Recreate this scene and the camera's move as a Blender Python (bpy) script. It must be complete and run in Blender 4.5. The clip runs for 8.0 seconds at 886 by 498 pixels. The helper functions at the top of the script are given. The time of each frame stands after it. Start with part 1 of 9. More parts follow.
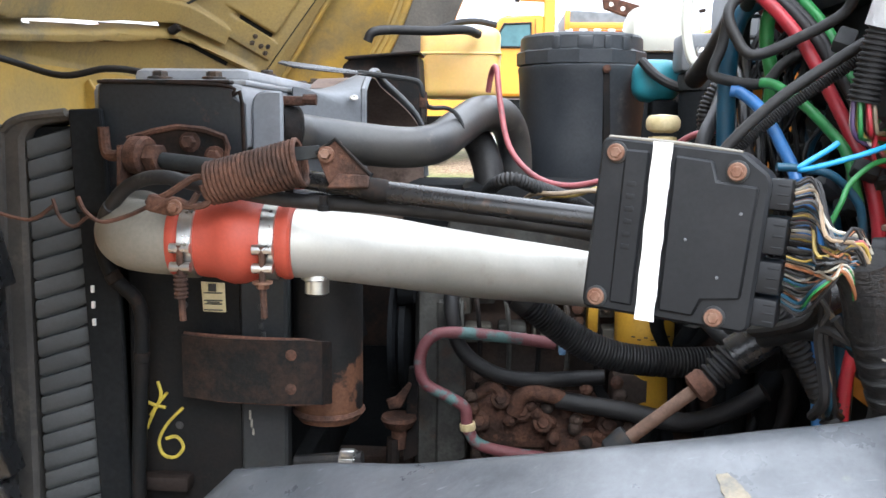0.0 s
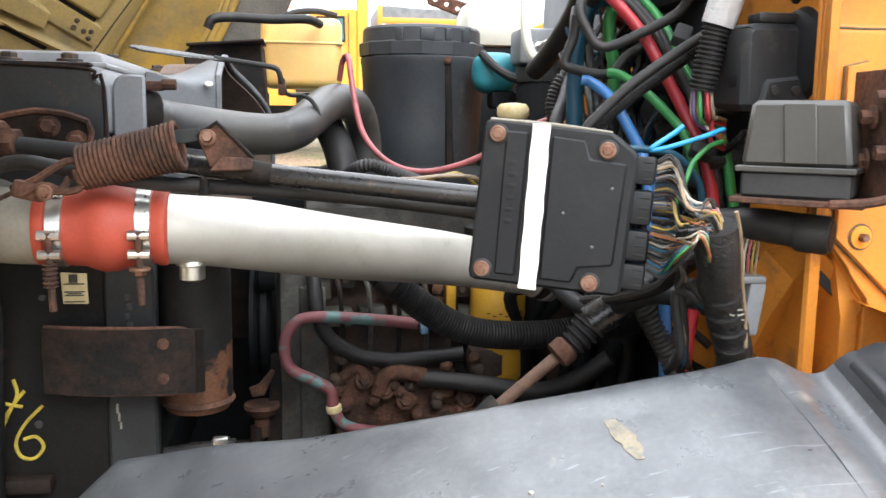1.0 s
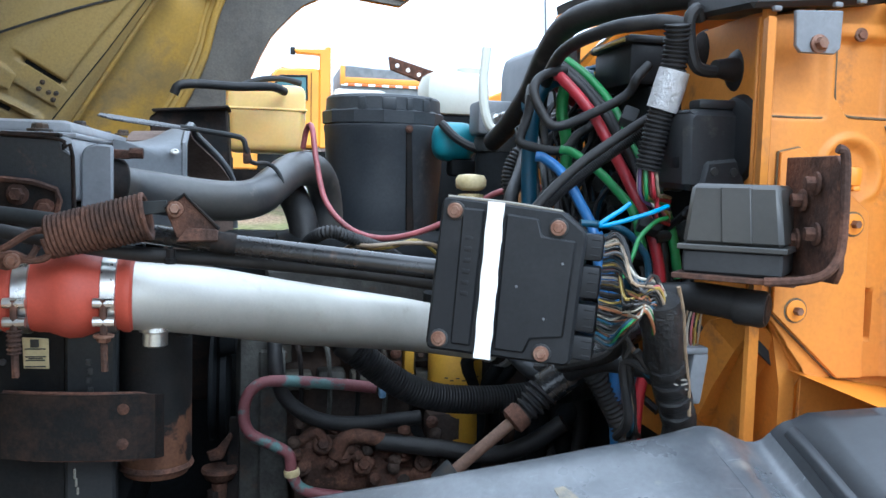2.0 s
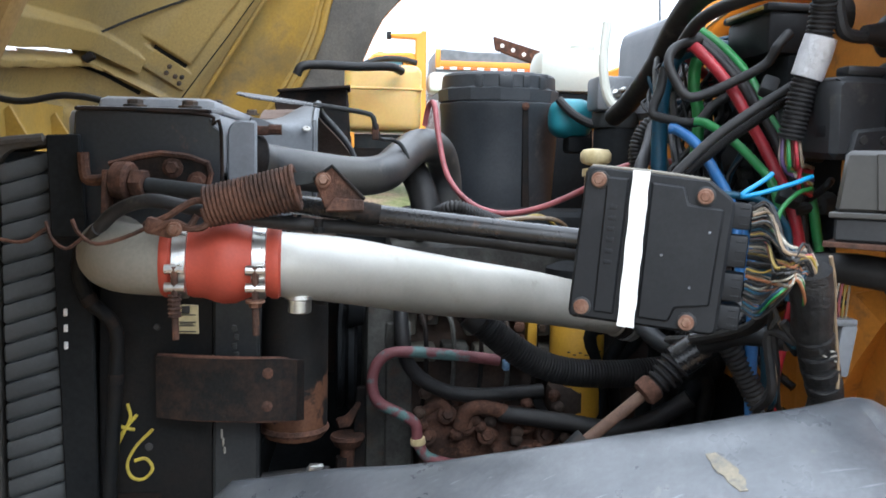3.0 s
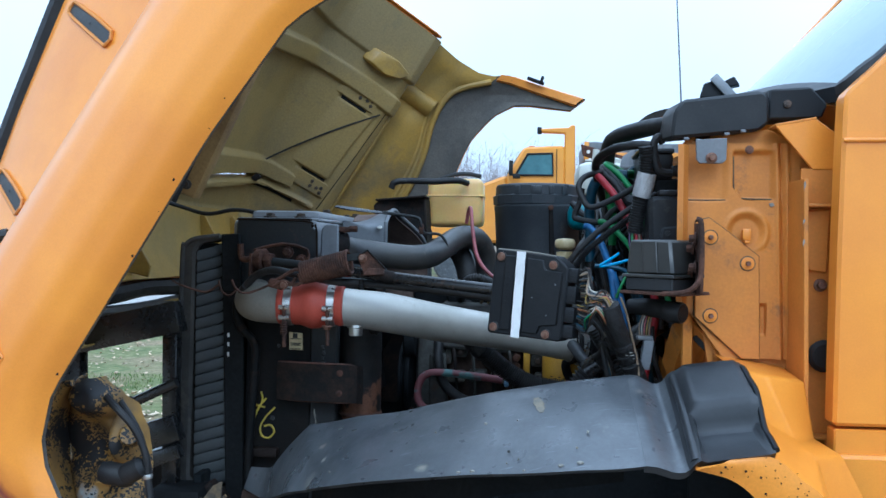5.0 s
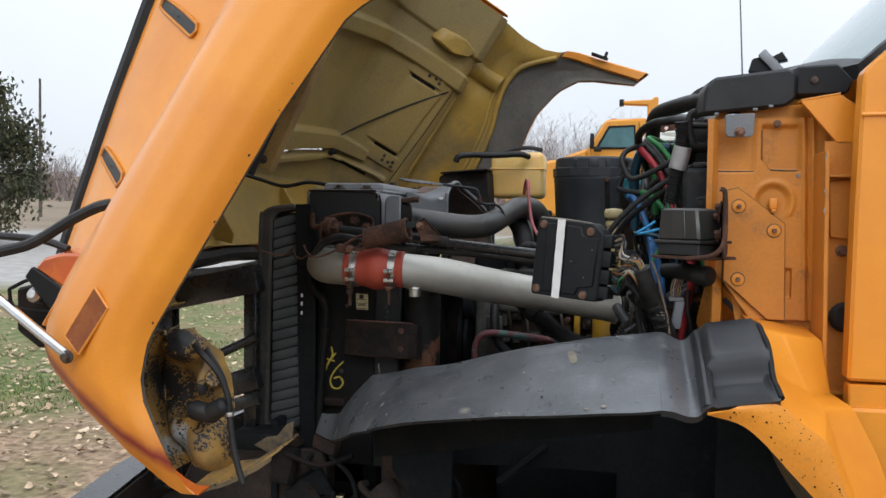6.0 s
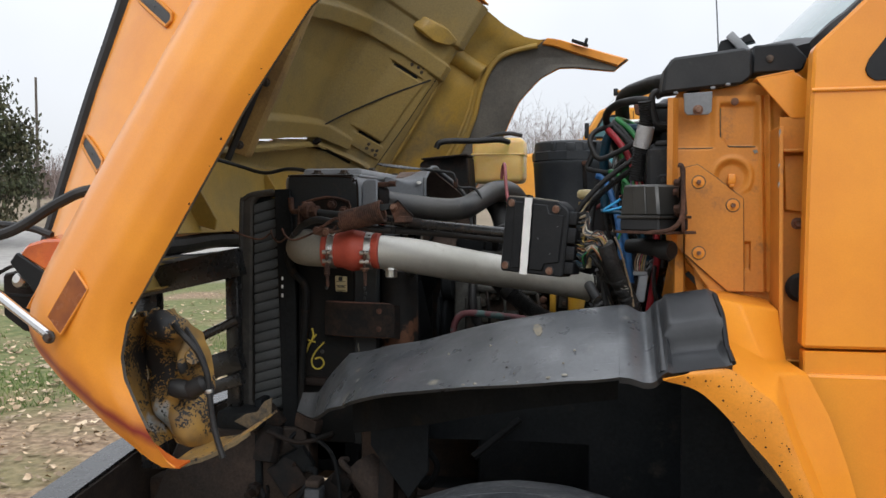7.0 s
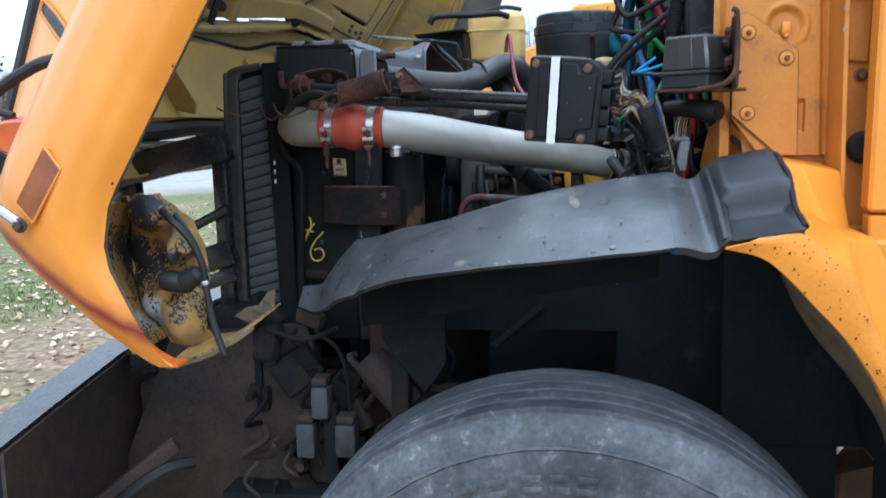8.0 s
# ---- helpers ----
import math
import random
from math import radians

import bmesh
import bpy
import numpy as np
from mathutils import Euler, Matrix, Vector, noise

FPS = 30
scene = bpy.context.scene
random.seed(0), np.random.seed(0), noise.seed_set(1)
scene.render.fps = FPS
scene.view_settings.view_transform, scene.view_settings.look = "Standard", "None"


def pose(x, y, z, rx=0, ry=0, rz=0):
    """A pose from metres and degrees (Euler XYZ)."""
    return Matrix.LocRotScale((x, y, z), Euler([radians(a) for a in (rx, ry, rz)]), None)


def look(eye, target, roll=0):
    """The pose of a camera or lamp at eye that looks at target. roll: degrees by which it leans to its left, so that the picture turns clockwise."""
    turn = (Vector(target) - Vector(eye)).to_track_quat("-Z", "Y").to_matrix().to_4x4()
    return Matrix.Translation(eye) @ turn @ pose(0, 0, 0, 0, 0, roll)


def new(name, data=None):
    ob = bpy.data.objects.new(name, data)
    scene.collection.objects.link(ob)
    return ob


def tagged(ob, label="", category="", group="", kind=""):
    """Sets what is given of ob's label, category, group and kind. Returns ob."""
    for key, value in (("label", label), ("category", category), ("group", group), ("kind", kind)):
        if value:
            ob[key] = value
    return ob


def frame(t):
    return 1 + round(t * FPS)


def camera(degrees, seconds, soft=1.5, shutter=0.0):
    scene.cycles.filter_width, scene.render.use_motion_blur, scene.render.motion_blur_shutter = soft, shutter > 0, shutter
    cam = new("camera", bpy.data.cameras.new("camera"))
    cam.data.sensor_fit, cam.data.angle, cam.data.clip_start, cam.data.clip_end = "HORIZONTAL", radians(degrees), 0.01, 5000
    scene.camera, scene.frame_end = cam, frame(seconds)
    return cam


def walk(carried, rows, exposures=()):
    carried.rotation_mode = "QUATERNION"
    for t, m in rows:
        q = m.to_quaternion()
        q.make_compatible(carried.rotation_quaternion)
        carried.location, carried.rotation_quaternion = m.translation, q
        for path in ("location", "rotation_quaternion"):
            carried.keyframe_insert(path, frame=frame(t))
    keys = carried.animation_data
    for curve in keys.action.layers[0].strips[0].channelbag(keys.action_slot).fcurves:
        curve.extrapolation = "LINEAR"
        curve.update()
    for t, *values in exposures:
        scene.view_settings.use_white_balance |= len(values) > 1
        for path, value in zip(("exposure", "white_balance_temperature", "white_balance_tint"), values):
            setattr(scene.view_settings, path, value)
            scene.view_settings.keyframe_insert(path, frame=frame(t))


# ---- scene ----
cam = camera(54.0, 8.0, shutter=0.15)
PATH = [
    (0, (0.118, 0.076, 1.596), (0.011, 2.053, 1.315), 0.6),
    (0.5, (0.046, 0.067, 1.587), (0.154, 2.041, 1.286), 0.4),
    (1, (0.04, 0.039, 1.583), (0.355, 1.993, 1.295), 0.8),
    (1.2, (0.041, 0.022, 1.589), (0.412, 1.968, 1.316), 0.9),
    (2.3, (0.024, -0.003, 1.604), (0.428, 1.951, 1.474), 1.6),
    (2.5, (0.002, -0.007, 1.602), (0.346, 1.96, 1.474), 1.7),
    (3, (-0.024, -0.009, 1.587), (0.174, 1.972, 1.389), 1.3),
    (3.5, (0.042, -0.027, 1.531), (0.14, 1.936, 1.158), -0.4),
    (4, (0.218, -0.229, 1.518), (0.154, 1.743, 1.192), 0.1),
    (4.5, (0.274, -0.519, 1.557), (0.136, 1.476, 1.526), 0.3),
    (5, (0.28, -0.81, 1.589), (0.095, 1.181, 1.585), 0.9),
    (5.2, (0.292, -0.851, 1.596), (0.079, 1.137, 1.576), 0.8),
    (6.3, (0.415, -1.002, 1.56), (0.012, 0.955, 1.488), 0.9),
    (6.5, (0.438, -1.01, 1.55), (0.04, 0.948, 1.476), 0.6),
    (7, (0.448, -1.02, 1.55), (0.075, 0.943, 1.467), 0.1),
    (7.5, (0.426, -0.993, 1.546), (0.099, 0.977, 1.436), 0.5),
    (8, (0.316, -0.851, 1.466), (0.012, 1.104, 1.173), -1.3),
]
walk(cam, [(t, look(eye, target, roll)) for t, eye, target, roll in PATH], exposures=[
    (0.0, 2.1, 5850, 9), (1.0, 2.1, 6250, 9), (2.5, 1.45, 4750, 2), (3.0, 1.65, 5650, 7), (3.5, 2.0, 6700, 10), (4.0, 2.33, 6500, 10),
    (4.5, 1.65, 4600, 3), (5.0, 0.70, 4650, 1), (5.2, 0.65, 4800, 2), (6.3, 0.40, 6250, 9), (7.0, 0.43, 6250, 9), (7.5, 0.55, 6150, 9), (8.0, 0.98, 5080, 4)])

GZ = -0.13          # ground level
YC = 1.73           # the truck's middle line

# ---- sky and sun ----
world = bpy.data.worlds.new("overcast_sky")
scene.world = world
world.use_nodes = True
wn, wl = world.node_tree.nodes, world.node_tree.links
wn.clear()
w_out = wn.new("ShaderNodeOutputWorld")
w_bg = wn.new("ShaderNodeBackground")
w_sky = wn.new("ShaderNodeTexSky")
w_sky.sky_type, w_sky.sun_disc = "NISHITA", False
w_sky.sun_elevation, w_sky.sun_rotation = radians(42), radians(200)
w_sky.air_density, w_sky.dust_density = 1.0, 3.0
w_sc = wn.new("ShaderNodeVectorMath")
w_sc.operation = "SCALE"
w_sc.inputs["Scale"].default_value = 0.08
w_mix = wn.new("ShaderNodeMix")
w_mix.data_type = "RGBA"
w_mix.inputs[0].default_value = 0.9
w_cloud = wn.new("ShaderNodeTexNoise")
w_cloud.inputs["Scale"].default_value = 2.2
w_cloud.inputs["Detail"].default_value = 4
# an overcast sky is brighter overhead than at the horizon
w_dir = wn.new("ShaderNodeTexCoord")
w_sep = wn.new("ShaderNodeSeparateXYZ")
w_up = wn.new("ShaderNodeMapRange")
w_up.inputs["To Min"].default_value, w_up.inputs["To Max"].default_value = 0.66, 1.46
w_grad = wn.new("ShaderNodeVectorMath")
w_grad.operation = "SCALE"
wl.new(w_dir.outputs["Generated"], w_sep.inputs["Vector"])
wl.new(w_sep.outputs["Z"], w_up.inputs["Value"])
w_ramp = wn.new("ShaderNodeValToRGB")
w_ramp.color_ramp.elements[0].position, w_ramp.color_ramp.elements[1].position = 0.3, 0.75
w_ramp.color_ramp.elements[0].color = (0.79, 0.795, 0.82, 1)
w_ramp.color_ramp.elements[1].color = (0.98, 0.98, 0.99, 1)
wl.new(w_cloud.outputs["Fac"], w_ramp.inputs["Fac"])
wl.new(w_sky.outputs["Color"], w_sc.inputs[0])
wl.new(w_sc.outputs["Vector"], w_mix.inputs[6])
wl.new(w_ramp.outputs["Color"], w_mix.inputs[7])
wl.new(w_mix.outputs[2], w_grad.inputs[0])
wl.new(w_up.outputs["Result"], w_grad.inputs["Scale"])
wl.new(w_grad.outputs["Vector"], w_bg.inputs["Color"])
w_bg.inputs["Strength"].default_value = 1.12
wl.new(w_bg.outputs["Background"], w_out.inputs["Surface"])

sun = new("sun", bpy.data.lights.new("sun", "SUN"))
sun.data.energy, sun.data.angle, sun.data.color = 0.6, radians(22), (1.0, 0.96, 0.9)
sun.matrix_world = look((0.9, -3.2, 4.2), (0, 0.9, 0.6))


# ---- materials ----
def surf(name, col, alt=None, rough=0.5, metal=0.0, scale=6.0, cut=(0.42, 0.6), grain=90.0, vary=0.25,
         bump=0.15, dirt=None, dirt_at=0.62, dirt_scale=3.0, rough_vary=0.15, stretch=None, coat=0.0, spec=0.5, island=0.0,
         spots=(), low=None, scratch=0.0, streak=None, ragged=False):
    """A worn surface: a base colour, patches of a second one, a layer of dirt, fine grain and relief."""
    m = bpy.data.materials.new(name)
    m.use_nodes = True
    n, l = m.node_tree.nodes, m.node_tree.links
    b = n["Principled BSDF"]
    tc = n.new("ShaderNodeTexCoord")
    co = tc.outputs["Object"]
    if stretch:
        mp = n.new("ShaderNodeMapping")
        mp.inputs["Scale"].default_value = stretch
        l.new(co, mp.inputs["Vector"])
        co = mp.outputs["Vector"]

    def tex(sc, detail=6, rg=0.6):
        t = n.new("ShaderNodeTexNoise")
        t.inputs["Scale"].default_value, t.inputs["Detail"].default_value = sc, detail
        t.inputs["Roughness"].default_value = rg
        l.new(co, t.inputs["Vector"])
        return t.outputs["Fac"]

    def band(src, a, c):
        r = n.new("ShaderNodeMapRange")
        r.inputs["From Min"].default_value, r.inputs["From Max"].default_value = a, c
        l.new(src, r.inputs["Value"])
        return r.outputs["Result"]

    def mix(fac, a, c, mode="MIX"):
        x = n.new("ShaderNodeMix")
        x.data_type, x.blend_type = "RGBA", mode
        for s, v in ((x.inputs[0], fac), (x.inputs[6], a), (x.inputs[7], c)):
            if isinstance(v, (tuple, float)):
                s.default_value = (*v, 1) if isinstance(v, tuple) else v
            else:
                l.new(v, s)
        return x.outputs[2]

    big = tex(scale, 12, 0.82) if ragged else tex(scale)
    fine = tex(grain, 3)
    c = col
    if alt:
        c = mix(band(big, *cut), col, alt)
    if dirt:
        c = mix(band(tex(dirt_scale, 8, 0.7), dirt_at, dirt_at + 0.12), c, dirt)
    if low:
        # a second coat of wear that has crept up from the foot: height, reach and colour
        sep = n.new("ShaderNodeSeparateXYZ")
        l.new(co, sep.inputs["Vector"])
        z = n.new("ShaderNodeMapRange")
        z.inputs["From Min"].default_value, z.inputs["From Max"].default_value = low[0] + low[1], low[0] - low[1]
        z.inputs["To Min"].default_value, z.inputs["To Max"].default_value = -0.3, 0.3
        l.new(sep.outputs["Z"], z.inputs["Value"])
        ad = n.new("ShaderNodeMath")
        ad.operation = "ADD"
        l.new(z.outputs["Result"], ad.inputs[0])
        l.new(tex(low[3], 5, 0.55), ad.inputs[1])
        c = mix(band(ad.outputs["Value"], 0.5, 0.53), c, low[2])
    for (sx, sy, sz), sr, scol in spots:
        ds = n.new("ShaderNodeVectorMath")
        ds.operation = "DISTANCE"
        l.new(tc.outputs["Object"], ds.inputs[0])
        ds.inputs[1].default_value = (sx, sy, sz)
        dn = n.new("ShaderNodeMath")
        dn.operation = "MULTIPLY_ADD"
        dn.inputs[1].default_value = 2.2 * sr
        l.new(tex(26.0, 6, 0.65), dn.inputs[0])
        l.new(ds.outputs["Value"], dn.inputs[2])
        c = mix(band(dn.outputs["Value"], 2.0 * sr, 1.3 * sr), c, scol)
    if streak:
        # a burnt streak along a line across the surface: origin, direction, place, half width, colour
        so = n.new("ShaderNodeVectorMath")
        so.operation = "SUBTRACT"
        so.inputs[1].default_value = streak[0]
        l.new(tc.outputs["Object"], so.inputs[0])
        sd = n.new("ShaderNodeVectorMath")
        sd.operation = "DOT_PRODUCT"
        sd.inputs[1].default_value = streak[1]
        l.new(so.outputs["Vector"], sd.inputs[0])
        sn = n.new("ShaderNodeMath")
        sn.operation = "MULTIPLY_ADD"
        sn.inputs[1].default_value = 0.03
        l.new(tex(9.0, 5), sn.inputs[0])
        l.new(sd.outputs["Value"], sn.inputs[2])
        sf = n.new("ShaderNodeMath")
        sf.operation = "SUBTRACT"
        sf.inputs[1].default_value = streak[2]
        l.new(sn.outputs["Value"], sf.inputs[0])
        sa = n.new("ShaderNodeMath")
        sa.operation = "ABSOLUTE"
        l.new(sf.outputs["Value"], sa.inputs[0])
        c = mix(band(sa.outputs["Value"], streak[3] * 2.4, streak[3] * 0.2), c, tuple(0.55 * v + 0.45 * q for v, q in zip(col, streak[4])))
        c = mix(band(sa.outputs["Value"], streak[3] * 0.8, 0.0), c, streak[4])
    if scratch:
        mp2 = n.new("ShaderNodeMapping")
        mp2.inputs["Rotation"].default_value = (0.2, 0.3, 0.9)
        mp2.inputs["Scale"].default_value = (6, 90, 40)
        l.new(tc.outputs["Object"], mp2.inputs["Vector"])
        t2 = n.new("ShaderNodeTexNoise")
        t2.inputs["Scale"].default_value, t2.inputs["Detail"].default_value = 2.0, 4
        l.new(mp2.outputs["Vector"], t2.inputs["Vector"])
        c = mix(band(t2.outputs["Fac"], 0.66, 0.72), c, tuple(min(1, v * 2.0 + scratch) for v in col))
    g = n.new("ShaderNodeMapRange")
    g.inputs["From Min"].default_value, g.inputs["From Max"].default_value = 0.25, 0.75
    g.inputs["To Min"].default_value, g.inputs["To Max"].default_value = 1 - vary, 1 + vary * 0.6
    l.new(fine, g.inputs["Value"])
    cv = n.new("ShaderNodeCombineXYZ")
    for k in range(3):
        l.new(g.outputs["Result"], cv.inputs[k])
    c = mix(1.0, c, cv.outputs["Vector"], "MULTIPLY")
    if island:
        geo = n.new("ShaderNodeNewGeometry")
        ir = n.new("ShaderNodeMapRange")
        ir.inputs["To Min"].default_value, ir.inputs["To Max"].default_value = 1 - island, 1 + island
        l.new(geo.outputs["Random Per Island"], ir.inputs["Value"])
        iv = n.new("ShaderNodeCombineXYZ")
        for k in range(3):
            l.new(ir.outputs["Result"], iv.inputs[k])
        c = mix(1.0, c, iv.outputs["Vector"], "MULTIPLY")
    l.new(c, b.inputs["Base Color"])
    rr = n.new("ShaderNodeMapRange")
    rr.inputs["To Min"].default_value = max(0.04, rough - rough_vary)
    rr.inputs["To Max"].default_value = min(1.0, rough + rough_vary)
    l.new(tex(scale * 2.3, 5), rr.inputs["Value"])
    l.new(rr.outputs["Result"], b.inputs["Roughness"])
    b.inputs["Metallic"].default_value = metal
    b.inputs["Coat Weight"].default_value = coat
    b.inputs["Specular IOR Level"].default_value = spec
    if bump:
        bp = n.new("ShaderNodeBump")
        bp.inputs["Strength"].default_value, bp.inputs["Distance"].default_value = bump, 0.004
        hm = n.new("ShaderNodeMath")
        hm.operation = "MULTIPLY_ADD"
        hm.inputs[1].default_value = 0.5
        l.new(fine, hm.inputs[0])
        l.new(big, hm.inputs[2])
        l.new(hm.outputs[0], bp.inputs["Height"])
        l.new(bp.outputs["Normal"], b.inputs["Normal"])
    return m


ORANGE = (0.78, 0.295, 0.022)
M = {}
M["orange"] = surf("orange_paint", ORANGE, (0.70, 0.25, 0.02), rough=0.36, scale=3, grain=300, vary=0.05, bump=0.02,
                   dirt=(0.30, 0.13, 0.035), dirt_at=0.72, dirt_scale=5, rough_vary=0.1, coat=0.15)
M["orange_dull"] = surf("orange_paint_dusty", (0.60, 0.228, 0.024), (0.50, 0.190, 0.026), rough=0.55, scale=5, grain=180, vary=0.1,
                        bump=0.05, dirt=(0.27, 0.115, 0.035), dirt_at=0.585, dirt_scale=11)
M["orange_chip"] = surf("orange_paint_chipped", (0.76, 0.29, 0.024), (0.66, 0.245, 0.024), rough=0.45, scale=5, grain=200, vary=0.1,
                        bump=0.05, dirt=(0.46, 0.19, 0.035), dirt_at=0.60, dirt_scale=38)
M["orange_tip"] = surf("orange_paint_scorched", (0.66, 0.17, 0.015), (0.55, 0.09, 0.012), rough=0.4, scale=5, grain=200, vary=0.08,
                       bump=0.03, dirt=(0.12, 0.03, 0.015), dirt_at=0.66, dirt_scale=16)
M["orange_nose"] = surf("orange_paint_with_scorched_nose", ORANGE, (0.70, 0.25, 0.02), rough=0.36, scale=3, grain=300, vary=0.05, bump=0.02,
                        dirt=(0.30, 0.13, 0.035), dirt_at=0.74, dirt_scale=5, rough_vary=0.1, coat=0.15, streak=((-0.497, 0, 1.337), (0.53, 0, 0.848), -0.163, 0.024, (0.20, 0.018, 0.018)))
M["liner"] = surf("underside_paint", (0.38, 0.232, 0.036), (0.28, 0.188, 0.048), rough=0.5, scale=4, grain=120, vary=0.15, bump=0.08,
                  dirt=(0.20, 0.14, 0.055), dirt_at=0.56, dirt_scale=2.4)
# Darker copy of the underside paint: dust, plus the panel's shade.
M["liner_panel"] = surf("underside_panel_dusty_shaded", (0.305, 0.212, 0.066), (0.240, 0.176, 0.070), rough=0.55, scale=3, grain=140, vary=0.18,
                        bump=0.1, dirt=(0.14, 0.115, 0.068), dirt_at=0.54, dirt_scale=2.6)
M["undercoat"] = surf("undercoat", (0.115, 0.105, 0.09), (0.085, 0.078, 0.07), rough=0.85, scale=7, grain=160, vary=0.25, bump=0.3,
                      dirt=(0.16, 0.145, 0.12), dirt_at=0.6, dirt_scale=6)
M["mat"] = surf("black_plastic_liner", (0.044, 0.049, 0.056), (0.090, 0.096, 0.104), rough=0.34, scale=9, cut=(0.36, 0.62), grain=150, vary=0.2, bump=0.09, ragged=True,
                dirt=(0.17, 0.165, 0.15), dirt_at=0.625, dirt_scale=14, rough_vary=0.3, scratch=0.05, stretch=(1, 1, 0.4), spec=0.9,
                spots=[((0.392, 0.722, 1.341), 0.009, (0.17, 0.17, 0.12)), ((-0.095, 0.826, 1.179), 0.008, (0.36, 0.35, 0.32)),
                       ((0.486, 0.732, 1.347), 0.014, (0.17, 0.165, 0.15)), ((-0.118, 0.80, 1.138), 0.026, (0.20, 0.19, 0.17)), ((0.114, 0.632, 1.221), 0.014, (0.22, 0.21, 0.17)), ((-0.11, 0.885, 1.19), 0.012, (0.20, 0.18, 0.16))])
M["mat_dark"] = surf("black_moulded_pad", (0.018, 0.020, 0.023), (0.034, 0.036, 0.040), rough=0.38, scale=6, cut=(0.36, 0.66), grain=150, vary=0.15, bump=0.06,
                     dirt=(0.12, 0.115, 0.10), dirt_at=0.66, dirt_scale=11, rough_vary=0.2, spec=0.5)
M["plastic"] = surf("black_plastic", (0.010, 0.011, 0.013), (0.0155, 0.0165, 0.0185), rough=0.5, spec=0.25, scale=8, grain=220, vary=0.2, bump=0.05,
                    dirt=(0.075, 0.07, 0.06), dirt_at=0.68, dirt_scale=7)
M["plastic_dusty"] = surf("dusty_black_plastic", (0.015, 0.0165, 0.019), (0.026, 0.027, 0.029), rough=0.55, spec=0.35, scale=6, grain=200, vary=0.2, bump=0.05,
                          dirt=(0.07, 0.066, 0.058), dirt_at=0.6, dirt_scale=9)
M["cleaner"] = surf("dusty_moulded_canister", (0.026, 0.030, 0.036), (0.042, 0.046, 0.051), rough=0.5, spec=0.4, scale=4, grain=160, vary=0.2, bump=0.06,
                    dirt=(0.10, 0.098, 0.09), dirt_at=0.62, dirt_scale=6)
M["rubber"] = surf("black_rubber", (0.014, 0.014, 0.015), (0.024, 0.023, 0.023), rough=0.55, spec=0.35, scale=18, grain=260, vary=0.25, bump=0.08,
                   dirt=(0.07, 0.062, 0.052), dirt_at=0.62, dirt_scale=16)
M["hose_grey"] = surf("weathered_rubber_hose", (0.030, 0.031, 0.033), (0.058, 0.055, 0.050), rough=0.45, spec=0.7, scale=9, grain=180, vary=0.15, bump=0.06,
                      dirt=(0.16, 0.145, 0.12), dirt_at=0.6, dirt_scale=7)
M["tape"] = surf("wrinkled_black_tape", (0.009, 0.009, 0.010), (0.019, 0.0185, 0.018), rough=0.42, spec=0.4, scale=30, cut=(0.45, 0.55), grain=120, vary=0.3, bump=1.0,
                 dirt=(0.075, 0.07, 0.06), dirt_at=0.64, dirt_scale=40, stretch=(1, 1, 2.2), ragged=True)
M["tyre"] = surf("tyre_rubber", (0.036, 0.041, 0.049), (0.118, 0.126, 0.138), rough=0.5, scale=6, cut=(0.40, 0.64), grain=70, vary=0.45, bump=0.5,
                 dirt=(0.27, 0.265, 0.25), dirt_at=0.585, dirt_scale=24, ragged=True)
M["rust"] = surf("rust", (0.112, 0.056, 0.038), (0.052, 0.031, 0.024), rough=0.85, spec=0.2, scale=22, grain=200, vary=0.45, bump=0.7,
                 dirt=(0.19, 0.095, 0.058), dirt_at=0.60, dirt_scale=18)
M["rust_dark"] = surf("rusty_black_steel", (0.0105, 0.0105, 0.0108), (0.022, 0.016, 0.0135), rough=0.75, spec=0.15, scale=14, grain=200, vary=0.3, bump=0.35,
                      dirt=(0.055, 0.027, 0.015), dirt_at=0.6, dirt_scale=12)
M["rust_edge"] = surf("half_rusted_paint", (0.0085, 0.0085, 0.0085), (0.026, 0.0160, 0.0118), rough=0.75, spec=0.2, scale=12, cut=(0.45, 0.56), grain=200, vary=0.25,
                      bump=0.3, dirt=(0.066, 0.032, 0.019), dirt_at=0.63, dirt_scale=34, ragged=True)
M["rust_foot"] = surf("black_paint_rusting_at_foot", (0.0105, 0.0105, 0.0105), (0.018, 0.016, 0.0145), rough=0.65, spec=0.25, scale=14, grain=200, vary=0.3, bump=0.25,
                      dirt=(0.035, 0.022, 0.016), dirt_at=0.62, dirt_scale=18, low=(1.238, 0.11, (0.115, 0.054, 0.031), 11.0))
M["black_steel"] = surf("black_painted_steel", (0.012, 0.0125, 0.0135), (0.020, 0.020, 0.021), rough=0.27, spec=0.6, scale=11, grain=160, vary=0.25, bump=0.1,
                        dirt=(0.105, 0.062, 0.045), dirt_at=0.63, dirt_scale=30, rough_vary=0.1)
M["dark"] = surf("grimy_black_steel_and_shade", (0.010, 0.0115, 0.013), (0.015, 0.016, 0.017), rough=0.75, spec=0.12, scale=6, grain=120, vary=0.3, bump=0.2,
                 dirt=(0.022, 0.018, 0.014), dirt_at=0.6, dirt_scale=7)
M["grime"] = surf("greasy_brown_iron", (0.042, 0.034, 0.030), (0.070, 0.047, 0.036), rough=0.8, spec=0.15, scale=10, grain=140, vary=0.3, bump=0.45,
                  dirt=(0.095, 0.052, 0.032), dirt_at=0.58, dirt_scale=11)
M["alu"] = surf("weathered_aluminium", (0.50, 0.488, 0.445), (0.38, 0.37, 0.33), rough=0.44, metal=0.5, scale=5, grain=240, vary=0.06, bump=0.04,
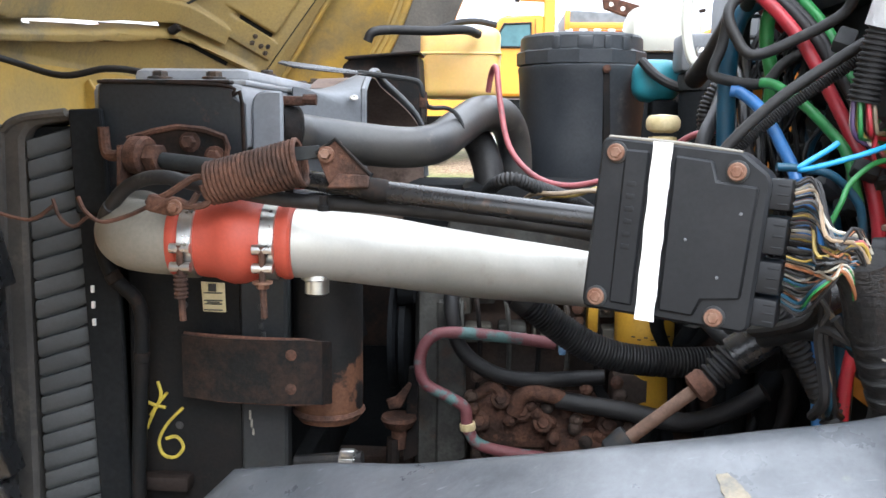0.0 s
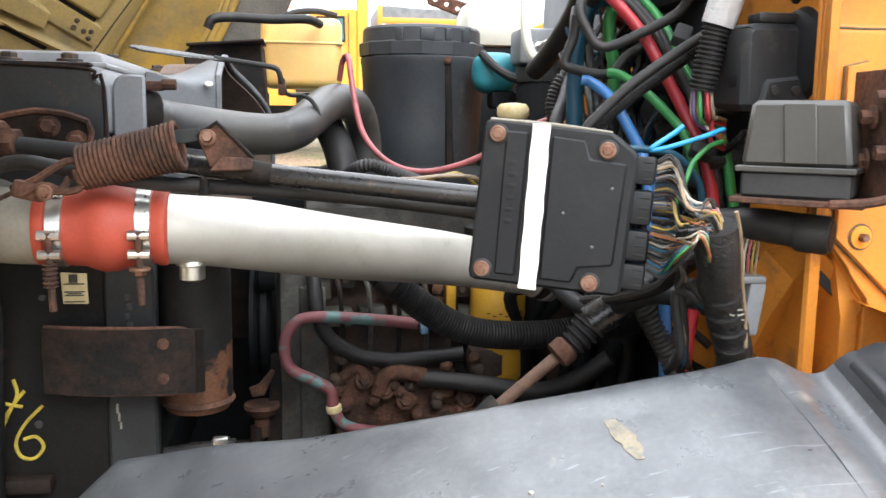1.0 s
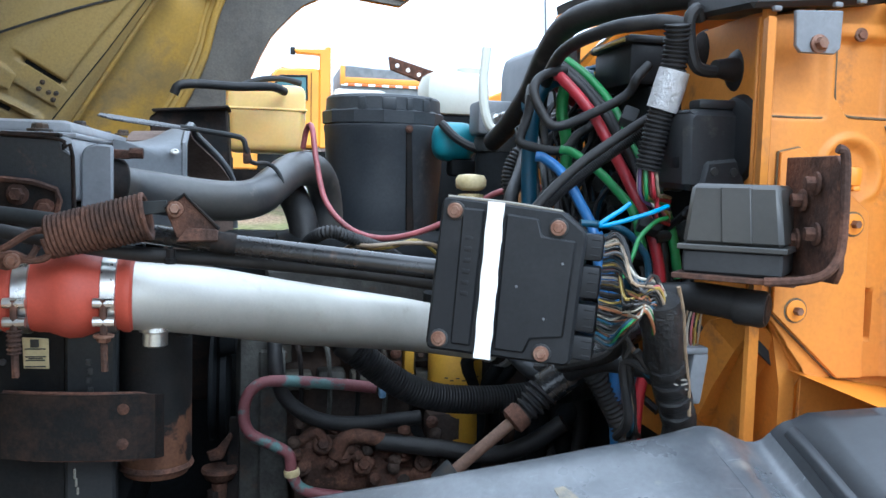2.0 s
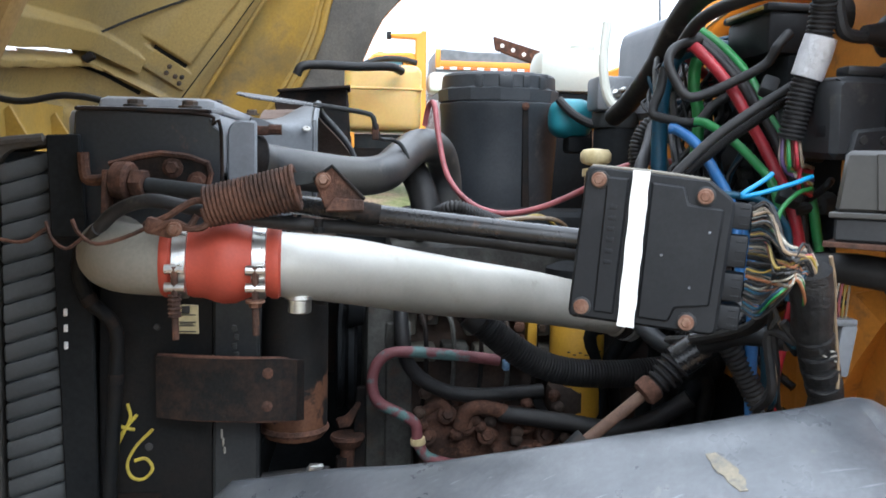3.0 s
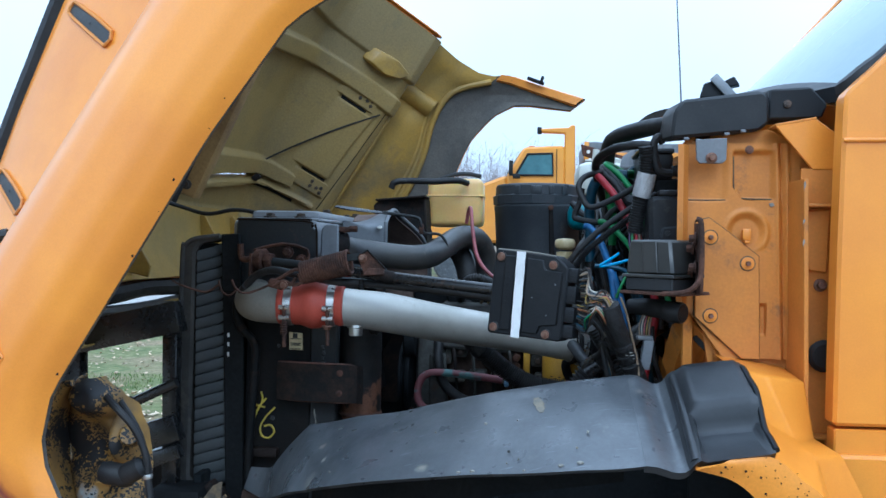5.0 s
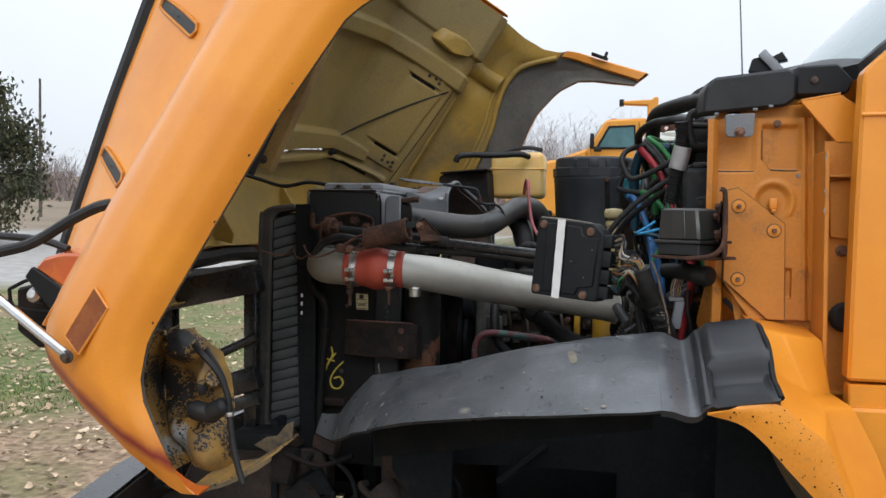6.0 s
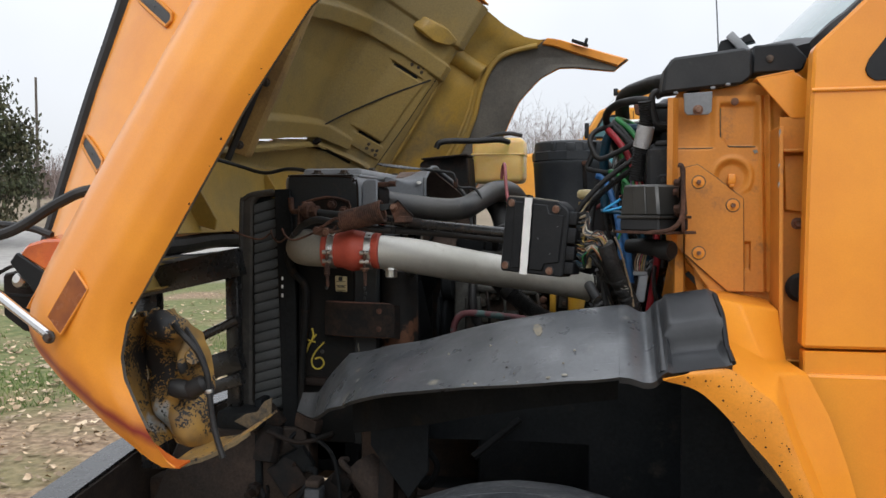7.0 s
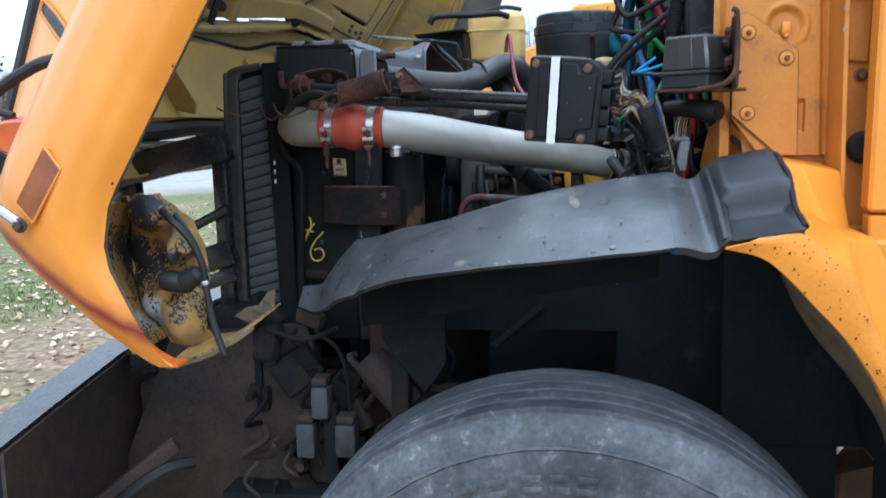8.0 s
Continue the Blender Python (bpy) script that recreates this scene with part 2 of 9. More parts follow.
                dirt=(0.29, 0.262, 0.21), dirt_at=0.595, dirt_scale=13)
M["alu_dull"] = surf("dull_cast_aluminium", (0.235, 0.22, 0.185), (0.165, 0.155, 0.13), rough=0.7, metal=0.1, scale=7, grain=200, vary=0.12, bump=0.1,
                     dirt=(0.12, 0.105, 0.08), dirt_at=0.62, dirt_scale=9)
M["grey_paint"] = surf("grey_painted_steel", (0.175, 0.185, 0.20), (0.125, 0.132, 0.142), rough=0.5, scale=6, grain=160, vary=0.12, bump=0.08,
                       dirt=(0.085, 0.07, 0.055), dirt_at=0.6, dirt_scale=9)
M["grey_dark"] = surf("dark_grey_steel", (0.031, 0.034, 0.035), (0.021, 0.022, 0.023), rough=0.6, spec=0.25, scale=6, grain=160, vary=0.2, bump=0.12,
                      dirt=(0.05, 0.036, 0.026), dirt_at=0.58, dirt_scale=8)
M["fin"] = surf("grey_rubber_fins", (0.042, 0.047, 0.050), (0.066, 0.071, 0.074), rough=0.55, scale=6, grain=200, vary=0.15, bump=0.1)
M["seal_grey"] = surf("dusty_rubber_seal", (0.045, 0.043, 0.040), (0.075, 0.069, 0.062), rough=0.7, spec=0.3, scale=7, grain=160, vary=0.2, bump=0.08,
                      dirt=(0.12, 0.105, 0.085), dirt_at=0.6, dirt_scale=8)
M["side_steel"] = surf("oily_black_side_steel", (0.0068, 0.0078, 0.0085), (0.0135, 0.0108, 0.0095), rough=0.62, spec=0.16, scale=7, cut=(0.44, 0.66), grain=180, vary=0.3, bump=0.3,
                       dirt=(0.050, 0.028, 0.018), dirt_at=0.585, dirt_scale=9, ragged=True)
M["tank_side"] = surf("rust_speckled_black_plate", (0.024, 0.027, 0.030), (0.080, 0.046, 0.034), rough=0.34, spec=0.6, scale=9, cut=(0.55, 0.68), grain=180, vary=0.3, bump=0.15,
                      dirt=(0.13, 0.070, 0.045), dirt_at=0.64, dirt_scale=12, ragged=True)
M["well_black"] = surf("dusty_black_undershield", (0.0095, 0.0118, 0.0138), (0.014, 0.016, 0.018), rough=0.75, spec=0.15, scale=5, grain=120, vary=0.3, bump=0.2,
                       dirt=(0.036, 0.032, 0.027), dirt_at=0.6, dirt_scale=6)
M["lip_grime_and_shade"] = surf("muddy_lip_and_shade_lines", (0.16, 0.115, 0.055), (0.07, 0.058, 0.045), rough=0.85, scale=12, grain=160, vary=0.3, bump=0.3,
                      dirt=(0.03, 0.027, 0.024), dirt_at=0.56, dirt_scale=18, ragged=True)
M["shackle"] = surf("worn_grey_casting", (0.055, 0.062, 0.072), (0.026, 0.027, 0.029), rough=0.6, scale=14, grain=160, vary=0.25, bump=0.2,
                    dirt=(0.09, 0.055, 0.038), dirt_at=0.58, dirt_scale=16)
M["dusty_brown"] = surf("dusty_brown_primer", (0.22, 0.160, 0.132), (0.15, 0.105, 0.084), rough=0.85, scale=8, grain=160, vary=0.25, bump=0.2,
                        dirt=(0.05, 0.032, 0.024), dirt_at=0.58, dirt_scale=9)
M["frame_brown"] = surf("brown_black_frame_steel", (0.034, 0.028, 0.025), (0.062, 0.045, 0.036), rough=0.75, spec=0.2, scale=7, grain=140, vary=0.3, bump=0.4,
                        dirt=(0.075, 0.042, 0.028), dirt_at=0.60, dirt_scale=9, ragged=True)
M["brace_olive"] = surf("rusted_olive_brace", (0.36, 0.235, 0.085), (0.24, 0.15, 0.06), rough=0.7, scale=9, grain=160, vary=0.2, bump=0.2,
                        dirt=(0.09, 0.045, 0.025), dirt_at=0.6, dirt_scale=14)
M["foil"] = surf("crumpled_foil_tape", (0.62, 0.62, 0.63), (0.46, 0.46, 0.47), rough=0.42, metal=0.5, scale=40, grain=160, vary=0.15, bump=0.9, ragged=True)
M["iron"] = surf("cast_iron_grey", (0.075, 0.075, 0.068), (0.036, 0.034, 0.031), rough=0.7, spec=0.25, scale=12, grain=160, vary=0.3, bump=0.35,
                 dirt=(0.06, 0.035, 0.022), dirt_at=0.58, dirt_scale=10)
M["iron_pale"] = surf("dusty_pale_casting", (0.13, 0.122, 0.10), (0.075, 0.070, 0.060), rough=0.7, spec=0.25, scale=12, grain=160, vary=0.3, bump=0.3,
                      dirt=(0.05, 0.036, 0.026), dirt_at=0.58, dirt_scale=10)
# Lighter copy of the tank grey; the top's sky sheen is painted in.
M["tank_grey"] = surf("pale_grey_with_tank_sheen", (0.30, 0.31, 0.33), (0.22, 0.228, 0.24), rough=0.38, scale=6, grain=160, vary=0.1, bump=0.06,
                      dirt=(0.13, 0.105, 0.085), dirt_at=0.61, dirt_scale=9)
M["red_rubber"] = surf("red_silicone", (0.40, 0.062, 0.034), (0.31, 0.05, 0.03), rough=0.6, scale=9, grain=220, vary=0.12, bump=0.06,
                       dirt=(0.15, 0.045, 0.03), dirt_at=0.66, dirt_scale=10)
M["steel"] = surf("bright_steel", (0.62, 0.62, 0.60), (0.45, 0.44, 0.42), rough=0.3, metal=0.9, scale=14, grain=200, vary=0.1, bump=0.05,
                  dirt=(0.22, 0.15, 0.10), dirt_at=0.66, dirt_scale=26)
M["chrome"] = surf("chrome", (0.75, 0.75, 0.76), (0.6, 0.6, 0.6), rough=0.12, metal=1.0, scale=14, grain=200, vary=0.05, bump=0.0, rough_vary=0.05)
M["bolt"] = surf("rusty_bolt", (0.15, 0.07, 0.042), (0.22, 0.13, 0.09), rough=0.6, metal=0.3, scale=60, grain=300, vary=0.25, bump=0.2)
M["bolt_dark"] = surf("dark_bolt", (0.05, 0.045, 0.042), (0.10, 0.07, 0.05), rough=0.55, metal=0.4, scale=60, grain=300, vary=0.25, bump=0.2)
M["white_paint_and_daylight"] = surf("white_mark_and_daylight", (0.80, 0.80, 0.79), (0.72, 0.72, 0.71), rough=0.6, scale=20, grain=300, vary=0.05, bump=0.08,
                        dirt=(0.25, 0.25, 0.25), dirt_at=0.74, dirt_scale=40)
M["fleck"] = surf("dried_mud_fleck", (0.30, 0.285, 0.25), (0.20, 0.185, 0.155), rough=0.9, scale=60, grain=300, vary=0.3, bump=0.3)
M["tan_steel"] = surf("dusty_tan_steel", (0.15, 0.088, 0.060), (0.10, 0.058, 0.040), rough=0.7, scale=18, grain=200, vary=0.25, bump=0.3,
                      dirt=(0.08, 0.05, 0.035), dirt_at=0.6, dirt_scale=20)
M["smear"] = surf("dried_tan_smear", (0.235, 0.205, 0.15), (0.13, 0.127, 0.118), rough=0.8, scale=45, cut=(0.45, 0.62), grain=260, vary=0.25, bump=0.15, ragged=True)
M["yellow_mark"] = surf("yellow_marker", (0.55, 0.43, 0.05), (0.38, 0.30, 0.05), rough=0.7, scale=50, grain=300, vary=0.2, bump=0.1)
M["yellow_filter"] = surf("yellow_filter", (0.60, 0.34, 0.035), (0.52, 0.28, 0.03), rough=0.45, scale=9, grain=220, vary=0.1, bump=0.04,
                          dirt=(0.12, 0.07, 0.03), dirt_at=0.68, dirt_scale=12)
M["label"] = surf("label_cream", (0.66, 0.57, 0.33), (0.56, 0.47, 0.26), rough=0.6, scale=30, grain=200, vary=0.1, bump=0.0)
M["ink"] = surf("label_ink", (0.03, 0.03, 0.03), rough=0.6, scale=30, grain=200, vary=0.1, bump=0.0)
M["tank_yellow"] = surf("aged_translucent_plastic", (0.82, 0.58, 0.22), (0.74, 0.48, 0.16), rough=0.38, scale=4, grain=160, vary=0.06, bump=0.03,
                        dirt=(0.38, 0.21, 0.07), dirt_at=0.64, dirt_scale=5)
M["tank_yellow"].node_tree.nodes["Principled BSDF"].inputs["Subsurface Weight"].default_value = 0.6
M["tank_yellow"].node_tree.nodes["Principled BSDF"].inputs["Subsurface Radius"].default_value = (0.06, 0.035, 0.012)
M["tank_cap"] = surf("cream_cap", (0.62, 0.52, 0.30), (0.50, 0.40, 0.20), rough=0.55, scale=30, grain=200, vary=0.15, bump=0.1)
M["teal"] = surf("teal_plastic", (0.03, 0.22, 0.27), (0.025, 0.17, 0.21), rough=0.45, scale=9, grain=200, vary=0.1, bump=0.03)
M["smoke"] = surf("smoky_grey_plastic", (0.030, 0.030, 0.029), (0.046, 0.045, 0.042), rough=0.35, scale=7, grain=200, vary=0.1, bump=0.03,
                  dirt=(0.16, 0.145, 0.12), dirt_at=0.62, dirt_scale=12)
M["amber"] = surf("amber_lens", (0.27, 0.075, 0.012), (0.20, 0.05, 0.01), rough=0.25, scale=20, grain=200, vary=0.1, bump=0.05, coat=0.3)
M["amber_bright"] = surf("orange_lens", (0.72, 0.17, 0.02), (0.60, 0.12, 0.02), rough=0.2, scale=12, grain=200, vary=0.1, bump=0.03, coat=0.5)
M["glass_pane"] = surf("windscreen_glass", (0.16, 0.24, 0.245), (0.19, 0.27, 0.275), rough=0.08, scale=2, grain=60, vary=0.03, bump=0.0, rough_vary=0.03, spec=0.8)
M["wood"] = surf("weathered_pole_wood", (0.12, 0.10, 0.085), (0.09, 0.075, 0.065), rough=0.9, scale=4, grain=60, vary=0.3, bump=0.3)
M["bark"] = surf("bark", (0.075, 0.06, 0.05), (0.05, 0.042, 0.036), rough=0.95, scale=9, grain=50, vary=0.3, bump=0.5)
M["leaf_green"] = surf("dark_leaves", (0.045, 0.055, 0.022), (0.07, 0.06, 0.025), rough=0.7, scale=1.2, grain=9, vary=0.35, bump=0.0, island=0.45)
# Twig browns are lightened to carry the haze of distance.
M["twig"] = surf("hazy_bare_twigs", (0.19, 0.145, 0.13), (0.25, 0.20, 0.18), rough=0.95, scale=0.5, grain=5, vary=0.2, bump=0.0, island=0.3)
M["leaf_dry"] = surf("fallen_leaves", (0.40, 0.28, 0.17), (0.58, 0.46, 0.32), rough=0.8, scale=3, grain=90, vary=0.2, bump=0.0, island=0.5)
M["grass"] = surf("grass_blades", (0.085, 0.16, 0.028), (0.15, 0.19, 0.05), rough=0.8, scale=1.3, grain=20, vary=0.3, bump=0.0, island=0.4)
M["truck_yellow"] = surf("far_truck_paint", (0.72, 0.31, 0.03), (0.64, 0.26, 0.03), rough=0.4, scale=1, grain=30, vary=0.05, bump=0.0)
M["far_glass"] = surf("far_glass", (0.05, 0.13, 0.15), (0.08, 0.18, 0.20), rough=0.1, scale=1, grain=9, vary=0.1, bump=0.0)
for key, col in dict(w_red=(0.40, 0.022, 0.035), w_green=(0.035, 0.23, 0.06), w_blue=(0.035, 0.14, 0.36), w_teal=(0.010, 0.06, 0.105),
                     w_cyan=(0.03, 0.30, 0.60), w_pink=(0.36, 0.10, 0.11), w_tan=(0.26, 0.19, 0.12), w_white=(0.42, 0.39, 0.32),
                     w_yellow=(0.34, 0.24, 0.05), w_orange=(0.30, 0.12, 0.05), w_grey=(0.07, 0.07, 0.07), w_violet=(0.10, 0.06, 0.15)).items():
    M[key] = surf("wire_" + key[2:], col, tuple(v * 0.75 for v in col), rough=0.42, scale=20, grain=240, vary=0.1, bump=0.02,
                  dirt=tuple(v * 0.35 + 0.02 for v in col), dirt_at=0.56, dirt_scale=26)


def ground_material():
    """Short autumn grass, bare dirt and a pale gravel lane, by place."""
    m = bpy.data.materials.new("yard_ground")
    m.use_nodes = True
    n, l = m.node_tree.nodes, m.node_tree.links
    b = n["Principled BSDF"]
    b.inputs["Roughness"].default_value = 0.95
    tc = n.new("ShaderNodeTexCoord")

    def tex(sc, det=8):
        t = n.new("ShaderNodeTexNoise")
        t.inputs["Scale"].default_value, t.inputs["Detail"].default_value = sc, det
        l.new(tc.outputs["Object"], t.inputs["Vector"])
        return t.outputs["Fac"]

    def ramp(src, stops):
        r = n.new("ShaderNodeValToRGB")
        e = r.color_ramp.elements
        e[0].position, e[0].color = stops[0][0], (*stops[0][1], 1)
        e[1].position, e[1].color = stops[1][0], (*stops[1][1], 1)
        for p, c in stops[2:]:
            k = e.new(p)
            k.color = (*c, 1)
        l.new(src, r.inputs["Fac"])
        return r.outputs["Color"]

    def mix(f, a, c):
        x = n.new("ShaderNodeMix")
        x.data_type = "RGBA"
        l.new(f, x.inputs[0])
        l.new(a, x.inputs[6])
        l.new(c, x.inputs[7])
        return x.outputs[2]

    grass = ramp(tex(7), [(0.3, (0.075, 0.100, 0.025)), (0.7, (0.21, 0.20, 0.085)), (0.5, (0.13, 0.145, 0.045))])
    dirt = ramp(tex(16, 12), [(0.34, (0.15, 0.098, 0.058)), (0.66, (0.36, 0.255, 0.16))])
    field = ramp(tex(0.25), [(0.3, (0.17, 0.13, 0.085)), (0.7, (0.24, 0.19, 0.13))])
    sel = n.new("ShaderNodeMapRange")
    sel.inputs["From Min"].default_value, sel.inputs["From Max"].default_value = 0.38, 0.56
    # the yard is worn to dirt round the truck, grass takes over further out
    rad = n.new("ShaderNodeVectorMath")
    rad.operation = "LENGTH"
    l.new(tc.outputs["Object"], rad.inputs[0])
    worn = n.new("ShaderNodeMapRange")
    worn.inputs["From Min"].default_value, worn.inputs["From Max"].default_value = 6.4, 8.6
    worn.inputs["To Min"].default_value, worn.inputs["To Max"].default_value = 0.10, -0.10
    l.new(rad.outputs["Value"], worn.inputs["Value"])
    both = n.new("ShaderNodeMath")
    both.operation = "ADD"
    l.new(tex(0.55, 6), both.inputs[0])
    l.new(worn.outputs["Result"], both.inputs[1])
    l.new(both.outputs["Value"], sel.inputs["Value"])
    near = mix(sel.outputs["Result"], grass, dirt)
    # the lane and the field beyond it lie by distance from the truck
    sx = n.new("ShaderNodeVectorMath")
    sx.operation = "LENGTH"
    l.new(tc.outputs["Object"], sx.inputs[0])
    far = n.new("ShaderNodeMapRange")
    far.inputs["From Min"].default_value, far.inputs["From Max"].default_value = 38, 41
    l.new(sx.outputs["Value"], far.inputs["Value"])
    lane_a = n.new("ShaderNodeMapRange")
    lane_a.inputs["From Min"].default_value, lane_a.inputs["From Max"].default_value = 20, 23
    l.new(sx.outputs["Value"], lane_a.inputs["Value"])
    gravel = ramp(tex(3), [(0.3, (0.30, 0.285, 0.27)), (0.7, (0.40, 0.385, 0.36))])
    c = mix(lane_a.outputs["Result"], near, gravel)
    c = mix(far.outputs["Result"], c, field)
    l.new(c, b.inputs["Base Color"])
    bp = n.new("ShaderNodeBump")
    bp.inputs["Strength"].default_value, bp.inputs["Distance"].default_value = 0.6, 0.05
    l.new(tex(14), bp.inputs["Height"])
    l.new(bp.outputs["Normal"], b.inputs["Normal"])
    return m


# ---- mesh helpers ----
def thing(name, label, category, at=(0, 0, 0), group="", kind=""):
    ob = new(name)
    ob.location, ob.empty_display_size = at, 0.03
    return tagged(ob, label, category, group, kind)


def part(name, bm, material, parent=None, label="", smooth=35):
    """One mesh object from a bmesh in world places, under a thing or under a part."""
    me = bpy.data.meshes.new(name)
    bmesh.ops.recalc_face_normals(bm, faces=bm.faces)
    bm.to_mesh(me)
    bm.free()
    me.materials.append(material)
    for p in me.polygons:
        p.use_smooth = True
    me.set_sharp_from_angle(angle=radians(smooth))
    ob = new(name, me)
    if parent is not None:
        ob.parent = parent
        if parent.data is None:
            ob.location = -parent.location
    if label:
        ob["label"] = label
    return ob


def solo(name, bm, material, label, category, group="", kind="", smooth=35):
    return tagged(part(name, bm, material, None, "", smooth), label, category, group, kind)


def join(*bms):
    out = bms[0]
    for b in bms[1:]:
        vs = [out.verts.new(v.co) for v in b.verts]
        b.verts.index_update()
        for f in b.faces:
            out.faces.new([vs[v.index] for v in f.verts])
        b.free()
    return out


def box(c, s, bev=0.003, m=None, seg=2):
    bm = bmesh.new()
    bmesh.ops.create_cube(bm, size=1)
    for v in bm.verts:
        v.co = Vector((v.co.x * s[0], v.co.y * s[1], v.co.z * s[2]))
    if bev:
        bmesh.ops.bevel(bm, geom=list(bm.edges), offset=min(bev, 0.45 * min(s)), segments=seg, profile=0.5, affect="EDGES")
    for v in bm.verts:
        v.co = (m @ v.co if m is not None else v.co) + Vector(c)
    return bm


def spline(pts, sub):
    p = [Vector(q) for q in pts]
    if len(p) == 2:
        return [p[0].lerp(p[1], i / sub) for i in range(sub + 1)]
    p = [2 * p[0] - p[1]] + p + [2 * p[-1] - p[-2]]
    out = []
    for i in range(1, len(p) - 2):
        a, b, c, d = p[i - 1:i + 3]
        for k in range(sub):
            t = k / sub
            out.append(0.5 * ((2 * b) + (c - a) * t + (2 * a - 5 * b + 4 * c - d) * t * t + (3 * b - a - 3 * c + d) * t ** 3))
    out.append(p[-2])
    return out


def tube(pts, r, seg=10, sub=5, pitch=0.0, depth=0.12, flat=1.0):
    """A hose or rod along points; r a radius or one for each point; pitch: the ribs of a corrugated one."""
    line = spline(pts, sub)
    n = len(line)
    rad = [r] * n if isinstance(r, (int, float)) else [float(np.interp(i / (n - 1) * (len(r) - 1), range(len(r)), r)) for i in range(n)]
    if pitch:
        dist = [0.0]
        for i in range(1, n):
            dist.append(dist[-1] + (line[i] - line[i - 1]).length)
        steps = max(4, int(dist[-1] / pitch) * 4)
        fine, frad = [], []
        for k in range(steps + 1):
            s = dist[-1] * k / steps
            j = min(n - 2, int(np.searchsorted(dist, s, "right")) - 1)
            f = (s - dist[j]) / max(1e-9, dist[j + 1] - dist[j])
            fine.append(line[j].lerp(line[j + 1], f))
            frad.append((rad[j] + (rad[j + 1] - rad[j]) * f) * (1.0 if k % 4 in (0, 1) else 1 - depth))
        line, rad, n = fine, frad, steps + 1
    bm = bmesh.new()
    rings, up = [], None
    for i in range(n):
        d = (line[min(i + 1, n - 1)] - line[max(i - 1, 0)]).normalized()
        if up is None:
            up = d.orthogonal().normalized()
        up = (up - d * up.dot(d)).normalized()
        side = d.cross(up)
        rings.append([bm.verts.new(line[i] + rad[i] * (math.cos(a) * up * flat + math.sin(a) * side))
                      for a in (2 * math.pi * k / seg for k in range(seg))])
    for a, b in zip(rings, rings[1:]):
        for k in range(seg):
            bm.faces.new((a[k], a[(k + 1) % seg], b[(k + 1) % seg], b[k]))
    bm.faces.new(rings[0])
    bm.faces.new(rings[-1])
    return bm


def lathe(profile, origin, axis=(0, 0, 1), seg=24, twist=0.0):
    """A turned form: profile of (radius, height along the axis)."""
    q = Vector(axis).to_track_quat("Z", "Y").to_matrix()
    bm = bmesh.new()
    rings = []
    for r, h in profile:
        rings.append([bm.verts.new(Vector(origin) + q @ Vector((max(r, 1e-4) * math.cos(a), max(r, 1e-4) * math.sin(a), h)))
                      for a in (twist + 2 * math.pi * k / seg for k in range(seg))])
    for a, b in zip(rings, rings[1:]):
        for k in range(seg):
            bm.faces.new((a[k], a[(k + 1) % seg], b[(k + 1) % seg], b[k]))
    bm.faces.new(rings[0])
    bm.faces.new(rings[-1])
    return bm


def plate(pts, d, bev=0.0015):
    """A flat plate with that outline, as thick as the vector d."""
    bm = bmesh.new()
    a = [bm.verts.new(Vector(p)) for p in pts]
    b = [bm.verts.new(Vector(p) + Vector(d)) for p in pts]
    bm.faces.new(a)
    bm.faces.new(list(reversed(b)))
    for i in range(len(a)):
        j = (i + 1) % len(a)
        bm.faces.new((a[i], b[i], b[j], a[j]))
    bmesh.ops.recalc_face_normals(bm, faces=bm.faces)
    if bev:
        bmesh.ops.bevel(bm, geom=list(bm.edges), offset=bev, segments=1, profile=0.5, affect="EDGES")
    return bm


def sheet(rows, thick=0.003, out=None):
    """A skin through rows of points, made thick; out: the way that it grows."""
    bm = bmesh.new()
    g = [[bm.verts.new(Vector(p)) for p in row] for row in rows]
    for a, b in zip(g, g[1:]):
        for k in range(len(a) - 1):
            bm.faces.new((a[k], a[k + 1], b[k + 1], b[k]))
    bmesh.ops.recalc_face_normals(bm, faces=bm.faces)
    if out is not None:
        bm.normal_update()
        if sum(f.normal.dot(Vector(out)) * f.calc_area() for f in bm.faces) < 0:
            bmesh.ops.reverse_faces(bm, faces=bm.faces)
    if thick:
        bmesh.ops.solidify(bm, geom=bm.faces[:], thickness=-thick)
    return bm


def hexbolt(p, n, r=0.008, h=0.007, washer=True):
    b = lathe([(r, 0), (r, h * 0.8), (r * 0.85, h)], p, n, 6)
    if washer:
        b = join(b, lathe([(r * 1.5, -0.001), (r * 1.5, 0.0018), (r * 1.35, 0.0025)], p, n, 16))
    return b


def bar(a, b, w, h):
    a, b = Vector(a), Vector(b)
    d = b - a
    q = d.to_track_quat("X", "Z").to_matrix()
    return box((a + b) / 2, (d.length, w, h), 0.004, q)


def loft3(a, b, k):
    return [Vector(p).lerp(Vector(q), k) for p, q in zip(a, b)]


def step(x, a, b):
    k = min(1.0, max(0.0, (x - a) / (b - a)))
    return k * k * (3 - 2 * k)


def lerp_at(table, x):
    return float(np.interp(x, [q[0] for q in table], [q[1] for q in table]))

# ---- ground and distance ----
def terrain(x, y):
    r = math.hypot(x, y - 1)
    rise = max(0.0, r - 20) * 0.052 if x < -3 or y > 20 else 0.0
    k = min(1.0, max(0.0, (x + 7) / 5))
    bank = min(1.3, 0.13 * max(0.0, y - 11)) * k * k * (3 - 2 * k)
    return GZ + max(bank, rise * min(1.0, max(0.0, (r - 20) / 12))) + 0.02 * noise.noise(Vector((x * 0.7, y * 0.7, 0)))


def build_ground():
    bm = bmesh.new()
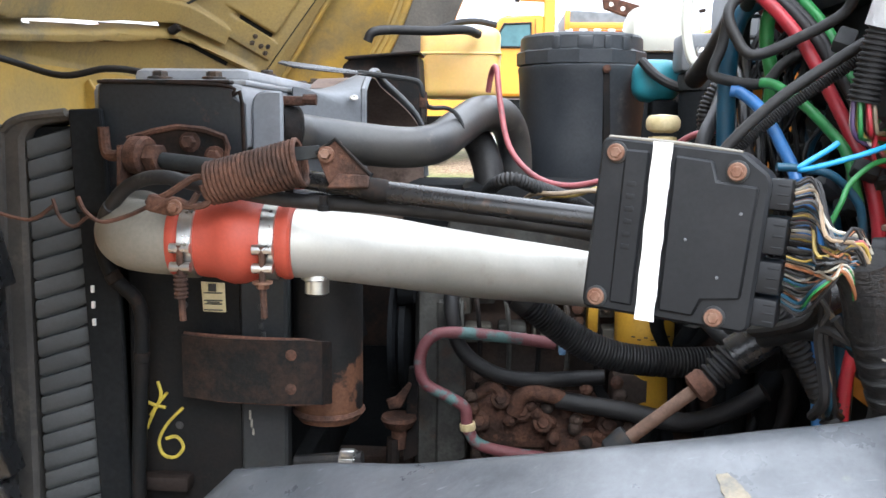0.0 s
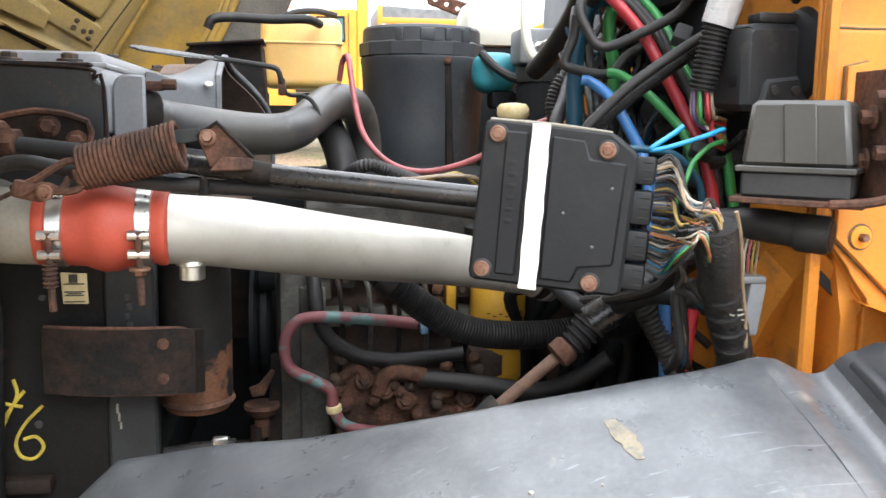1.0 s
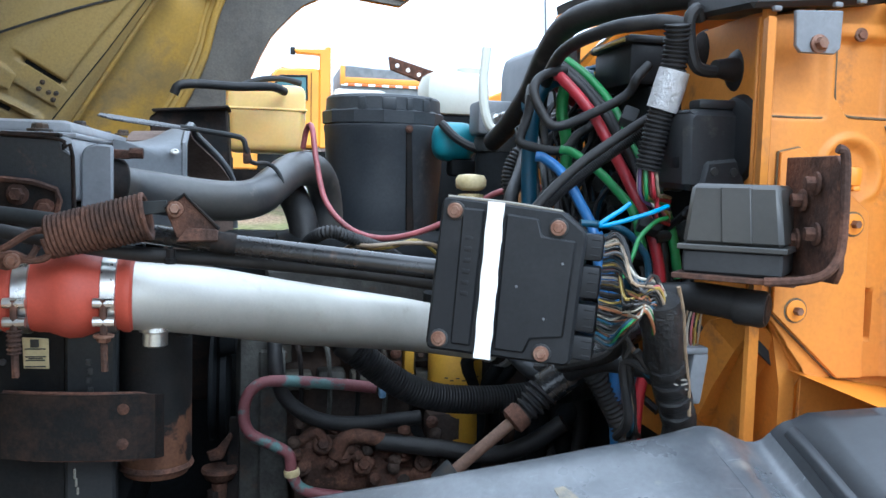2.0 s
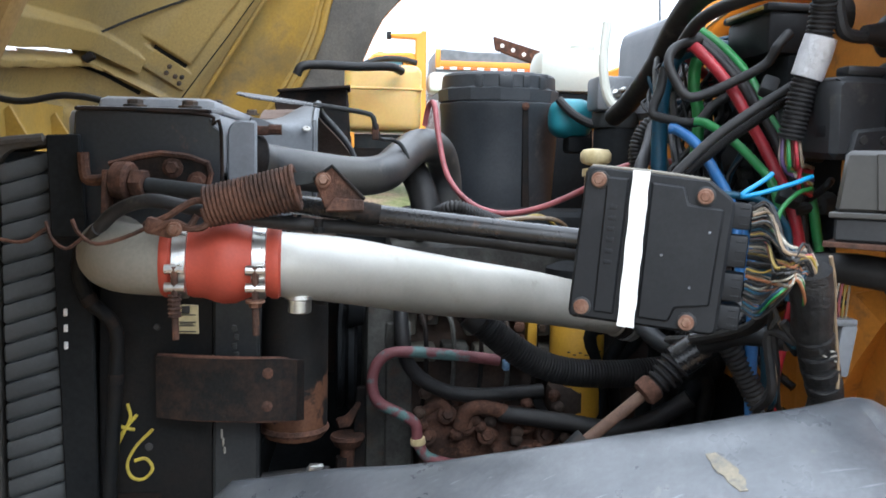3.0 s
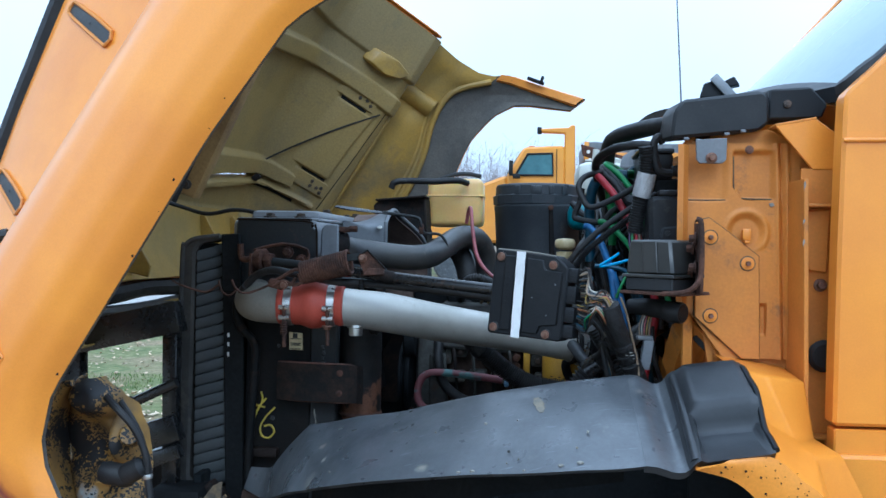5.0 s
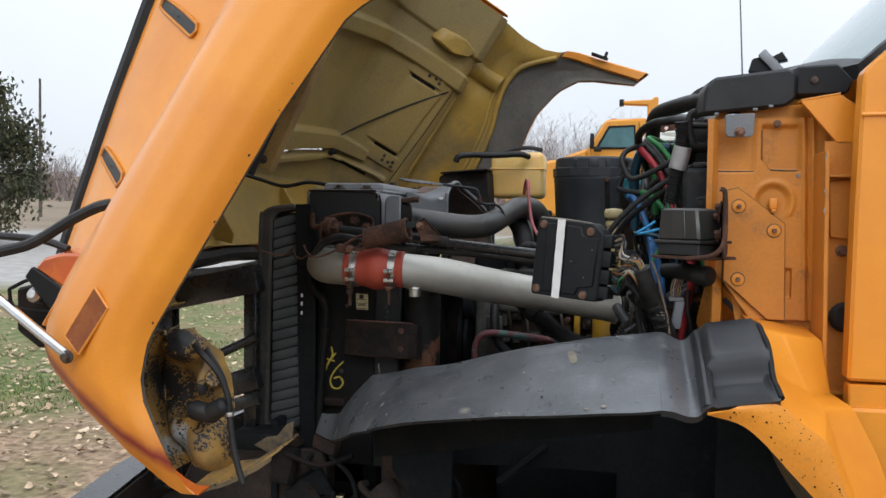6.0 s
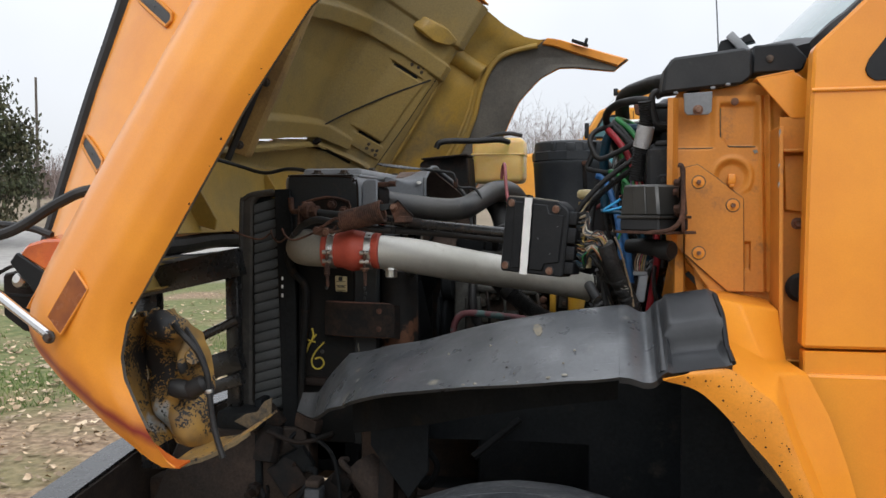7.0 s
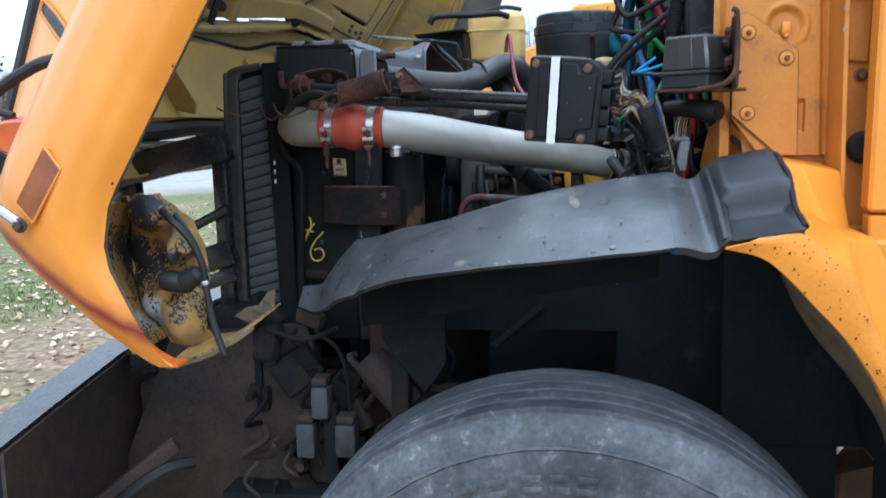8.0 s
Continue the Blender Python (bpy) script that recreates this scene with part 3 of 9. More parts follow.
    steps = [-900, -500, -250, -150, -100, -70, -50, -40, -32, -26, -21] + [x * 1.0 for x in range(-18, 19)] + [21, 26, 32, 40, 50, 70, 100, 150, 250, 500, 900]
    g = [[bm.verts.new((x, y, terrain(x, y) if math.hypot(x, y) < 260 else GZ + 12)) for y in steps] for x in steps]
    for a, b in zip(g, g[1:]):
        for k in range(len(steps) - 1):
            bm.faces.new((a[k], b[k], b[k + 1], a[k + 1]))
    solo("ground", bm, ground_material(), "autumn yard of worn grass, bare dirt and a gravel lane", "ground", kind="structure", smooth=80)


build_ground()


def build_leaf_litter():
    rnd = random.Random(4)
    bm = bmesh.new()
    for i in range(7500):
        x, y = rnd.uniform(-9, 1.6), rnd.uniform(-1.2, 9)
        if i > 5200:
            x, y = rnd.uniform(-14, -2), rnd.uniform(2, 16)
        s = rnd.uniform(0.02, 0.052)
        z = terrain(x, y) + 0.03
        q = Euler((rnd.uniform(-0.35, 0.35), rnd.uniform(-0.35, 0.35), rnd.uniform(0, 6.3))).to_matrix()
        ring = []
        for k in range(7):
            a = 2 * math.pi * k / 7
            rr = s * (1.0 if k % 2 == 0 else 0.72) * rnd.uniform(0.75, 1.15)
            ring.append(bm.verts.new(Vector((x, y, z)) + q @ Vector((rr * math.cos(a), rr * math.sin(a) * 0.7, 0.008 * math.cos(2 * a)))))
        bm.faces.new(ring)
    solo("fallen_leaves", bm, M["leaf_dry"], "pale dry leaves scattered over the ground", "leaves", kind="stuff", smooth=80)
    bm = bmesh.new()
    for i in range(26000):
        x, y = rnd.uniform(-8, 0.5), rnd.uniform(1.2, 11)
        if noise.noise(Vector((x * 0.55, y * 0.55, 3))) < 0.12:
            continue
        z, h, a = terrain(x, y), rnd.uniform(0.03, 0.075), rnd.uniform(0, 6.3)
        d = Vector((math.cos(a), math.sin(a), 0)) * 0.006
        t = Vector((rnd.uniform(-1, 1), rnd.uniform(-1, 1), 0)) * h * 0.6
        p = Vector((x, y, z))
        bm.faces.new([bm.verts.new(p - d), bm.verts.new(p + d), bm.verts.new(p + t + Vector((0, 0, h)))])
    solo("grass", bm, M["grass"], "short yellowing grass in patches on the yard", "grass", kind="stuff", smooth=80)


build_leaf_litter()


def build_tree(at, height, seed):
    """A broad small tree that has kept its dark leaves."""
    rnd = random.Random(seed)
    x0, y0, z0 = at
    t = thing("tree", "small tree with dense dark green leaves by the lane", "tree", at)
    limbs = tube([(x0, y0, z0 - 0.1), (x0 + 0.05, y0, z0 + height * 0.3), (x0, y0, z0 + height * 0.85)], [0.13, 0.09, 0.02], 9, 5)
    crown = bmesh.new()
    for i in range(46):
        a, f = rnd.uniform(0, 6.3), rnd.uniform(0.16, 0.97)
        reach = height * 0.30 * math.sin(math.pi * min(1, f * 0.88 + 0.12)) ** 0.7 * rnd.uniform(0.6, 1.15)
        c = Vector((x0 + reach * math.cos(a), y0 + reach * math.sin(a), z0 + height * f))
        limbs = join(limbs, tube([(x0, y0, z0 + height * max(0.1, f - 0.12)), tuple(c)], [0.03, 0.008], 5, 3))
        for k in range(320):
            p = c + Vector((rnd.gauss(0, 1), rnd.gauss(0, 1), rnd.gauss(0, 0.9))) * height * 0.06
            q = Euler((rnd.uniform(0, 6), rnd.uniform(0, 6), rnd.uniform(0, 6))).to_matrix()
            s = rnd.uniform(0.06, 0.12)
            crown.faces.new([crown.verts.new(p + q @ Vector(v)) for v in ((-s, 0, 0), (0, -s * 0.5, 0), (s, 0, 0), (0, s * 0.5, 0))])
    part("trunk", limbs, M["bark"], t)
    part("crown", crown, M["leaf_green"], t, smooth=80)


build_tree((-20.6, 25.0, terrain(-20.6, 25.0)), 5.8, 3)


def build_bare_wood():
    """The leafless hedgerow along the far side of the field: fine stems that fork."""
    rnd = random.Random(8)
    bm = bmesh.new()

    def blade(a, b, w):
        d = (b - a)
        s = Vector((d.y, -d.x, 0))
        s = (s.normalized() if s.length > 1e-3 else Vector((1, 0, 0))) * w
        s = s if rnd.random() < 0.5 else Vector((w, w, 0))
        bm.faces.new([bm.verts.new(a - s), bm.verts.new(a + s), bm.verts.new(b + s * 0.4), bm.verts.new(b - s * 0.4)])

    for i in range(560):
        ang = radians(rnd.uniform(-16, 64))
        r = rnd.uniform(72, 112)
        x, y = -r * math.sin(ang), r * math.cos(ang)
        base = Vector((x, y, terrain(x, y) - 0.2))
        h = rnd.uniform(1.8, 4.2) if ang > 0.35 else rnd.uniform(4.0, 9.0)
        for k in range(rnd.randint(3, 6)):
            a, spread = rnd.uniform(0, 6.3), rnd.uniform(0.1, 0.55)
            top = base + Vector((math.cos(a) * spread, math.sin(a) * spread, 1)) * h * rnd.uniform(0.6, 1.0)
            blade(base, top, 0.03)
            for j in range(11):
                f = rnd.uniform(0.2, 1.0)
                p = base.lerp(top, f)
                b = rnd.uniform(0, 6.3)
                ln = h * rnd.uniform(0.12, 0.30)
                q = p + Vector((math.cos(b), math.sin(b), rnd.uniform(0.1, 1.1))) * ln
                blade(p, q, 0.014)
                for e in range(3):
                    c = p.lerp(q, rnd.uniform(0.3, 1))
                    blade(c, c + Vector((rnd.uniform(-1, 1), rnd.uniform(-1, 1), rnd.uniform(0.0, 1.0))) * ln * 0.6, 0.011)
    for i in range(3200):
        ang = radians(rnd.uniform(-16, 64))
        r = rnd.uniform(70, 100)
        x, y = -r * math.sin(ang), r * math.cos(ang)
        p = Vector((x, y, terrain(x, y) - 0.1))
        blade(p, p + Vector((rnd.uniform(-0.8, 0.8), rnd.uniform(-0.8, 0.8), rnd.uniform(0.5, 1.9))), rnd.uniform(0.03, 0.16))
    solo("far_woods", bm, M["twig"], "leafless grey-brown hedgerow beyond the field", "trees", kind="stuff", smooth=80)


build_bare_wood()
solo("utility_pole", tube([(-29.0, 40.0, terrain(-29.0, 40.0) - 0.3), (-29.05, 40.0, 8.6)], [0.09, 0.06], 10, 3), M["wood"],
     "weathered wooden utility pole beside the field", "pole")


# ---- the tilted hood ----
HO, HU, HW = Vector((-0.497, 0, 1.337)), Vector((0.53, 0, 0.848)), Vector((-0.848, 0, 0.53))
EDGE = [(-0.21, -0.235), (-0.19, -0.205), (-0.162, -0.15), (-0.122, -0.067), (-0.08, -0.03), (0.0, 0.0), (0.5, 0.005), (0.73, -0.01), (0.82, -0.055), (0.9, -0.09),
        (1.06, -0.145), (1.13, -0.215), (1.20, -0.37), (1.29, -0.41)]
TOP = [(-0.2, 0.44), (-0.128, 0.457), (0.3, 0.55), (0.6, 0.60), (1.3, 0.62)]
EDGE_FAR = EDGE[:6] + [(0.35, -0.12), (0.62, -0.132), (0.68, -0.121), (0.733, -0.109), (0.82, -0.095), (0.9, -0.088), (1.02, -0.113), (1.11, -0.17), (1.2, -0.374), (1.29, -0.41)]
NOSE = [(-0.25, -0.198), (-0.21, -0.228), (-0.15, -0.218), (-0.035, -0.202), (0.10, -0.195), (0.189, -0.186), (0.212, -0.175), (0.234, -0.162), (0.257, -0.119), (0.28, -0.06)]
CREST_W = 0.272


def hp(u, y, w):
    return HO + HU * u + HW * w + Vector((0, y, 0))


BAND = ((0, 0.565), (0.1, 0.548), (0.3, 0.545), (0.55, 0.565), (0.78, 0.605), (0.93, 0.655), (1.0, 0.695))
REACH = ((0, 1.29), (0.1, 1.275), (0.3, 1.24), (0.5, 1.205), (0.56, 1.17), (0.65, 1.145), (0.8, 1.14), (0.93, 1.15), (1.0, 1.16))


def flank_row(u, far=False, inset=0.0, a=0.0, b=1.0):
    """Points of the fender band at u; its nose rounded off, its rear end cut slanting; a to b: the part of its height."""
    e = lerp_at(EDGE_FAR if far else EDGE, u)
    out = []
    for f in np.linspace(a, b, 21):
        f = float(f)
        y, w = lerp_at(BAND, f), e + (CREST_W - e) * f
        uu, roll = u, 0.0
        if u > 0.9:
            uu = 0.9 + (u - 0.9) * (lerp_at(REACH, f) - 0.9) / (1.27 - 0.9)
        if u < -0.05:
            nose = lerp_at(NOSE, w)
            uu = -0.05 + (u + 0.05) * (nose + 0.05) / (-0.21 + 0.05)
            roll = 0.03 * (max(0.0, -0.165 - uu) / 0.05) ** 1.4
        y += roll + inset
        out.append(hp(uu, 2 * YC - y if far else y, w))
    return out


def crown_line(u):
    """The hood above the crease at u, from near to far."""
    t = lerp_at(TOP, u)
    half = [(0.695, CREST_W), (0.705, 0.262), (0.74, 0.256), (0.775, 0.275), (0.80, 0.258 + 0.2 * (t - 0.258)), (0.87, 0.258 + 0.56 * (t - 0.258)), (0.93, 0.258 + 0.87 * (t - 0.258)), (0.96, t - 0.01), (1.0, t), (1.3, t + 0.03), (YC, t + 0.04)]
    return half + [(2 * YC - y, w) for y, w in reversed(half[:-1])]


def under(u, y):
    return lerp_at(crown_line(u), y) - 0.02


YF = 2 * YC
hood = thing("truck_hood", "orange truck hood with fender bands, tilted wide open", "hood", tuple(hp(-0.12, YC, 0.1)))
US = [-0.21, -0.205, -0.198, -0.19, -0.18, -0.165] + list(np.linspace(-0.145, 1.27, 42))
part("fender_skin", sheet([flank_row(u) for u in US], 0.004, (0, -1, 0)), M["orange_nose"], hood, "glossy orange fender band, scorched red at the nose", 50)
part("fender_skin", sheet([flank_row(u, True) for u in US], 0.004, (0, 1, 0)), M["orange"], hood, "glossy orange fender band", 50)
BEAD = ((-0.2, 0.36), (0.53, 0.38), (0.75, 0.42), (0.85, 0.50), (0.92, 0.525), (1.0, 0.55), (1.1, 0.55), (1.27, 0.54))
part("fender_lining", sheet([flank_row(u, True, 0.012, 0.0, lerp_at(BEAD, u)) for u in US], 0.004, (0, -1, 0)), M["undercoat"], hood, "grey undercoated inner fender", 60)


def channel_row(u):
    """The smooth half-round channel along the far shoulder."""
    swell = 0.034 * (1 - step(u, 0.80, 0.90))
    return [p + Vector((0, -swell * math.sin(math.pi * min(1.0, max(0.0, (i - 3) / 17))) ** 0.8, 0)) for i, p in enumerate(flank_row(u, True, 0.018, lerp_at(BEAD, u), 1.0))]


part("fender_lining", sheet([channel_row(u) for u in US], 0.004, (0, -1, 0)), M["liner"], hood, "yellow painted upper fender lining", 60)
part("fender_bead", tube([flank_row(u, True, 0.024, lerp_at(BEAD, u), 1.0)[0] for u in (0.0, 0.3, 0.55, 0.72, 0.82, 0.9, 0.98, 1.06, 1.14, 1.22)], 0.013, 9, 4), M["liner"], hood)
part("fender_bead", tube([flank_row(u, True, 0.022, lerp_at(BEAD, u) + 0.09, 1.0)[0] for u in (0.0, 0.3, 0.55, 0.72, 0.82, 0.9)], 0.010, 8, 4), M["liner"], hood)
part("fender_lining", sheet([flank_row(u, False, 0.012) for u in US[5:]], 0.004, (0, 1, 0)), M["undercoat"], hood, "grey undercoated inner fender", 60)
# bolted brace along the near inside of the hood, with a rubber strip beside it
part("side_brace", bar(hp(0.34, 0.95, 0.127), hp(1.06, 0.95, 0.215), 0.04, 0.050), M["brace_olive"], hood, "rusty olive inner brace", 30)
part("brace_strip", tube([hp(u, 0.90, 0.085 + 0.122 * u) for u in (0.32, 0.5, 0.75, 1.0)], 0.008, 8, 4), M["rubber"], hood, "black rubber strip")
for u in (0.36, 0.52, 0.66, 0.82):
    part("bolt", hexbolt(hp(u, 0.929, 0.085 + 0.122 * u), (0, -1, 0), 0.007, 0.006), M["bolt_dark"], hood)
part("brace_foot", bar(hp(1.05, 0.95, 0.215), hp(1.05, 0.95, 0.57), 0.04, 0.04), M["brace_olive"], hood)
part("brace_foot", bar(hp(0.35, 0.96, 0.13), hp(0.40, 1.02, 0.545), 0.03, 0.03), M["brace_olive"], hood)
# the nose face turns inwards behind the rounded corner
part("nose_face", sheet([[p + Vector((0.006, d, 0)) for p in flank_row(-0.21)] for d in (0.002, 0.02, 0.035, 0.05)], 0.004, tuple(-HU)), M["orange_tip"], hood, "scorched red-orange nose face", 60)
UT = list(np.linspace(-0.17, 1.16, 30))
SLOT = [(1.73, 0.202), (1.848, 0.214), (2.12, 0.246), (2.445, 0.297), (2.7, 0.33)]


def along_slot(u, y):
    """Rows near the slot follow its slanting line."""
    return u + (lerp_at(SLOT, y) - 0.25) * max(0.0, 1 - abs(u - 0.25) / 0.13)


def slotted(bm, low, high, y0, y1):
    """Cut the long narrow slot over the front rib into a skin of the hood."""
    gone = []
    for f in bm.faces:
        c = f.calc_center_median()
        off = (c - HO).dot(HU) - lerp_at(SLOT, c.y)
        if low < off < high and y0 < c.y < y1:
            gone.append(f)
    bmesh.ops.delete(bm, geom=gone, context="FACES")
    return bm


UT = sorted(UT + [round(v, 4) for v in np.linspace(0.165, 0.335, 35)])
TOP_Y = sorted({round(y, 4) for y, w in crown_line(0.5)} | {round(y, 4) for y in np.linspace(1.76, 2.62, 44)})
part("top_skin", slotted(sheet([[hp(along_slot(u, y), y, lerp_at(crown_line(along_slot(u, y)), y)) for y in TOP_Y] for u in UT], 0.004, tuple(HW)), -0.030, 0.016, 1.84, 2.56), M["orange"], hood, "", 30)

# pressed ribs of the inner panel: centre line (u over y), half width, depth
RIB_A = [(1.73, 0.725), (1.95, 0.742), (2.17, 0.78), (2.43, 0.812), (2.55, 0.824), (2.63, 0.826), (2.72, 0.82)]
RAIL_LOW = [(1.73, 0.158), (1.82, 0.169), (1.98, 0.183), (2.225, 0.214), (2.522, 0.271), (2.548, 0.279), (2.583, 0.281), (2.64, 0.285), (2.75, 0.286)]
BAND_TOP = [(1.73, 0.300), (2.34, 0.365), (2.53, 0.383), (2.62, 0.381)]
CREASE = [(0.30, 2.675), (0.34, 2.677), (0.573, 2.686), (0.813, 2.705), (0.9, 2.712)]


def press(u, y):
    """How far the inner panel is pressed down from the skin at (u, y); below nought where it is grooved."""
    yy = y if y > YC else YF - y
    off = abs(u - lerp_at(RIB_A, yy))
    d = 0.040 * (1 - 0.55 * step(yy, 2.60, 2.74)) * (1 - step(off, 0.030, 0.040))
    low, slit, top = lerp_at(RAIL_LOW, yy), lerp_at(SLOT, yy), lerp_at(BAND_TOP, yy)
    # lower rail and upper band on either side of the slot
    d = max(d, 0.036 * step(u, low + 0.006, low + 0.012) * (1 - step(u, slit - 0.018, slit - 0.010)) * (1 - step(yy, 2.64, 2.67)))
    d = max(d, 0.034 * step(u, slit + 0.008, slit + 0.014) * (1 - step(u, top - 0.012, top)) * (1 - step(yy, 2.580, 2.588)))
    d = max(d, 0.022 * step(u + 0.04 * max(0, yy - 2.4), 0.945, 0.962))
    d = max(d, 0.030 * (1 - step(u - 0.06 * max(0, yy - 2.2), 0.115, 0.14)))
    # raised field with a bolted plate at either end
    left, right = 2.577 + 0.07 * (u - 0.40), 2.655 + 0.053 * (u - 0.42)
    d = max(d, 0.026 * step(u, 0.425, 0.431) * (1 - step(u, 0.728, 0.734)) * step(yy, left - 0.006, left + 0.014) * (1 - step(yy, right - 0.009, right + 0.007)))
    d = max(d, 0.018 * step(yy, 2.586, 2.592) * (1 - step(yy, 2.661, 2.667)) * max(step(u, 0.348, 0.354) * (1 - step(u, 0.408, 0.412)), step(u, 0.750, 0.754) * (1 - step(u, 0.812, 0.818))))
    if abs(u - low) < 0.0075 and yy < 2.62 or 2.598 < yy < 2.660 and (abs(u - 0.4185) < 0.0065 or abs(u - 0.742) < 0.0065) or 2.46 < yy < 2.575 and abs(u - slit) < 0.006:
        d = -0.014
    return d
def inner_rows(ys):
    us = sorted(set([round(v, 4) for v in np.linspace(0.06, 1.15, 290)]))
    return [[hp(v, y, under(v, y) - press(v, y)) for y, v in ((y, along_slot(u, y)) for y in ys)] for u in us]


part("inner_panel", slotted(sheet(inner_rows([*np.linspace(0.735, 0.95, 12), *np.linspace(0.98, 2.5, 60), *np.linspace(2.508, 2.745, 72)]), 0.002, tuple(-HW)), -0.011, 0.009, 1.86, 2.46), M["liner_panel"], hood, "dusty olive pressed underside, shade put into its colour", 60)
# rib over the far fender beside the latch
part("shoulder_rib", sheet([[flank_row(u, True, 0.020 + d, f, 1.0)[0] for f in np.linspace(0.58, 0.985, 9)] for u, d in ((0.872, 0.0), (0.884, 0.026), (0.925, 0.034), (0.96, 0.026), (0.972, 0.0))], 0.003, (0, -1, 0)), M["liner"], hood, "", 70)
# Dark plate stands in for the shade in the shoulder groove.
part("shoulder_slot_shade", plate([flank_row(u, True, 0.026, f, 1.0)[0] for u, f in ((0.835, 0.92), (0.848, 0.92), (0.868, 0.66), (0.852, 0.66))], (0, 0.004, 0), 0.001), M["dark"], hood, "dark plate for the shade in the slot")
# orange flange along the rear edge and the far rear corner
part("rear_flange", sheet([[hp(1.158, y, w - 0.004) for y, w in crown_line(1.16)], [hp(1.166, y, w - 0.035) for y, w in crown_line(1.16)]], 0.004, tuple(HU)), M["orange"], hood)
part("rear_corner", sheet([[flank_row(u, True, d, f, 1.0)[0] for f in np.linspace(0.01, 0.52, 8)] for u, d in ((1.226, 0.020), (1.232, 0.034), (1.262, 0.036), (1.272, 0.006))], 0.003, (0, -1, 0)), M["orange_chip"], hood, "chipped orange rear corner flange")
part("corner_pad", box(hp(1.243, YF - 0.60, -0.185), (0.075, 0.03, 0.012), 0.004, Matrix.Rotation(radians(20), 3, "Y")), M["plastic"], hood, "black rubber rest pad")
part("corner_pad", box(hp(1.258, YF - 0.60, -0.205), (0.012, 0.03, 0.034), 0.003, Matrix.Rotation(radians(20), 3, "Y")), M["plastic"], hood, "black rubber rest pad")
TILT_Y = Matrix.Rotation(radians(-32), 3, "Y")
SHOULDER = Matrix.Rotation(radians(-48), 3, Vector((HU.x, 0, HU.z)))


def plate_bolts(u, y):
    for du, dy in ((0.014, -0.013), (-0.007, -0.013), (-0.002, 0.002), (0.007, 0.012), (-0.013, 0.013)):
        part("bolt", hexbolt(hp(u + du, y + dy, under(u + du, y + dy) - 0.018), Vector((0.5, -0.75, -0.35)), 0.0056, 0.006), M["bolt_dark"], hood)


plate_bolts(0.378, 2.640)
# Dark strip paints the shade inside the groove below the rail.
part("rail_gap_shade", sheet([[hp(lerp_at(RAIL_LOW, y) + a, y, under(lerp_at(RAIL_LOW, y) + a, y) - 0.001) for y in np.linspace(1.76, 2.615, 60)] for a in (-0.0075, 0.0075)], 0.002, tuple(-HW)), M["dark"], hood, "dark strip for the shade in the gap below the rail")
# Thin dark tube draws the shaded crease beside the channel.
part("crease_shade", tube([hp(u, lerp_at(CREASE, u), under(u, lerp_at(CREASE, u)) - 0.001) for u in np.linspace(0.30, 0.86, 12)], 0.0028, 6, 2), M["dark"], hood, "dark line for the shade in the crease beside the channel")
plate_bolts(0.785, 2.640)
# Dark plates in the grooves deepen the shade of the slots.
for u0 in (0.4185, 0.742):
    part("pad_slot_shade", plate([hp(u0 + a, y, under(u0 + a, y) - 0.003) for a, y in ((-0.006, 2.600), (0.006, 2.600), (0.006, 2.657), (-0.006, 2.657))], -0.002 * HW, 0.0003), M["dark"], hood, "dark plate for the shade in the slot")
lp = part("hinge_bracket", plate([hp(u, y, under(u, y) - 0.002) for u, y in ((0.915, 2.592), (0.975, 2.598), (0.986, 2.640), (0.965, 2.672), (0.925, 2.660), (0.905, 2.630))], -0.050 * HW + Vector((0, -0.014, 0)), 0.006), M["liner"], hood, "bolted hinge bracket", 30)
part("shoulder_bead", tube([hp(u, 2.738, under(u, 2.738) - 0.006) for u in (0.05, 0.3, 0.5, 0.7, 0.845)], 0.010, 8, 4), M["liner"], hood)
part("hinge_pad", box(hp(0.957, 2.662, 0.318), (0.045, 0.014, 0.055), 0.005, Matrix.Rotation(radians(-32), 3, "Y")), M["rust"], lp, "rusty latch pad")
part("pad_hole", lathe([(0.007, 0), (0.006, 0.002)], hp(0.957, 2.654, 0.310), (0, -1, 0), 12), M["ink"], lp, "dark bolt hole")
part("hinge_slot", box(hp(0.925, 2.61, 0.365), (0.012, 0.05, 0.008), 0.003, SHOULDER @ TILT_Y.inverted()), M["dark"], lp)
part("stay_cable", tube([hp(0.345, 2.49, under(0.345, 2.49) - 0.01), hp(0.46, 2.545, under(0.46, 2.545) - 0.030), hp(0.62, 2.61, under(0.62, 2.61) - 0.035), hp(0.765, 2.675, under(0.765, 2.675) - 0.02)], 0.0035, 6, 6), M["rubber"], hood, "thin black stay cable")
part("clip", box(hp(0.30, 2.46, under(0.3, 2.46) - 0.045), (0.03, 0.03, 0.02), 0.005, TILT_Y), M["rust_dark"], hood)
# front header, lip and openings behind the grille
part("front_header", sheet([[hp(u, y, w) for y in np.linspace(1.02, YF - 1.02, 14)] for u, w in ((0.15, 0.47), (0.12, 0.455), (0.07, 0.42), (0.02, 0.36), (-0.01, 0.30))], 0.004,
                           tuple(HU)), M["liner"], hood, "olive inner grille header")
for y in (1.12, 1.42, 2.05, 2.35):
    part("header_web", plate([hp(0.14, y, 0.45), hp(0.05, y, 0.28), hp(0.02, y, 0.27), hp(0.0, y, 0.33), hp(0.10, y, 0.46)], (0, 0.012, 0), 0.002), M["liner"], hood)
part("header_lip", sheet([[hp(u, y, w) for y in np.linspace(0.98, YF - 0.98, 12)] for u, w in ((-0.06, 0.26), (-0.10, 0.24), (-0.12, 0.20), (-0.10, 0.185))], 0.004, tuple(HU)),
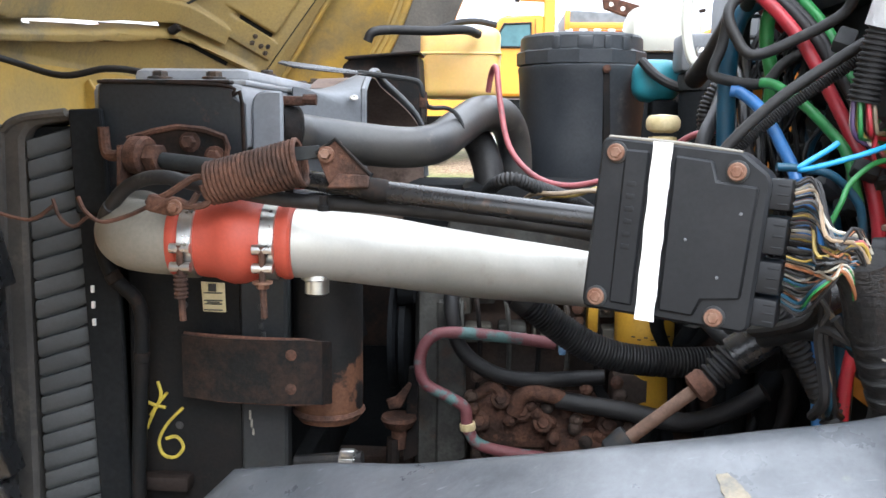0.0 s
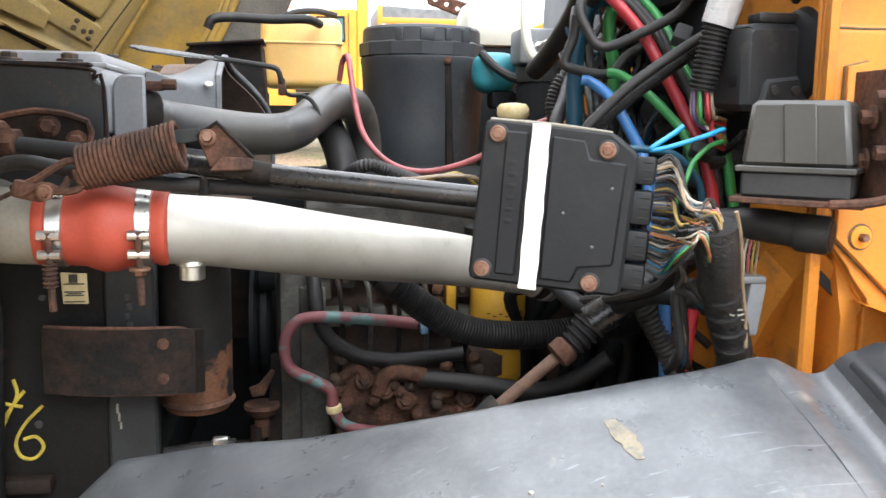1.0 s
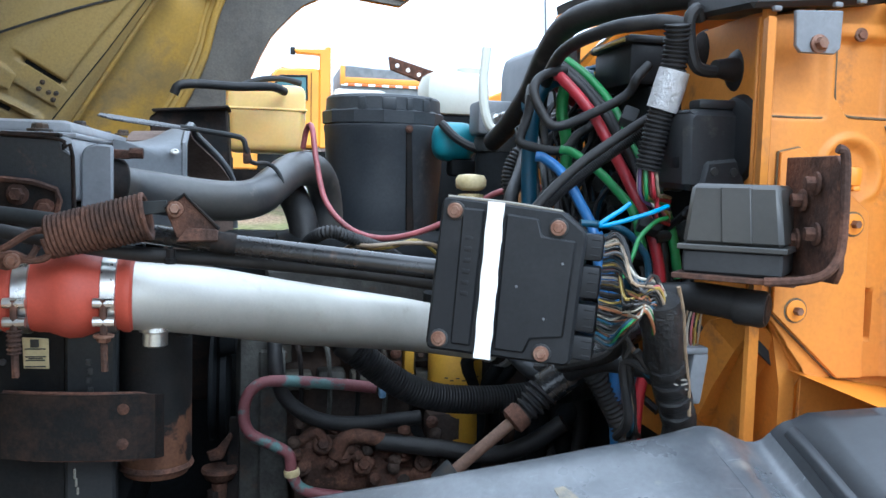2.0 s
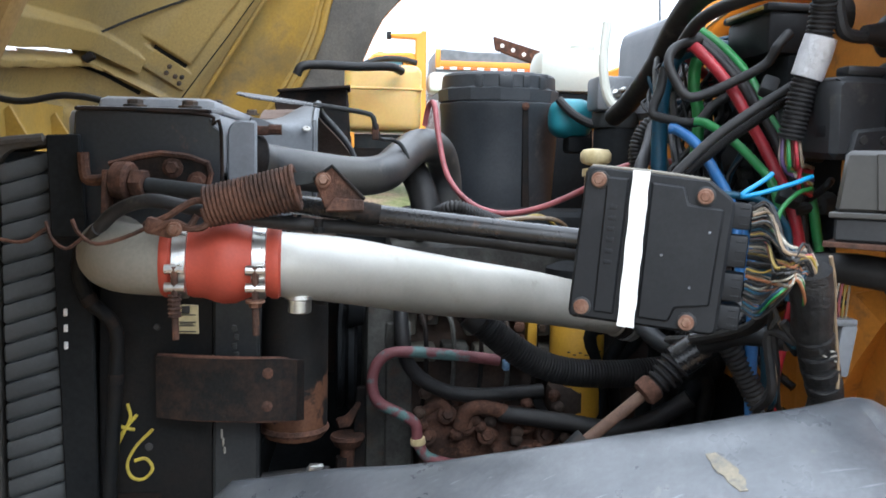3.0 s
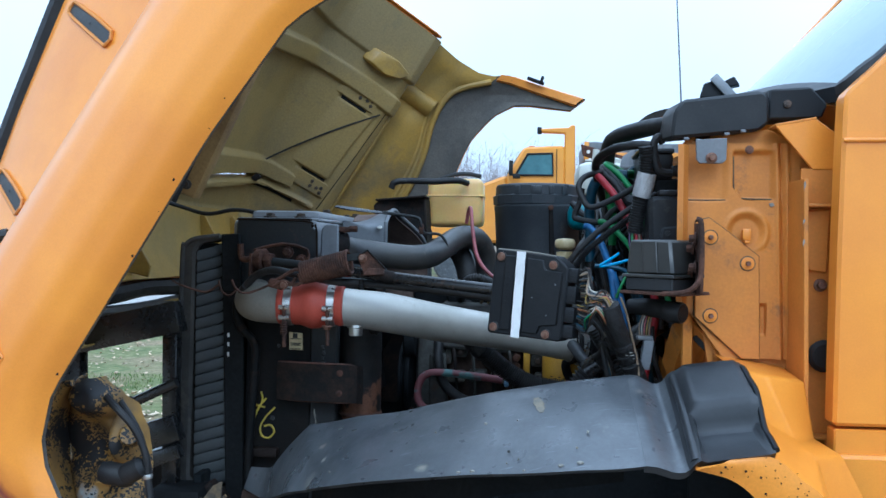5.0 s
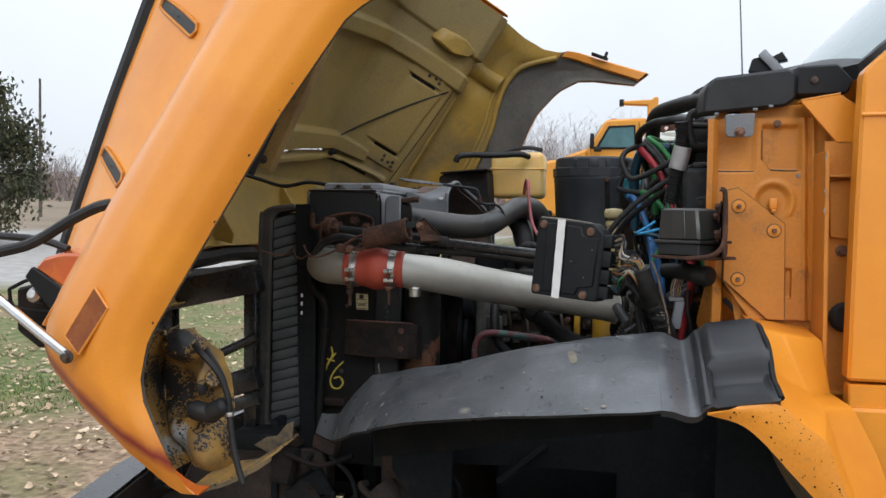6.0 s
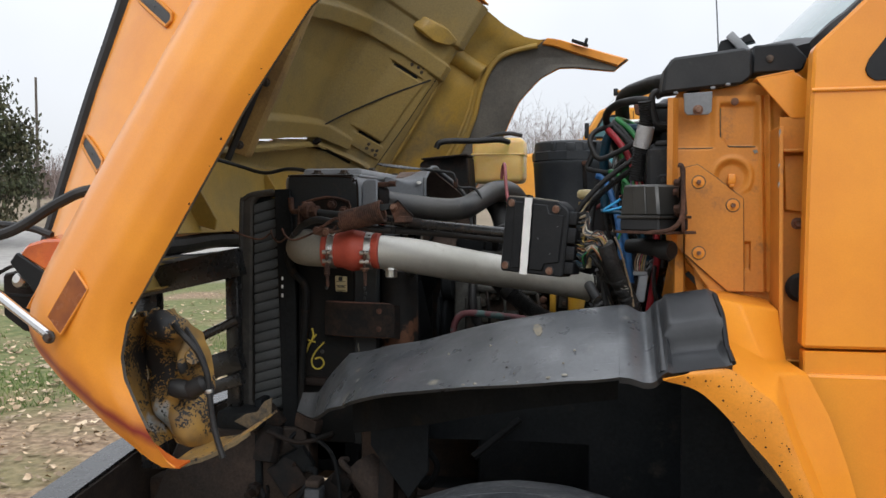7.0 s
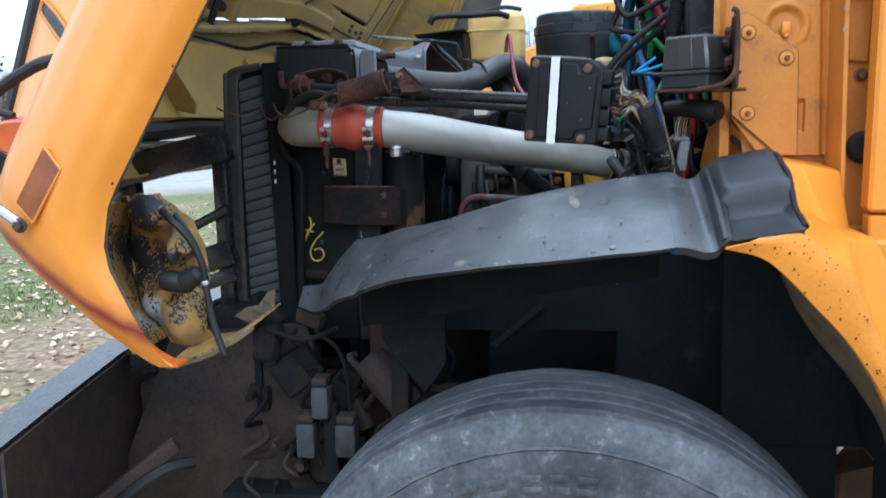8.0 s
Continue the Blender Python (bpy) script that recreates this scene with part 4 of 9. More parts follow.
     M["liner"], hood, "olive grille lip")
part("grille_seal", tube([hp(-0.045, y, 0.30 + 0.01 * math.sin(9 * y)) for y in np.linspace(1.0, YF - 1.0, 9)], 0.026, 9, 3), M["rubber"], hood, "black rubber seal")
part("grille_seal", tube([hp(-0.075, y, 0.265 + 0.008 * math.sin(7 * y + 1)) for y in np.linspace(1.0, YF - 1.0, 9)], 0.018, 9, 3), M["hose_grey"], hood, "dusty grey seal")
# black weatherstrip along the upper edge, and side louvres
part("weatherstrip", tube([hp(u, 0.962, lerp_at(TOP, u) - 0.005) for u in np.linspace(-0.15, 1.15, 8)], 0.022, 8, 3), M["rubber"], hood, "black rubber weatherstrip")
for u in (0.165, 0.54, 0.915):
    loop = [(u - 0.026, 0.83), (u + 0.006, 0.83), (u + 0.012, 0.905), (u + 0.008, 0.917), (u - 0.010, 0.919), (u - 0.018, 0.907)]
    ring = [hp(a, y - 0.008, lerp_at(crown_line(a), y) + 0.002) for a, y in loop]
    fr = part("louvre", tube(ring + ring[:1], 0.004, 6, 2), M["orange_dull"], hood)
    part("opening", plate([hp(a, y - 0.0075, lerp_at(crown_line(a), y) + 0.002) for a, y in loop], (0, 0.006, 0), 0.001), M["ink"], fr, "dark louvre opening")
    part("vane", box(hp(u - 0.006, 0.875, lerp_at(crown_line(u), 0.875) + 0.006), (0.006, 0.03, 0.006), 0.002, SHOULDER.inverted()), M["plastic_dusty"], fr)
part("seam", tube([hp(u, y, lerp_at(crown_line(u), y) + 0.001) for u, y in ((0.085, 0.83), (0.089, 0.857), (0.094, 0.90), (0.096, 0.95))], 0.0028, 5, 3), M["ink"], hood, "dark panel seam")
# nicks along the inner edge of the near band
re = random.Random(23)
for k in range(9):
    row = flank_row(re.uniform(0.02, 0.95))
    c = row[0].lerp(row[1], re.uniform(0.1, 1.0)) + Vector((0, -0.0045, 0))
    r = re.choice((0.001, 0.0014, 0.002, 0.003))
    part("paint_nick", lathe([(r, 0), (r * 0.7, 0.0007)], c, (0, -1, 0), 7), M["rust_dark"], hood)
# side marker lamp set into the band
mk = [hp(u, y, w) for u, y, w in ((0.012, 0.544, 0.092), (0.028, 0.550, 0.140), (-0.086, 0.550, 0.142), (-0.098, 0.544, 0.096))]
part("side_marker", plate(mk, (0, -0.0025, 0), 0.001), M["amber"], hood, "amber side marker lens")
for a, b in zip(mk, mk[1:] + mk[:1]):
    part("marker_rim", tube([a, b], 0.003, 6, 2), M["orange"], hood)


def flaking(name):
    """Yellow paint lifting in small black chips, with patches of bare grey primer."""
    m = bpy.data.materials.new(name)
    m.use_nodes = True
    n, l = m.node_tree.nodes, m.node_tree.links
    b = n["Principled BSDF"]
    tc = n.new("ShaderNodeTexCoord")

    def tex(sc, detail):
        t = n.new("ShaderNodeTexNoise")
        t.inputs["Scale"].default_value, t.inputs["Detail"].default_value = sc, detail
        l.new(tc.outputs["Object"], t.inputs["Vector"])
        return t

    def over(fac, a, c):
        x = n.new("ShaderNodeMix")
        x.data_type = "RGBA"
        l.new(fac, x.inputs[0])
        for sock, v in ((x.inputs[6], a), (x.inputs[7], c)):
            if isinstance(v, tuple):
                sock.default_value = (*v, 1)
            else:
                l.new(v, sock)
        return x.outputs[2]

    def band(src, lo, hi):
        r = n.new("ShaderNodeMapRange")
        r.inputs["From Min"].default_value, r.inputs["From Max"].default_value = lo, hi
        l.new(src, r.inputs["Value"])
        return r.outputs["Result"]

    warp = n.new("ShaderNodeMix")
    warp.data_type = "RGBA"
    warp.inputs[0].default_value = 0.02
    l.new(tc.outputs["Object"], warp.inputs[6])
    l.new(tex(60, 3).outputs["Color"], warp.inputs[7])
    cell = n.new("ShaderNodeTexVoronoi")
    cell.inputs["Scale"].default_value = 240
    l.new(warp.outputs[2], cell.inputs["Vector"])
    sep = n.new("ShaderNodeSeparateXYZ")
    l.new(cell.outputs["Color"], sep.inputs["Vector"])
    ad = n.new("ShaderNodeMath")
    ad.operation = "MULTIPLY_ADD"
    ad.inputs[1].default_value = 4.2
    l.new(tex(11, 4).outputs["Fac"], ad.inputs[0])
    l.new(sep.outputs["X"], ad.inputs[2])
    # the paint has lifted in patches: over the dome, down the outer side and at the foot
    total = ad.outputs["Value"]
    for centre, reach, gain in (((-0.520, 0.72, 1.300), 0.060, 0.72), ((-0.560, 0.75, 1.215), 0.080, 0.75), ((-0.550, 0.76, 1.145), 0.055, 0.60), ((-0.462, 0.72, 1.215), 0.024, 0.60)):
        ds = n.new("ShaderNodeVectorMath")
        ds.operation = "DISTANCE"
        l.new(tc.outputs["Object"], ds.inputs[0])
        ds.inputs[1].default_value = centre
        near = n.new("ShaderNodeMapRange")
        near.inputs["From Min"].default_value, near.inputs["From Max"].default_value = reach, reach * 0.45
        near.inputs["To Max"].default_value = gain
        l.new(ds.outputs["Value"], near.inputs["Value"])
        plus = n.new("ShaderNodeMath")
        l.new(total, plus.inputs[0])
        l.new(near.outputs["Result"], plus.inputs[1])
        total = plus.outputs["Value"]
    chip = band(total, 2.90, 2.93)
    dp = n.new("ShaderNodeVectorMath")
    dp.operation = "DISTANCE"
    l.new(tc.outputs["Object"], dp.inputs[0])
    dp.inputs[1].default_value = (-0.515, 0.75, 1.095)
    wob = n.new("ShaderNodeMath")
    wob.operation = "MULTIPLY_ADD"
    wob.inputs[1].default_value = 0.05
    l.new(tex(40, 5).outputs["Fac"], wob.inputs[0])
    l.new(dp.outputs["Value"], wob.inputs[2])
    paint = over(band(tex(16, 6).outputs["Fac"], 0.42, 0.62), (0.37, 0.215, 0.052), (0.21, 0.132, 0.052))
    bare = over(band(wob.outputs["Value"], 0.066, 0.054), paint, (0.34, 0.375, 0.40))
    l.new(over(chip, bare, (0.022, 0.022, 0.024)), b.inputs["Base Color"])
    b.inputs["Roughness"].default_value = 0.6
    bp = n.new("ShaderNodeBump")
    bp.inputs["Strength"].default_value, bp.inputs["Distance"].default_value = 0.9, 0.003
    l.new(chip, bp.inputs["Height"])
    l.new(bp.outputs["Normal"], b.inputs["Normal"])
    return m


M["bucket"] = flaking("flaking_yellow_black")
BOWL_L = [(0, -0.515), (0.15, -0.552), (0.4, -0.592), (0.7, -0.598), (0.9, -0.580), (1.0, -0.560)]
BOWL_R = [(0, -0.425), (0.2, -0.424), (0.45, -0.432), (0.65, -0.440), (0.82, -0.455), (0.93, -0.474), (1.0, -0.510)]


def lump(x, z, cx, cz, rx, rz, high):
    d = ((x - cx) / rx) ** 2 + ((z - cz) / rz) ** 2
    return high * math.exp(-d * d)


def build_headlight_back():
    """The moulded bowl behind the headlight with its lobes, bosses and flange, its paint flaking."""
    rows = []
    for v in np.linspace(0, 1, 40):
        row = []
        z = 1.035 + 0.296 * v
        for u in np.linspace(0, 1, 36):
            x = lerp_at(BOWL_L, v) + (lerp_at(BOWL_R, v) - lerp_at(BOWL_L, v)) * u
            out = lump(x, z, -0.508, 1.302, 0.052, 0.034, 0.060) + lump(x, z, -0.463, 1.225, 0.017, 0.045, 0.045) + lump(x, z, -0.450, 1.085, 0.05, 0.05, 0.050)
            out += lump(x, z, -0.525, 1.115, 0.045, 0.03, 0.02) - lump(x, z, -0.535, 1.20, 0.05, 0.055, 0.025) + lump(x, z, -0.490, 1.150, 0.03, 0.016, 0.02)
            edge = 0.05 * (2 * abs(u - 0.5)) ** 4
            row.append((x, 0.765 + edge - out + 0.006 * noise.noise(Vector((x * 26, z * 26, 4))), z))
        rows.append(row)
    t = part("headlight_bowl", sheet(rows, 0.004, (0, -1, 0)), M["bucket"], hood, "flaking yellow and black headlight bowl", 50)
    part("bowl_wall", sheet([[(lerp_at(BOWL_L, v) + 0.002, 0.80 - 0.16 * f, 1.04 + 0.285 * v) for f in np.linspace(0, 1, 8)] for v in np.linspace(0, 1, 16)], 0.004, (1, 0, 0)), M["bucket"], t, "", 50)
    part("boss", lathe([(0.019, -0.03), (0.020, 0.0), (0.0195, 0.026), (0.016, 0.031), (0.006, 0.031)], (-0.436, 0.735, 1.232), (0.3, -0.9, 0.25), 20), M["bucket"], t, "round boss")
    part("cap_lip", tube([(-0.575, 0.725, 1.312), (-0.560, 0.715, 1.326), (-0.535, 0.705, 1.331)], 0.006, 8, 4), M["bucket"], t)
    part("bulb_plug", join(lathe([(0.008, -0.004), (0.017, 0.0), (0.021, 0.012), (0.020, 0.05), (0.014, 0.062)], (-0.476, 0.700, 1.174), (0.95, 0.1, -0.18), 18),
                           lathe([(0.018, 0), (0.020, 0.006), (0.019, 0.036), (0.010, 0.044)], (-0.432, 0.700, 1.168), (0.85, 0.0, 0.45), 16)), M["rubber"], t, "black rubber plug")
    part("cable", tube([(-0.475, 0.715, 1.306), (-0.445, 0.70, 1.286), (-0.412, 0.70, 1.250), (-0.392, 0.70, 1.205), (-0.388, 0.70, 1.170), (-0.378, 0.695, 1.110), (-0.366, 0.69, 1.070), (-0.350, 0.685, 1.030)], 0.0068, 9, 5), M["rubber"], t)
    part("cable", tube([(-0.455, 0.73, 1.296), (-0.425, 0.72, 1.262), (-0.405, 0.715, 1.225), (-0.396, 0.71, 1.185)], 0.0055, 8, 5), M["rubber"], t)
    part("cable_tie", lathe([(0.0085, -0.004), (0.0095, 0), (0.0085, 0.004)], (-0.388, 0.70, 1.168), (0.1, 0, -1), 12), M["steel"], t, "pale tie")
    # floor of the bowl: a shelf that sweeps back from the nose to the support
    floor_rows = []
    for f in np.linspace(0, 1, 20):
        x = -0.462 + 0.165 * f
        z = 1.012 + 0.018 * f + 0.054 * f ** 2.0
        floor_rows.append([(x + 0.01 * g, 0.672 + 0.035 * f + 0.13 * g, z + 0.012 * g + 0.004 * math.sin(9 * f) * g + 0.003 * noise.noise(Vector((f * 9, g * 6, 7)))) for g in np.linspace(0, 1, 8)])
    part("lower_flange", sheet(floor_rows, 0.005, (0, 0, 1)), M["bucket"], t, "flaking lower flange", 50)
    part("flange_lip", sheet([[Vector(r[0]) + Vector((0, -0.002, d)) for r in floor_rows] for d in (0.002, -0.007)], 0.004, (0, -1, 0)), M["lip_grime_and_shade"], t, "muddy rolled lip")
    part("flange_ear", plate([(-0.282, 0.79, 1.139), (-0.284, 0.79, 1.105), (-0.326, 0.79, 1.062), (-0.372, 0.79, 1.082), (-0.345, 0.79, 1.100), (-0.318, 0.79, 1.106), (-0.300, 0.79, 1.130)], (0, 0.004, 0), 0.001), M["lip_grime_and_shade"], t, "muddy upright ear")
    rs = random.Random(9)
    for k in range(44):
        f, g = rs.uniform(0.04, 0.38), rs.uniform(0.05, 0.8)
        r = floor_rows[int(f * 19)]
        c = Vector(r[int(g * 7)]) + Vector((rs.uniform(-0.006, 0.006), rs.uniform(-0.006, 0.006), 0.0012))
        e = rs.uniform(0.002, 0.0045)
        part("grit", lathe([(e, -0.001), (e * 0.9, e * 0.5), (e * 0.3, e * 0.8)], c, (rs.uniform(-0.4, 0.4), rs.uniform(-0.4, 0.4), 1), 6), M["fleck"] if k % 3 else M["plastic_dusty"], t)


build_headlight_back()
# corner turn signal in front of the hood, with its housing and rods
sig = thing("turn_signal", "orange corner turn signal in a rusty black housing", "lamp", (-0.86, 0.80, 1.36))
part("lens", plate([(-0.915, 0.80, 1.450), (-0.892, 0.80, 1.474), (-0.846, 0.80, 1.486), (-0.78, 0.80, 1.488), (-0.795, 0.80, 1.445), (-0.832, 0.80, 1.404)], (0, 0.07, 0.012), 0.006), M["amber_bright"], sig, "bright orange lens")
part("housing", plate([(-0.932, 0.79, 1.432), (-0.913, 0.79, 1.456), (-0.828, 0.79, 1.403), (-0.80, 0.79, 1.375), (-0.862, 0.79, 1.355)], (0, 0.012, 0), 0.003), M["plastic"], sig, "black housing")
part("bracket", plate([(-0.99, 0.84, 1.40), (-0.93, 0.84, 1.415), (-0.856, 0.84, 1.355), (-0.84, 0.84, 1.29), (-0.93, 0.84, 1.26), (-0.99, 0.84, 1.30)], (0, 0.05, 0), 0.006), M["rust_dark"], sig, "rusty bracket")
part("bracket_rim", tube([(-0.985, 0.81, 1.40), (-0.935, 0.81, 1.423), (-0.910, 0.81, 1.415), (-0.858, 0.81, 1.360), (-0.915, 0.81, 1.352), (-0.975, 0.81, 1.362), (-0.985, 0.81, 1.40)], 0.0045, 7, 3), M["rust_dark"], sig)
part("bulb_glass", lathe([(0.018, 0), (0.018, 0.02), (0.010, 0.03)], (-0.915, 0.82, 1.385), (0, -1, 0.3), 14), M["steel"], sig)
arm = thing("mirror_arm", "black tubular guard arm reaching past the open hood", "rod", (-0.97, 0.75, 1.5))
part("tube", tube([(-0.69, 0.75, 1.60), (-0.72, 0.74, 1.591), (-0.78, 0.74, 1.563), (-0.866, 0.74, 1.515), (-0.954, 0.74, 1.490), (-1.3, 0.75, 1.42)], 0.0125, 9, 5), M["rubber"], arm)
part("stay", tube([(-0.86, 0.85, 1.495), (-0.964, 0.85, 1.518), (-1.3, 0.85, 1.53)], 0.009, 8, 4), M["rubber"], arm)
rodc = thing("hood_strut", "bright steel strut bolted to the hood's nose", "rod", (-0.655, 0.548, 1.299))
part("rod", tube([(-0.655, 0.548, 1.299), (-0.796, 0.54, 1.402), (-1.25, 0.53, 1.735)], 0.010, 9, 3), M["chrome"], rodc)
part("end_bolt", hexbolt((-0.655, 0.542, 1.299), (0, -1, 0), 0.009, 0.012), M["bolt_dark"], rodc)


# ---- bumper, frame, front support ----
bump = thing("front_bumper", "swept black steel front bumper", "bumper", (-0.8, YC, 0.6))
BP = [(-0.765, 0.575, 0.862), (-0.80, 0.80, 0.868), (-0.86, 1.20, 0.876), (-0.88, YC, 0.885), (-0.86, YF - 1.2, 0.876), (-0.765, YF - 0.575, 0.862)]
part("top_flange", sheet([[Vector(p) for p in BP], [Vector(p) + Vector((-0.085, 0, 0.004)) for p in BP]], 0.008, (0, 0, 1)), M["black_steel"], bump, "worn grey-black top flange")
part("back_face", sheet([[Vector(p) + Vector((0, 0, -0.002)) for p in BP], [Vector(p) + Vector((-0.004, 0, -0.34)) for p in BP]], 0.008, (1, 0, 0)), M["frame_brown"], bump)
part("front_face", sheet([[Vector(p) + Vector((-0.085, 0, 0.004)) for p in BP], [Vector(p) + Vector((-0.088, 0, -0.34)) for p in BP]], 0.008, (-1, 0, 0)), M["black_steel"], bump)
part("end_cap", plate([Vector(BP[0]) + Vector(q) for q in ((0, -0.002, 0), (-0.085, -0.002, 0.004), (-0.088, -0.002, -0.34), (-0.004, -0.002, -0.34))], (0, 0.008, 0)), M["dark"], bump)

rails = thing("chassis_frame", "grimy steel chassis frame with rusty crossmembers", "frame", (0.5, YC, 0.5))
for y in (1.30, YF - 1.30):
    part("rail", box((-0.03, y, 0.66), (1.64, 0.075, 0.25), 0.008), M["grime"], rails)
part("crossmember", box((-0.72, YC, 0.70), (0.14, 0.95, 0.22), 0.02), M["rust_dark"], rails)
part("crossmember", box((-0.40, YC, 0.86), (0.10, 1.05, 0.12), 0.015), M["grime"], rails)
part("crossmember", box((1.2, YC, 0.62), (0.12, 0.86, 0.18), 0.015), M["grime"], rails)
# Added rounded plate for an unidentified grey-brown lump behind the wheel.
part("brown_lump", plate([(0.935, 1.30, 0.40), (0.945, 1.30, 0.575), (0.958, 1.30, 0.625), (0.985, 1.30, 0.652), (1.06, 1.30, 0.660), (1.06, 1.30, 0.40)], (0, 0.05, 0), 0.012), M["dusty_brown"], rails, "rounded grey-brown lump behind the wheel")
part("horn_plate", plate([(-0.70, 1.18, 0.95), (-0.34, 1.16, 0.98), (-0.26, 1.16, 0.52), (-0.45, 1.17, 0.30), (-0.86, 1.18, 0.30), (-0.86, 1.18, 0.60)], (0, 0.02, 0), 0.004), M["frame_brown"], rails, "rust-stained brown side plate")
part("brace", bar((-0.92, 0.92, 0.50), (-0.63, 1.02, 0.715), 0.034, 0.034), M["grime"], rails, "dusty diagonal brace")
part("brace_pipe", tube([(-0.90, 0.90, 0.475), (-0.76, 0.95, 0.585), (-0.66, 0.99, 0.655), (-0.60, 1.04, 0.66)], 0.016, 10, 4), M["rubber"], rails, "black pipe under the brace")

sup = thing("radiator_support", "black steel front support frame between bumper and radiator", "frame", (-0.55, YC, 1.1))


part("upper_beam", bar((-0.92, 1.15, 1.328), (-0.512, 1.15, 1.420), 0.05, 0.074), M["black_steel"], sup)
part("post", bar((-0.538, 1.16, 1.40), (-0.534, 1.16, 0.98), 0.03, 0.036), M["black_steel"], sup)
part("post", bar((-0.785, 1.16, 1.36), (-0.77, 1.16, 0.85), 0.04, 0.065), M["black_steel"], sup)
part("lower_beam", bar((-0.76, 1.15, 1.080), (-0.512, 1.15, 1.162), 0.04, 0.062), M["black_steel"], sup)
part("lower_beam", bar((-0.64, 1.13, 1.062), (-0.50, 1.13, 1.112), 0.03, 0.034), M["black_steel"], sup)
part("tie_rod", tube([(-0.66, 1.13, 1.196), (-0.60, 1.13, 1.226), (-0.512, 1.13, 1.268)], 0.012, 10, 4), M["black_steel"], sup)
part("rod_joint", lathe([(0.014, 0), (0.018, 0.006), (0.018, 0.024), (0.014, 0.03)], (-0.640, 1.13, 1.206), (0.9, 0, 0.43), 14), M["dark"], sup)
part("foot", box((-0.50, 1.14, 1.005), (0.12, 0.10, 0.05), 0.012), M["dark"], sup)

# ---- wheel and running gear ----
WX, WZ, WK = 0.288, 0.427, 1.062


def build_wheel(owner, y0, sgn):
    prof = [(0.285, 0.02), (0.30, 0.0), (0.33, -0.008), (0.40, -0.022), (0.45, -0.022), (0.485, -0.012), (0.505, 0.0), (0.516, 0.012)]
    face = 0.012
    for i in range(5):
        a = face + i * 0.047
        crown = 0.004 * math.sin(math.pi * (i + 0.5) / 5) + 0.524
        prof += [(crown, a + 0.0015), (crown + 0.002, a + 0.018), (crown, a + 0.0415), (crown - 0.012, a + 0.0425), (crown - 0.012, a + 0.0460)]
    prof += [(0.524, 0.245), (0.50, 0.262), (0.44, 0.28), (0.33, 0.268), (0.30, 0.26), (0.285, 0.24)]
    bm = lathe([(r * WK, h) for r, h in prof], (WX, y0, WZ), (0, sgn, 0), 192)
    for v in bm.verts:
        # the ribs of the tread run in a slight wave
        rr, a = math.hypot(v.co.x - WX, v.co.z - WZ), math.atan2(v.co.z - WZ, v.co.x - WX)
        if rr > 0.508 * WK:
            v.co.y += 0.0016 * math.sin(32 * a) + 0.0012 * math.sin(11 * a + 1)
    tyre = part("wheel", bm, M["tyre"], owner, "worn black truck tyre with a ribbed tread", 25)
    # raised bars of the sidewall lettering
    for a0 in (58, 84, 104, 200, 250, 300):
        for k in range(3):
            a = radians(a0 + k * 6)
            for rr in (0.426, 0.447):
                c = Vector((WX + rr * math.cos(a), y0 - sgn * 0.0235, WZ + rr * math.sin(a)))
                part("sidewall_bar", box(c, (0.034, 0.005, 0.013), 0.002, Matrix.Rotation(math.pi / 2 - a, 3, "Y")), M["tyre"], tyre)
    for rr in (0.377, 0.497):
        bmr = tube([(WX + rr * math.cos(a), y0 - sgn * (0.017 if rr < 0.4 else 0.019), WZ + rr * math.sin(a)) for a in np.linspace(0, 2 * math.pi, 49)], 0.003, 5, 1)
        part("sidewall_ring", bmr, M["tyre"], tyre)
    part("rim", lathe([(0.286, 0.03), (0.28, 0.03), (0.265, 0.05), (0.255, 0.13), (0.16, 0.15), (0.09, 0.12), (0.085, 0.06), (0.03, 0.055)], (WX, y0, WZ), (0, sgn, 0), 40), M["grey_paint"], tyre)
    for k in range(10):
        a = 2 * math.pi * k / 10
        part("wheel_nut", hexbolt((WX + 0.13 * math.cos(a), y0 + sgn * 0.14, WZ + 0.13 * math.sin(a)), (0, -sgn, 0), 0.017, 0.03), M["bolt_dark"], tyre)


axle = thing("front_axle", "front axle on worn tyres with greasy springs and links", "axle", (WX, YC, 0.35))
part("beam", tube([(WX, 0.85, 0.45), (WX, 1.05, 0.38), (WX, YC, 0.33), (WX, YF - 1.05, 0.38), (WX, YF - 0.85, 0.45)], 0.06, 10, 5), M["grime"], axle)
for i in range(4):
    part("spring_leaf", sheet([[(WX + x, 1.22 + dy, 0.53 + 0.018 * i + 0.12 * (x / 0.75) ** 2 * (1 - 0.12 * i)) for x in np.linspace(-0.72 + 0.1 * i, 0.72 - 0.1 * i, 13)] for dy in (0, 0.08)], 0.012, (0, 0, 1)), M["grime"], axle)
for x, z, w, h in ((-0.283, 0.812, 0.042, 0.078), (-0.322, 0.718, 0.046, 0.085), (-0.224, 0.720, 0.050, 0.080)):
    part("spring_shackle", box((x, 1.075, z), (w, 0.05, h), 0.007), M["shackle"], axle, "pale grey worn spring shackle")
    part("shackle_cap", box((x, 1.078, z + h / 2 + 0.012), (w * 0.9, 0.05, 0.020), 0.006), M["frame_brown"], axle)
part("shackle_link", box((-0.268, 1.10, 0.70), (0.036, 0.04, 0.20), 0.008), M["dark"], axle)
part("shock", tube([(-0.17, 1.12, 0.90), (-0.13, 1.10, 0.86), (-0.08, 1.10, 0.80)], 0.045, 14, 4), M["frame_brown"], axle, "grimy air bag sleeve")
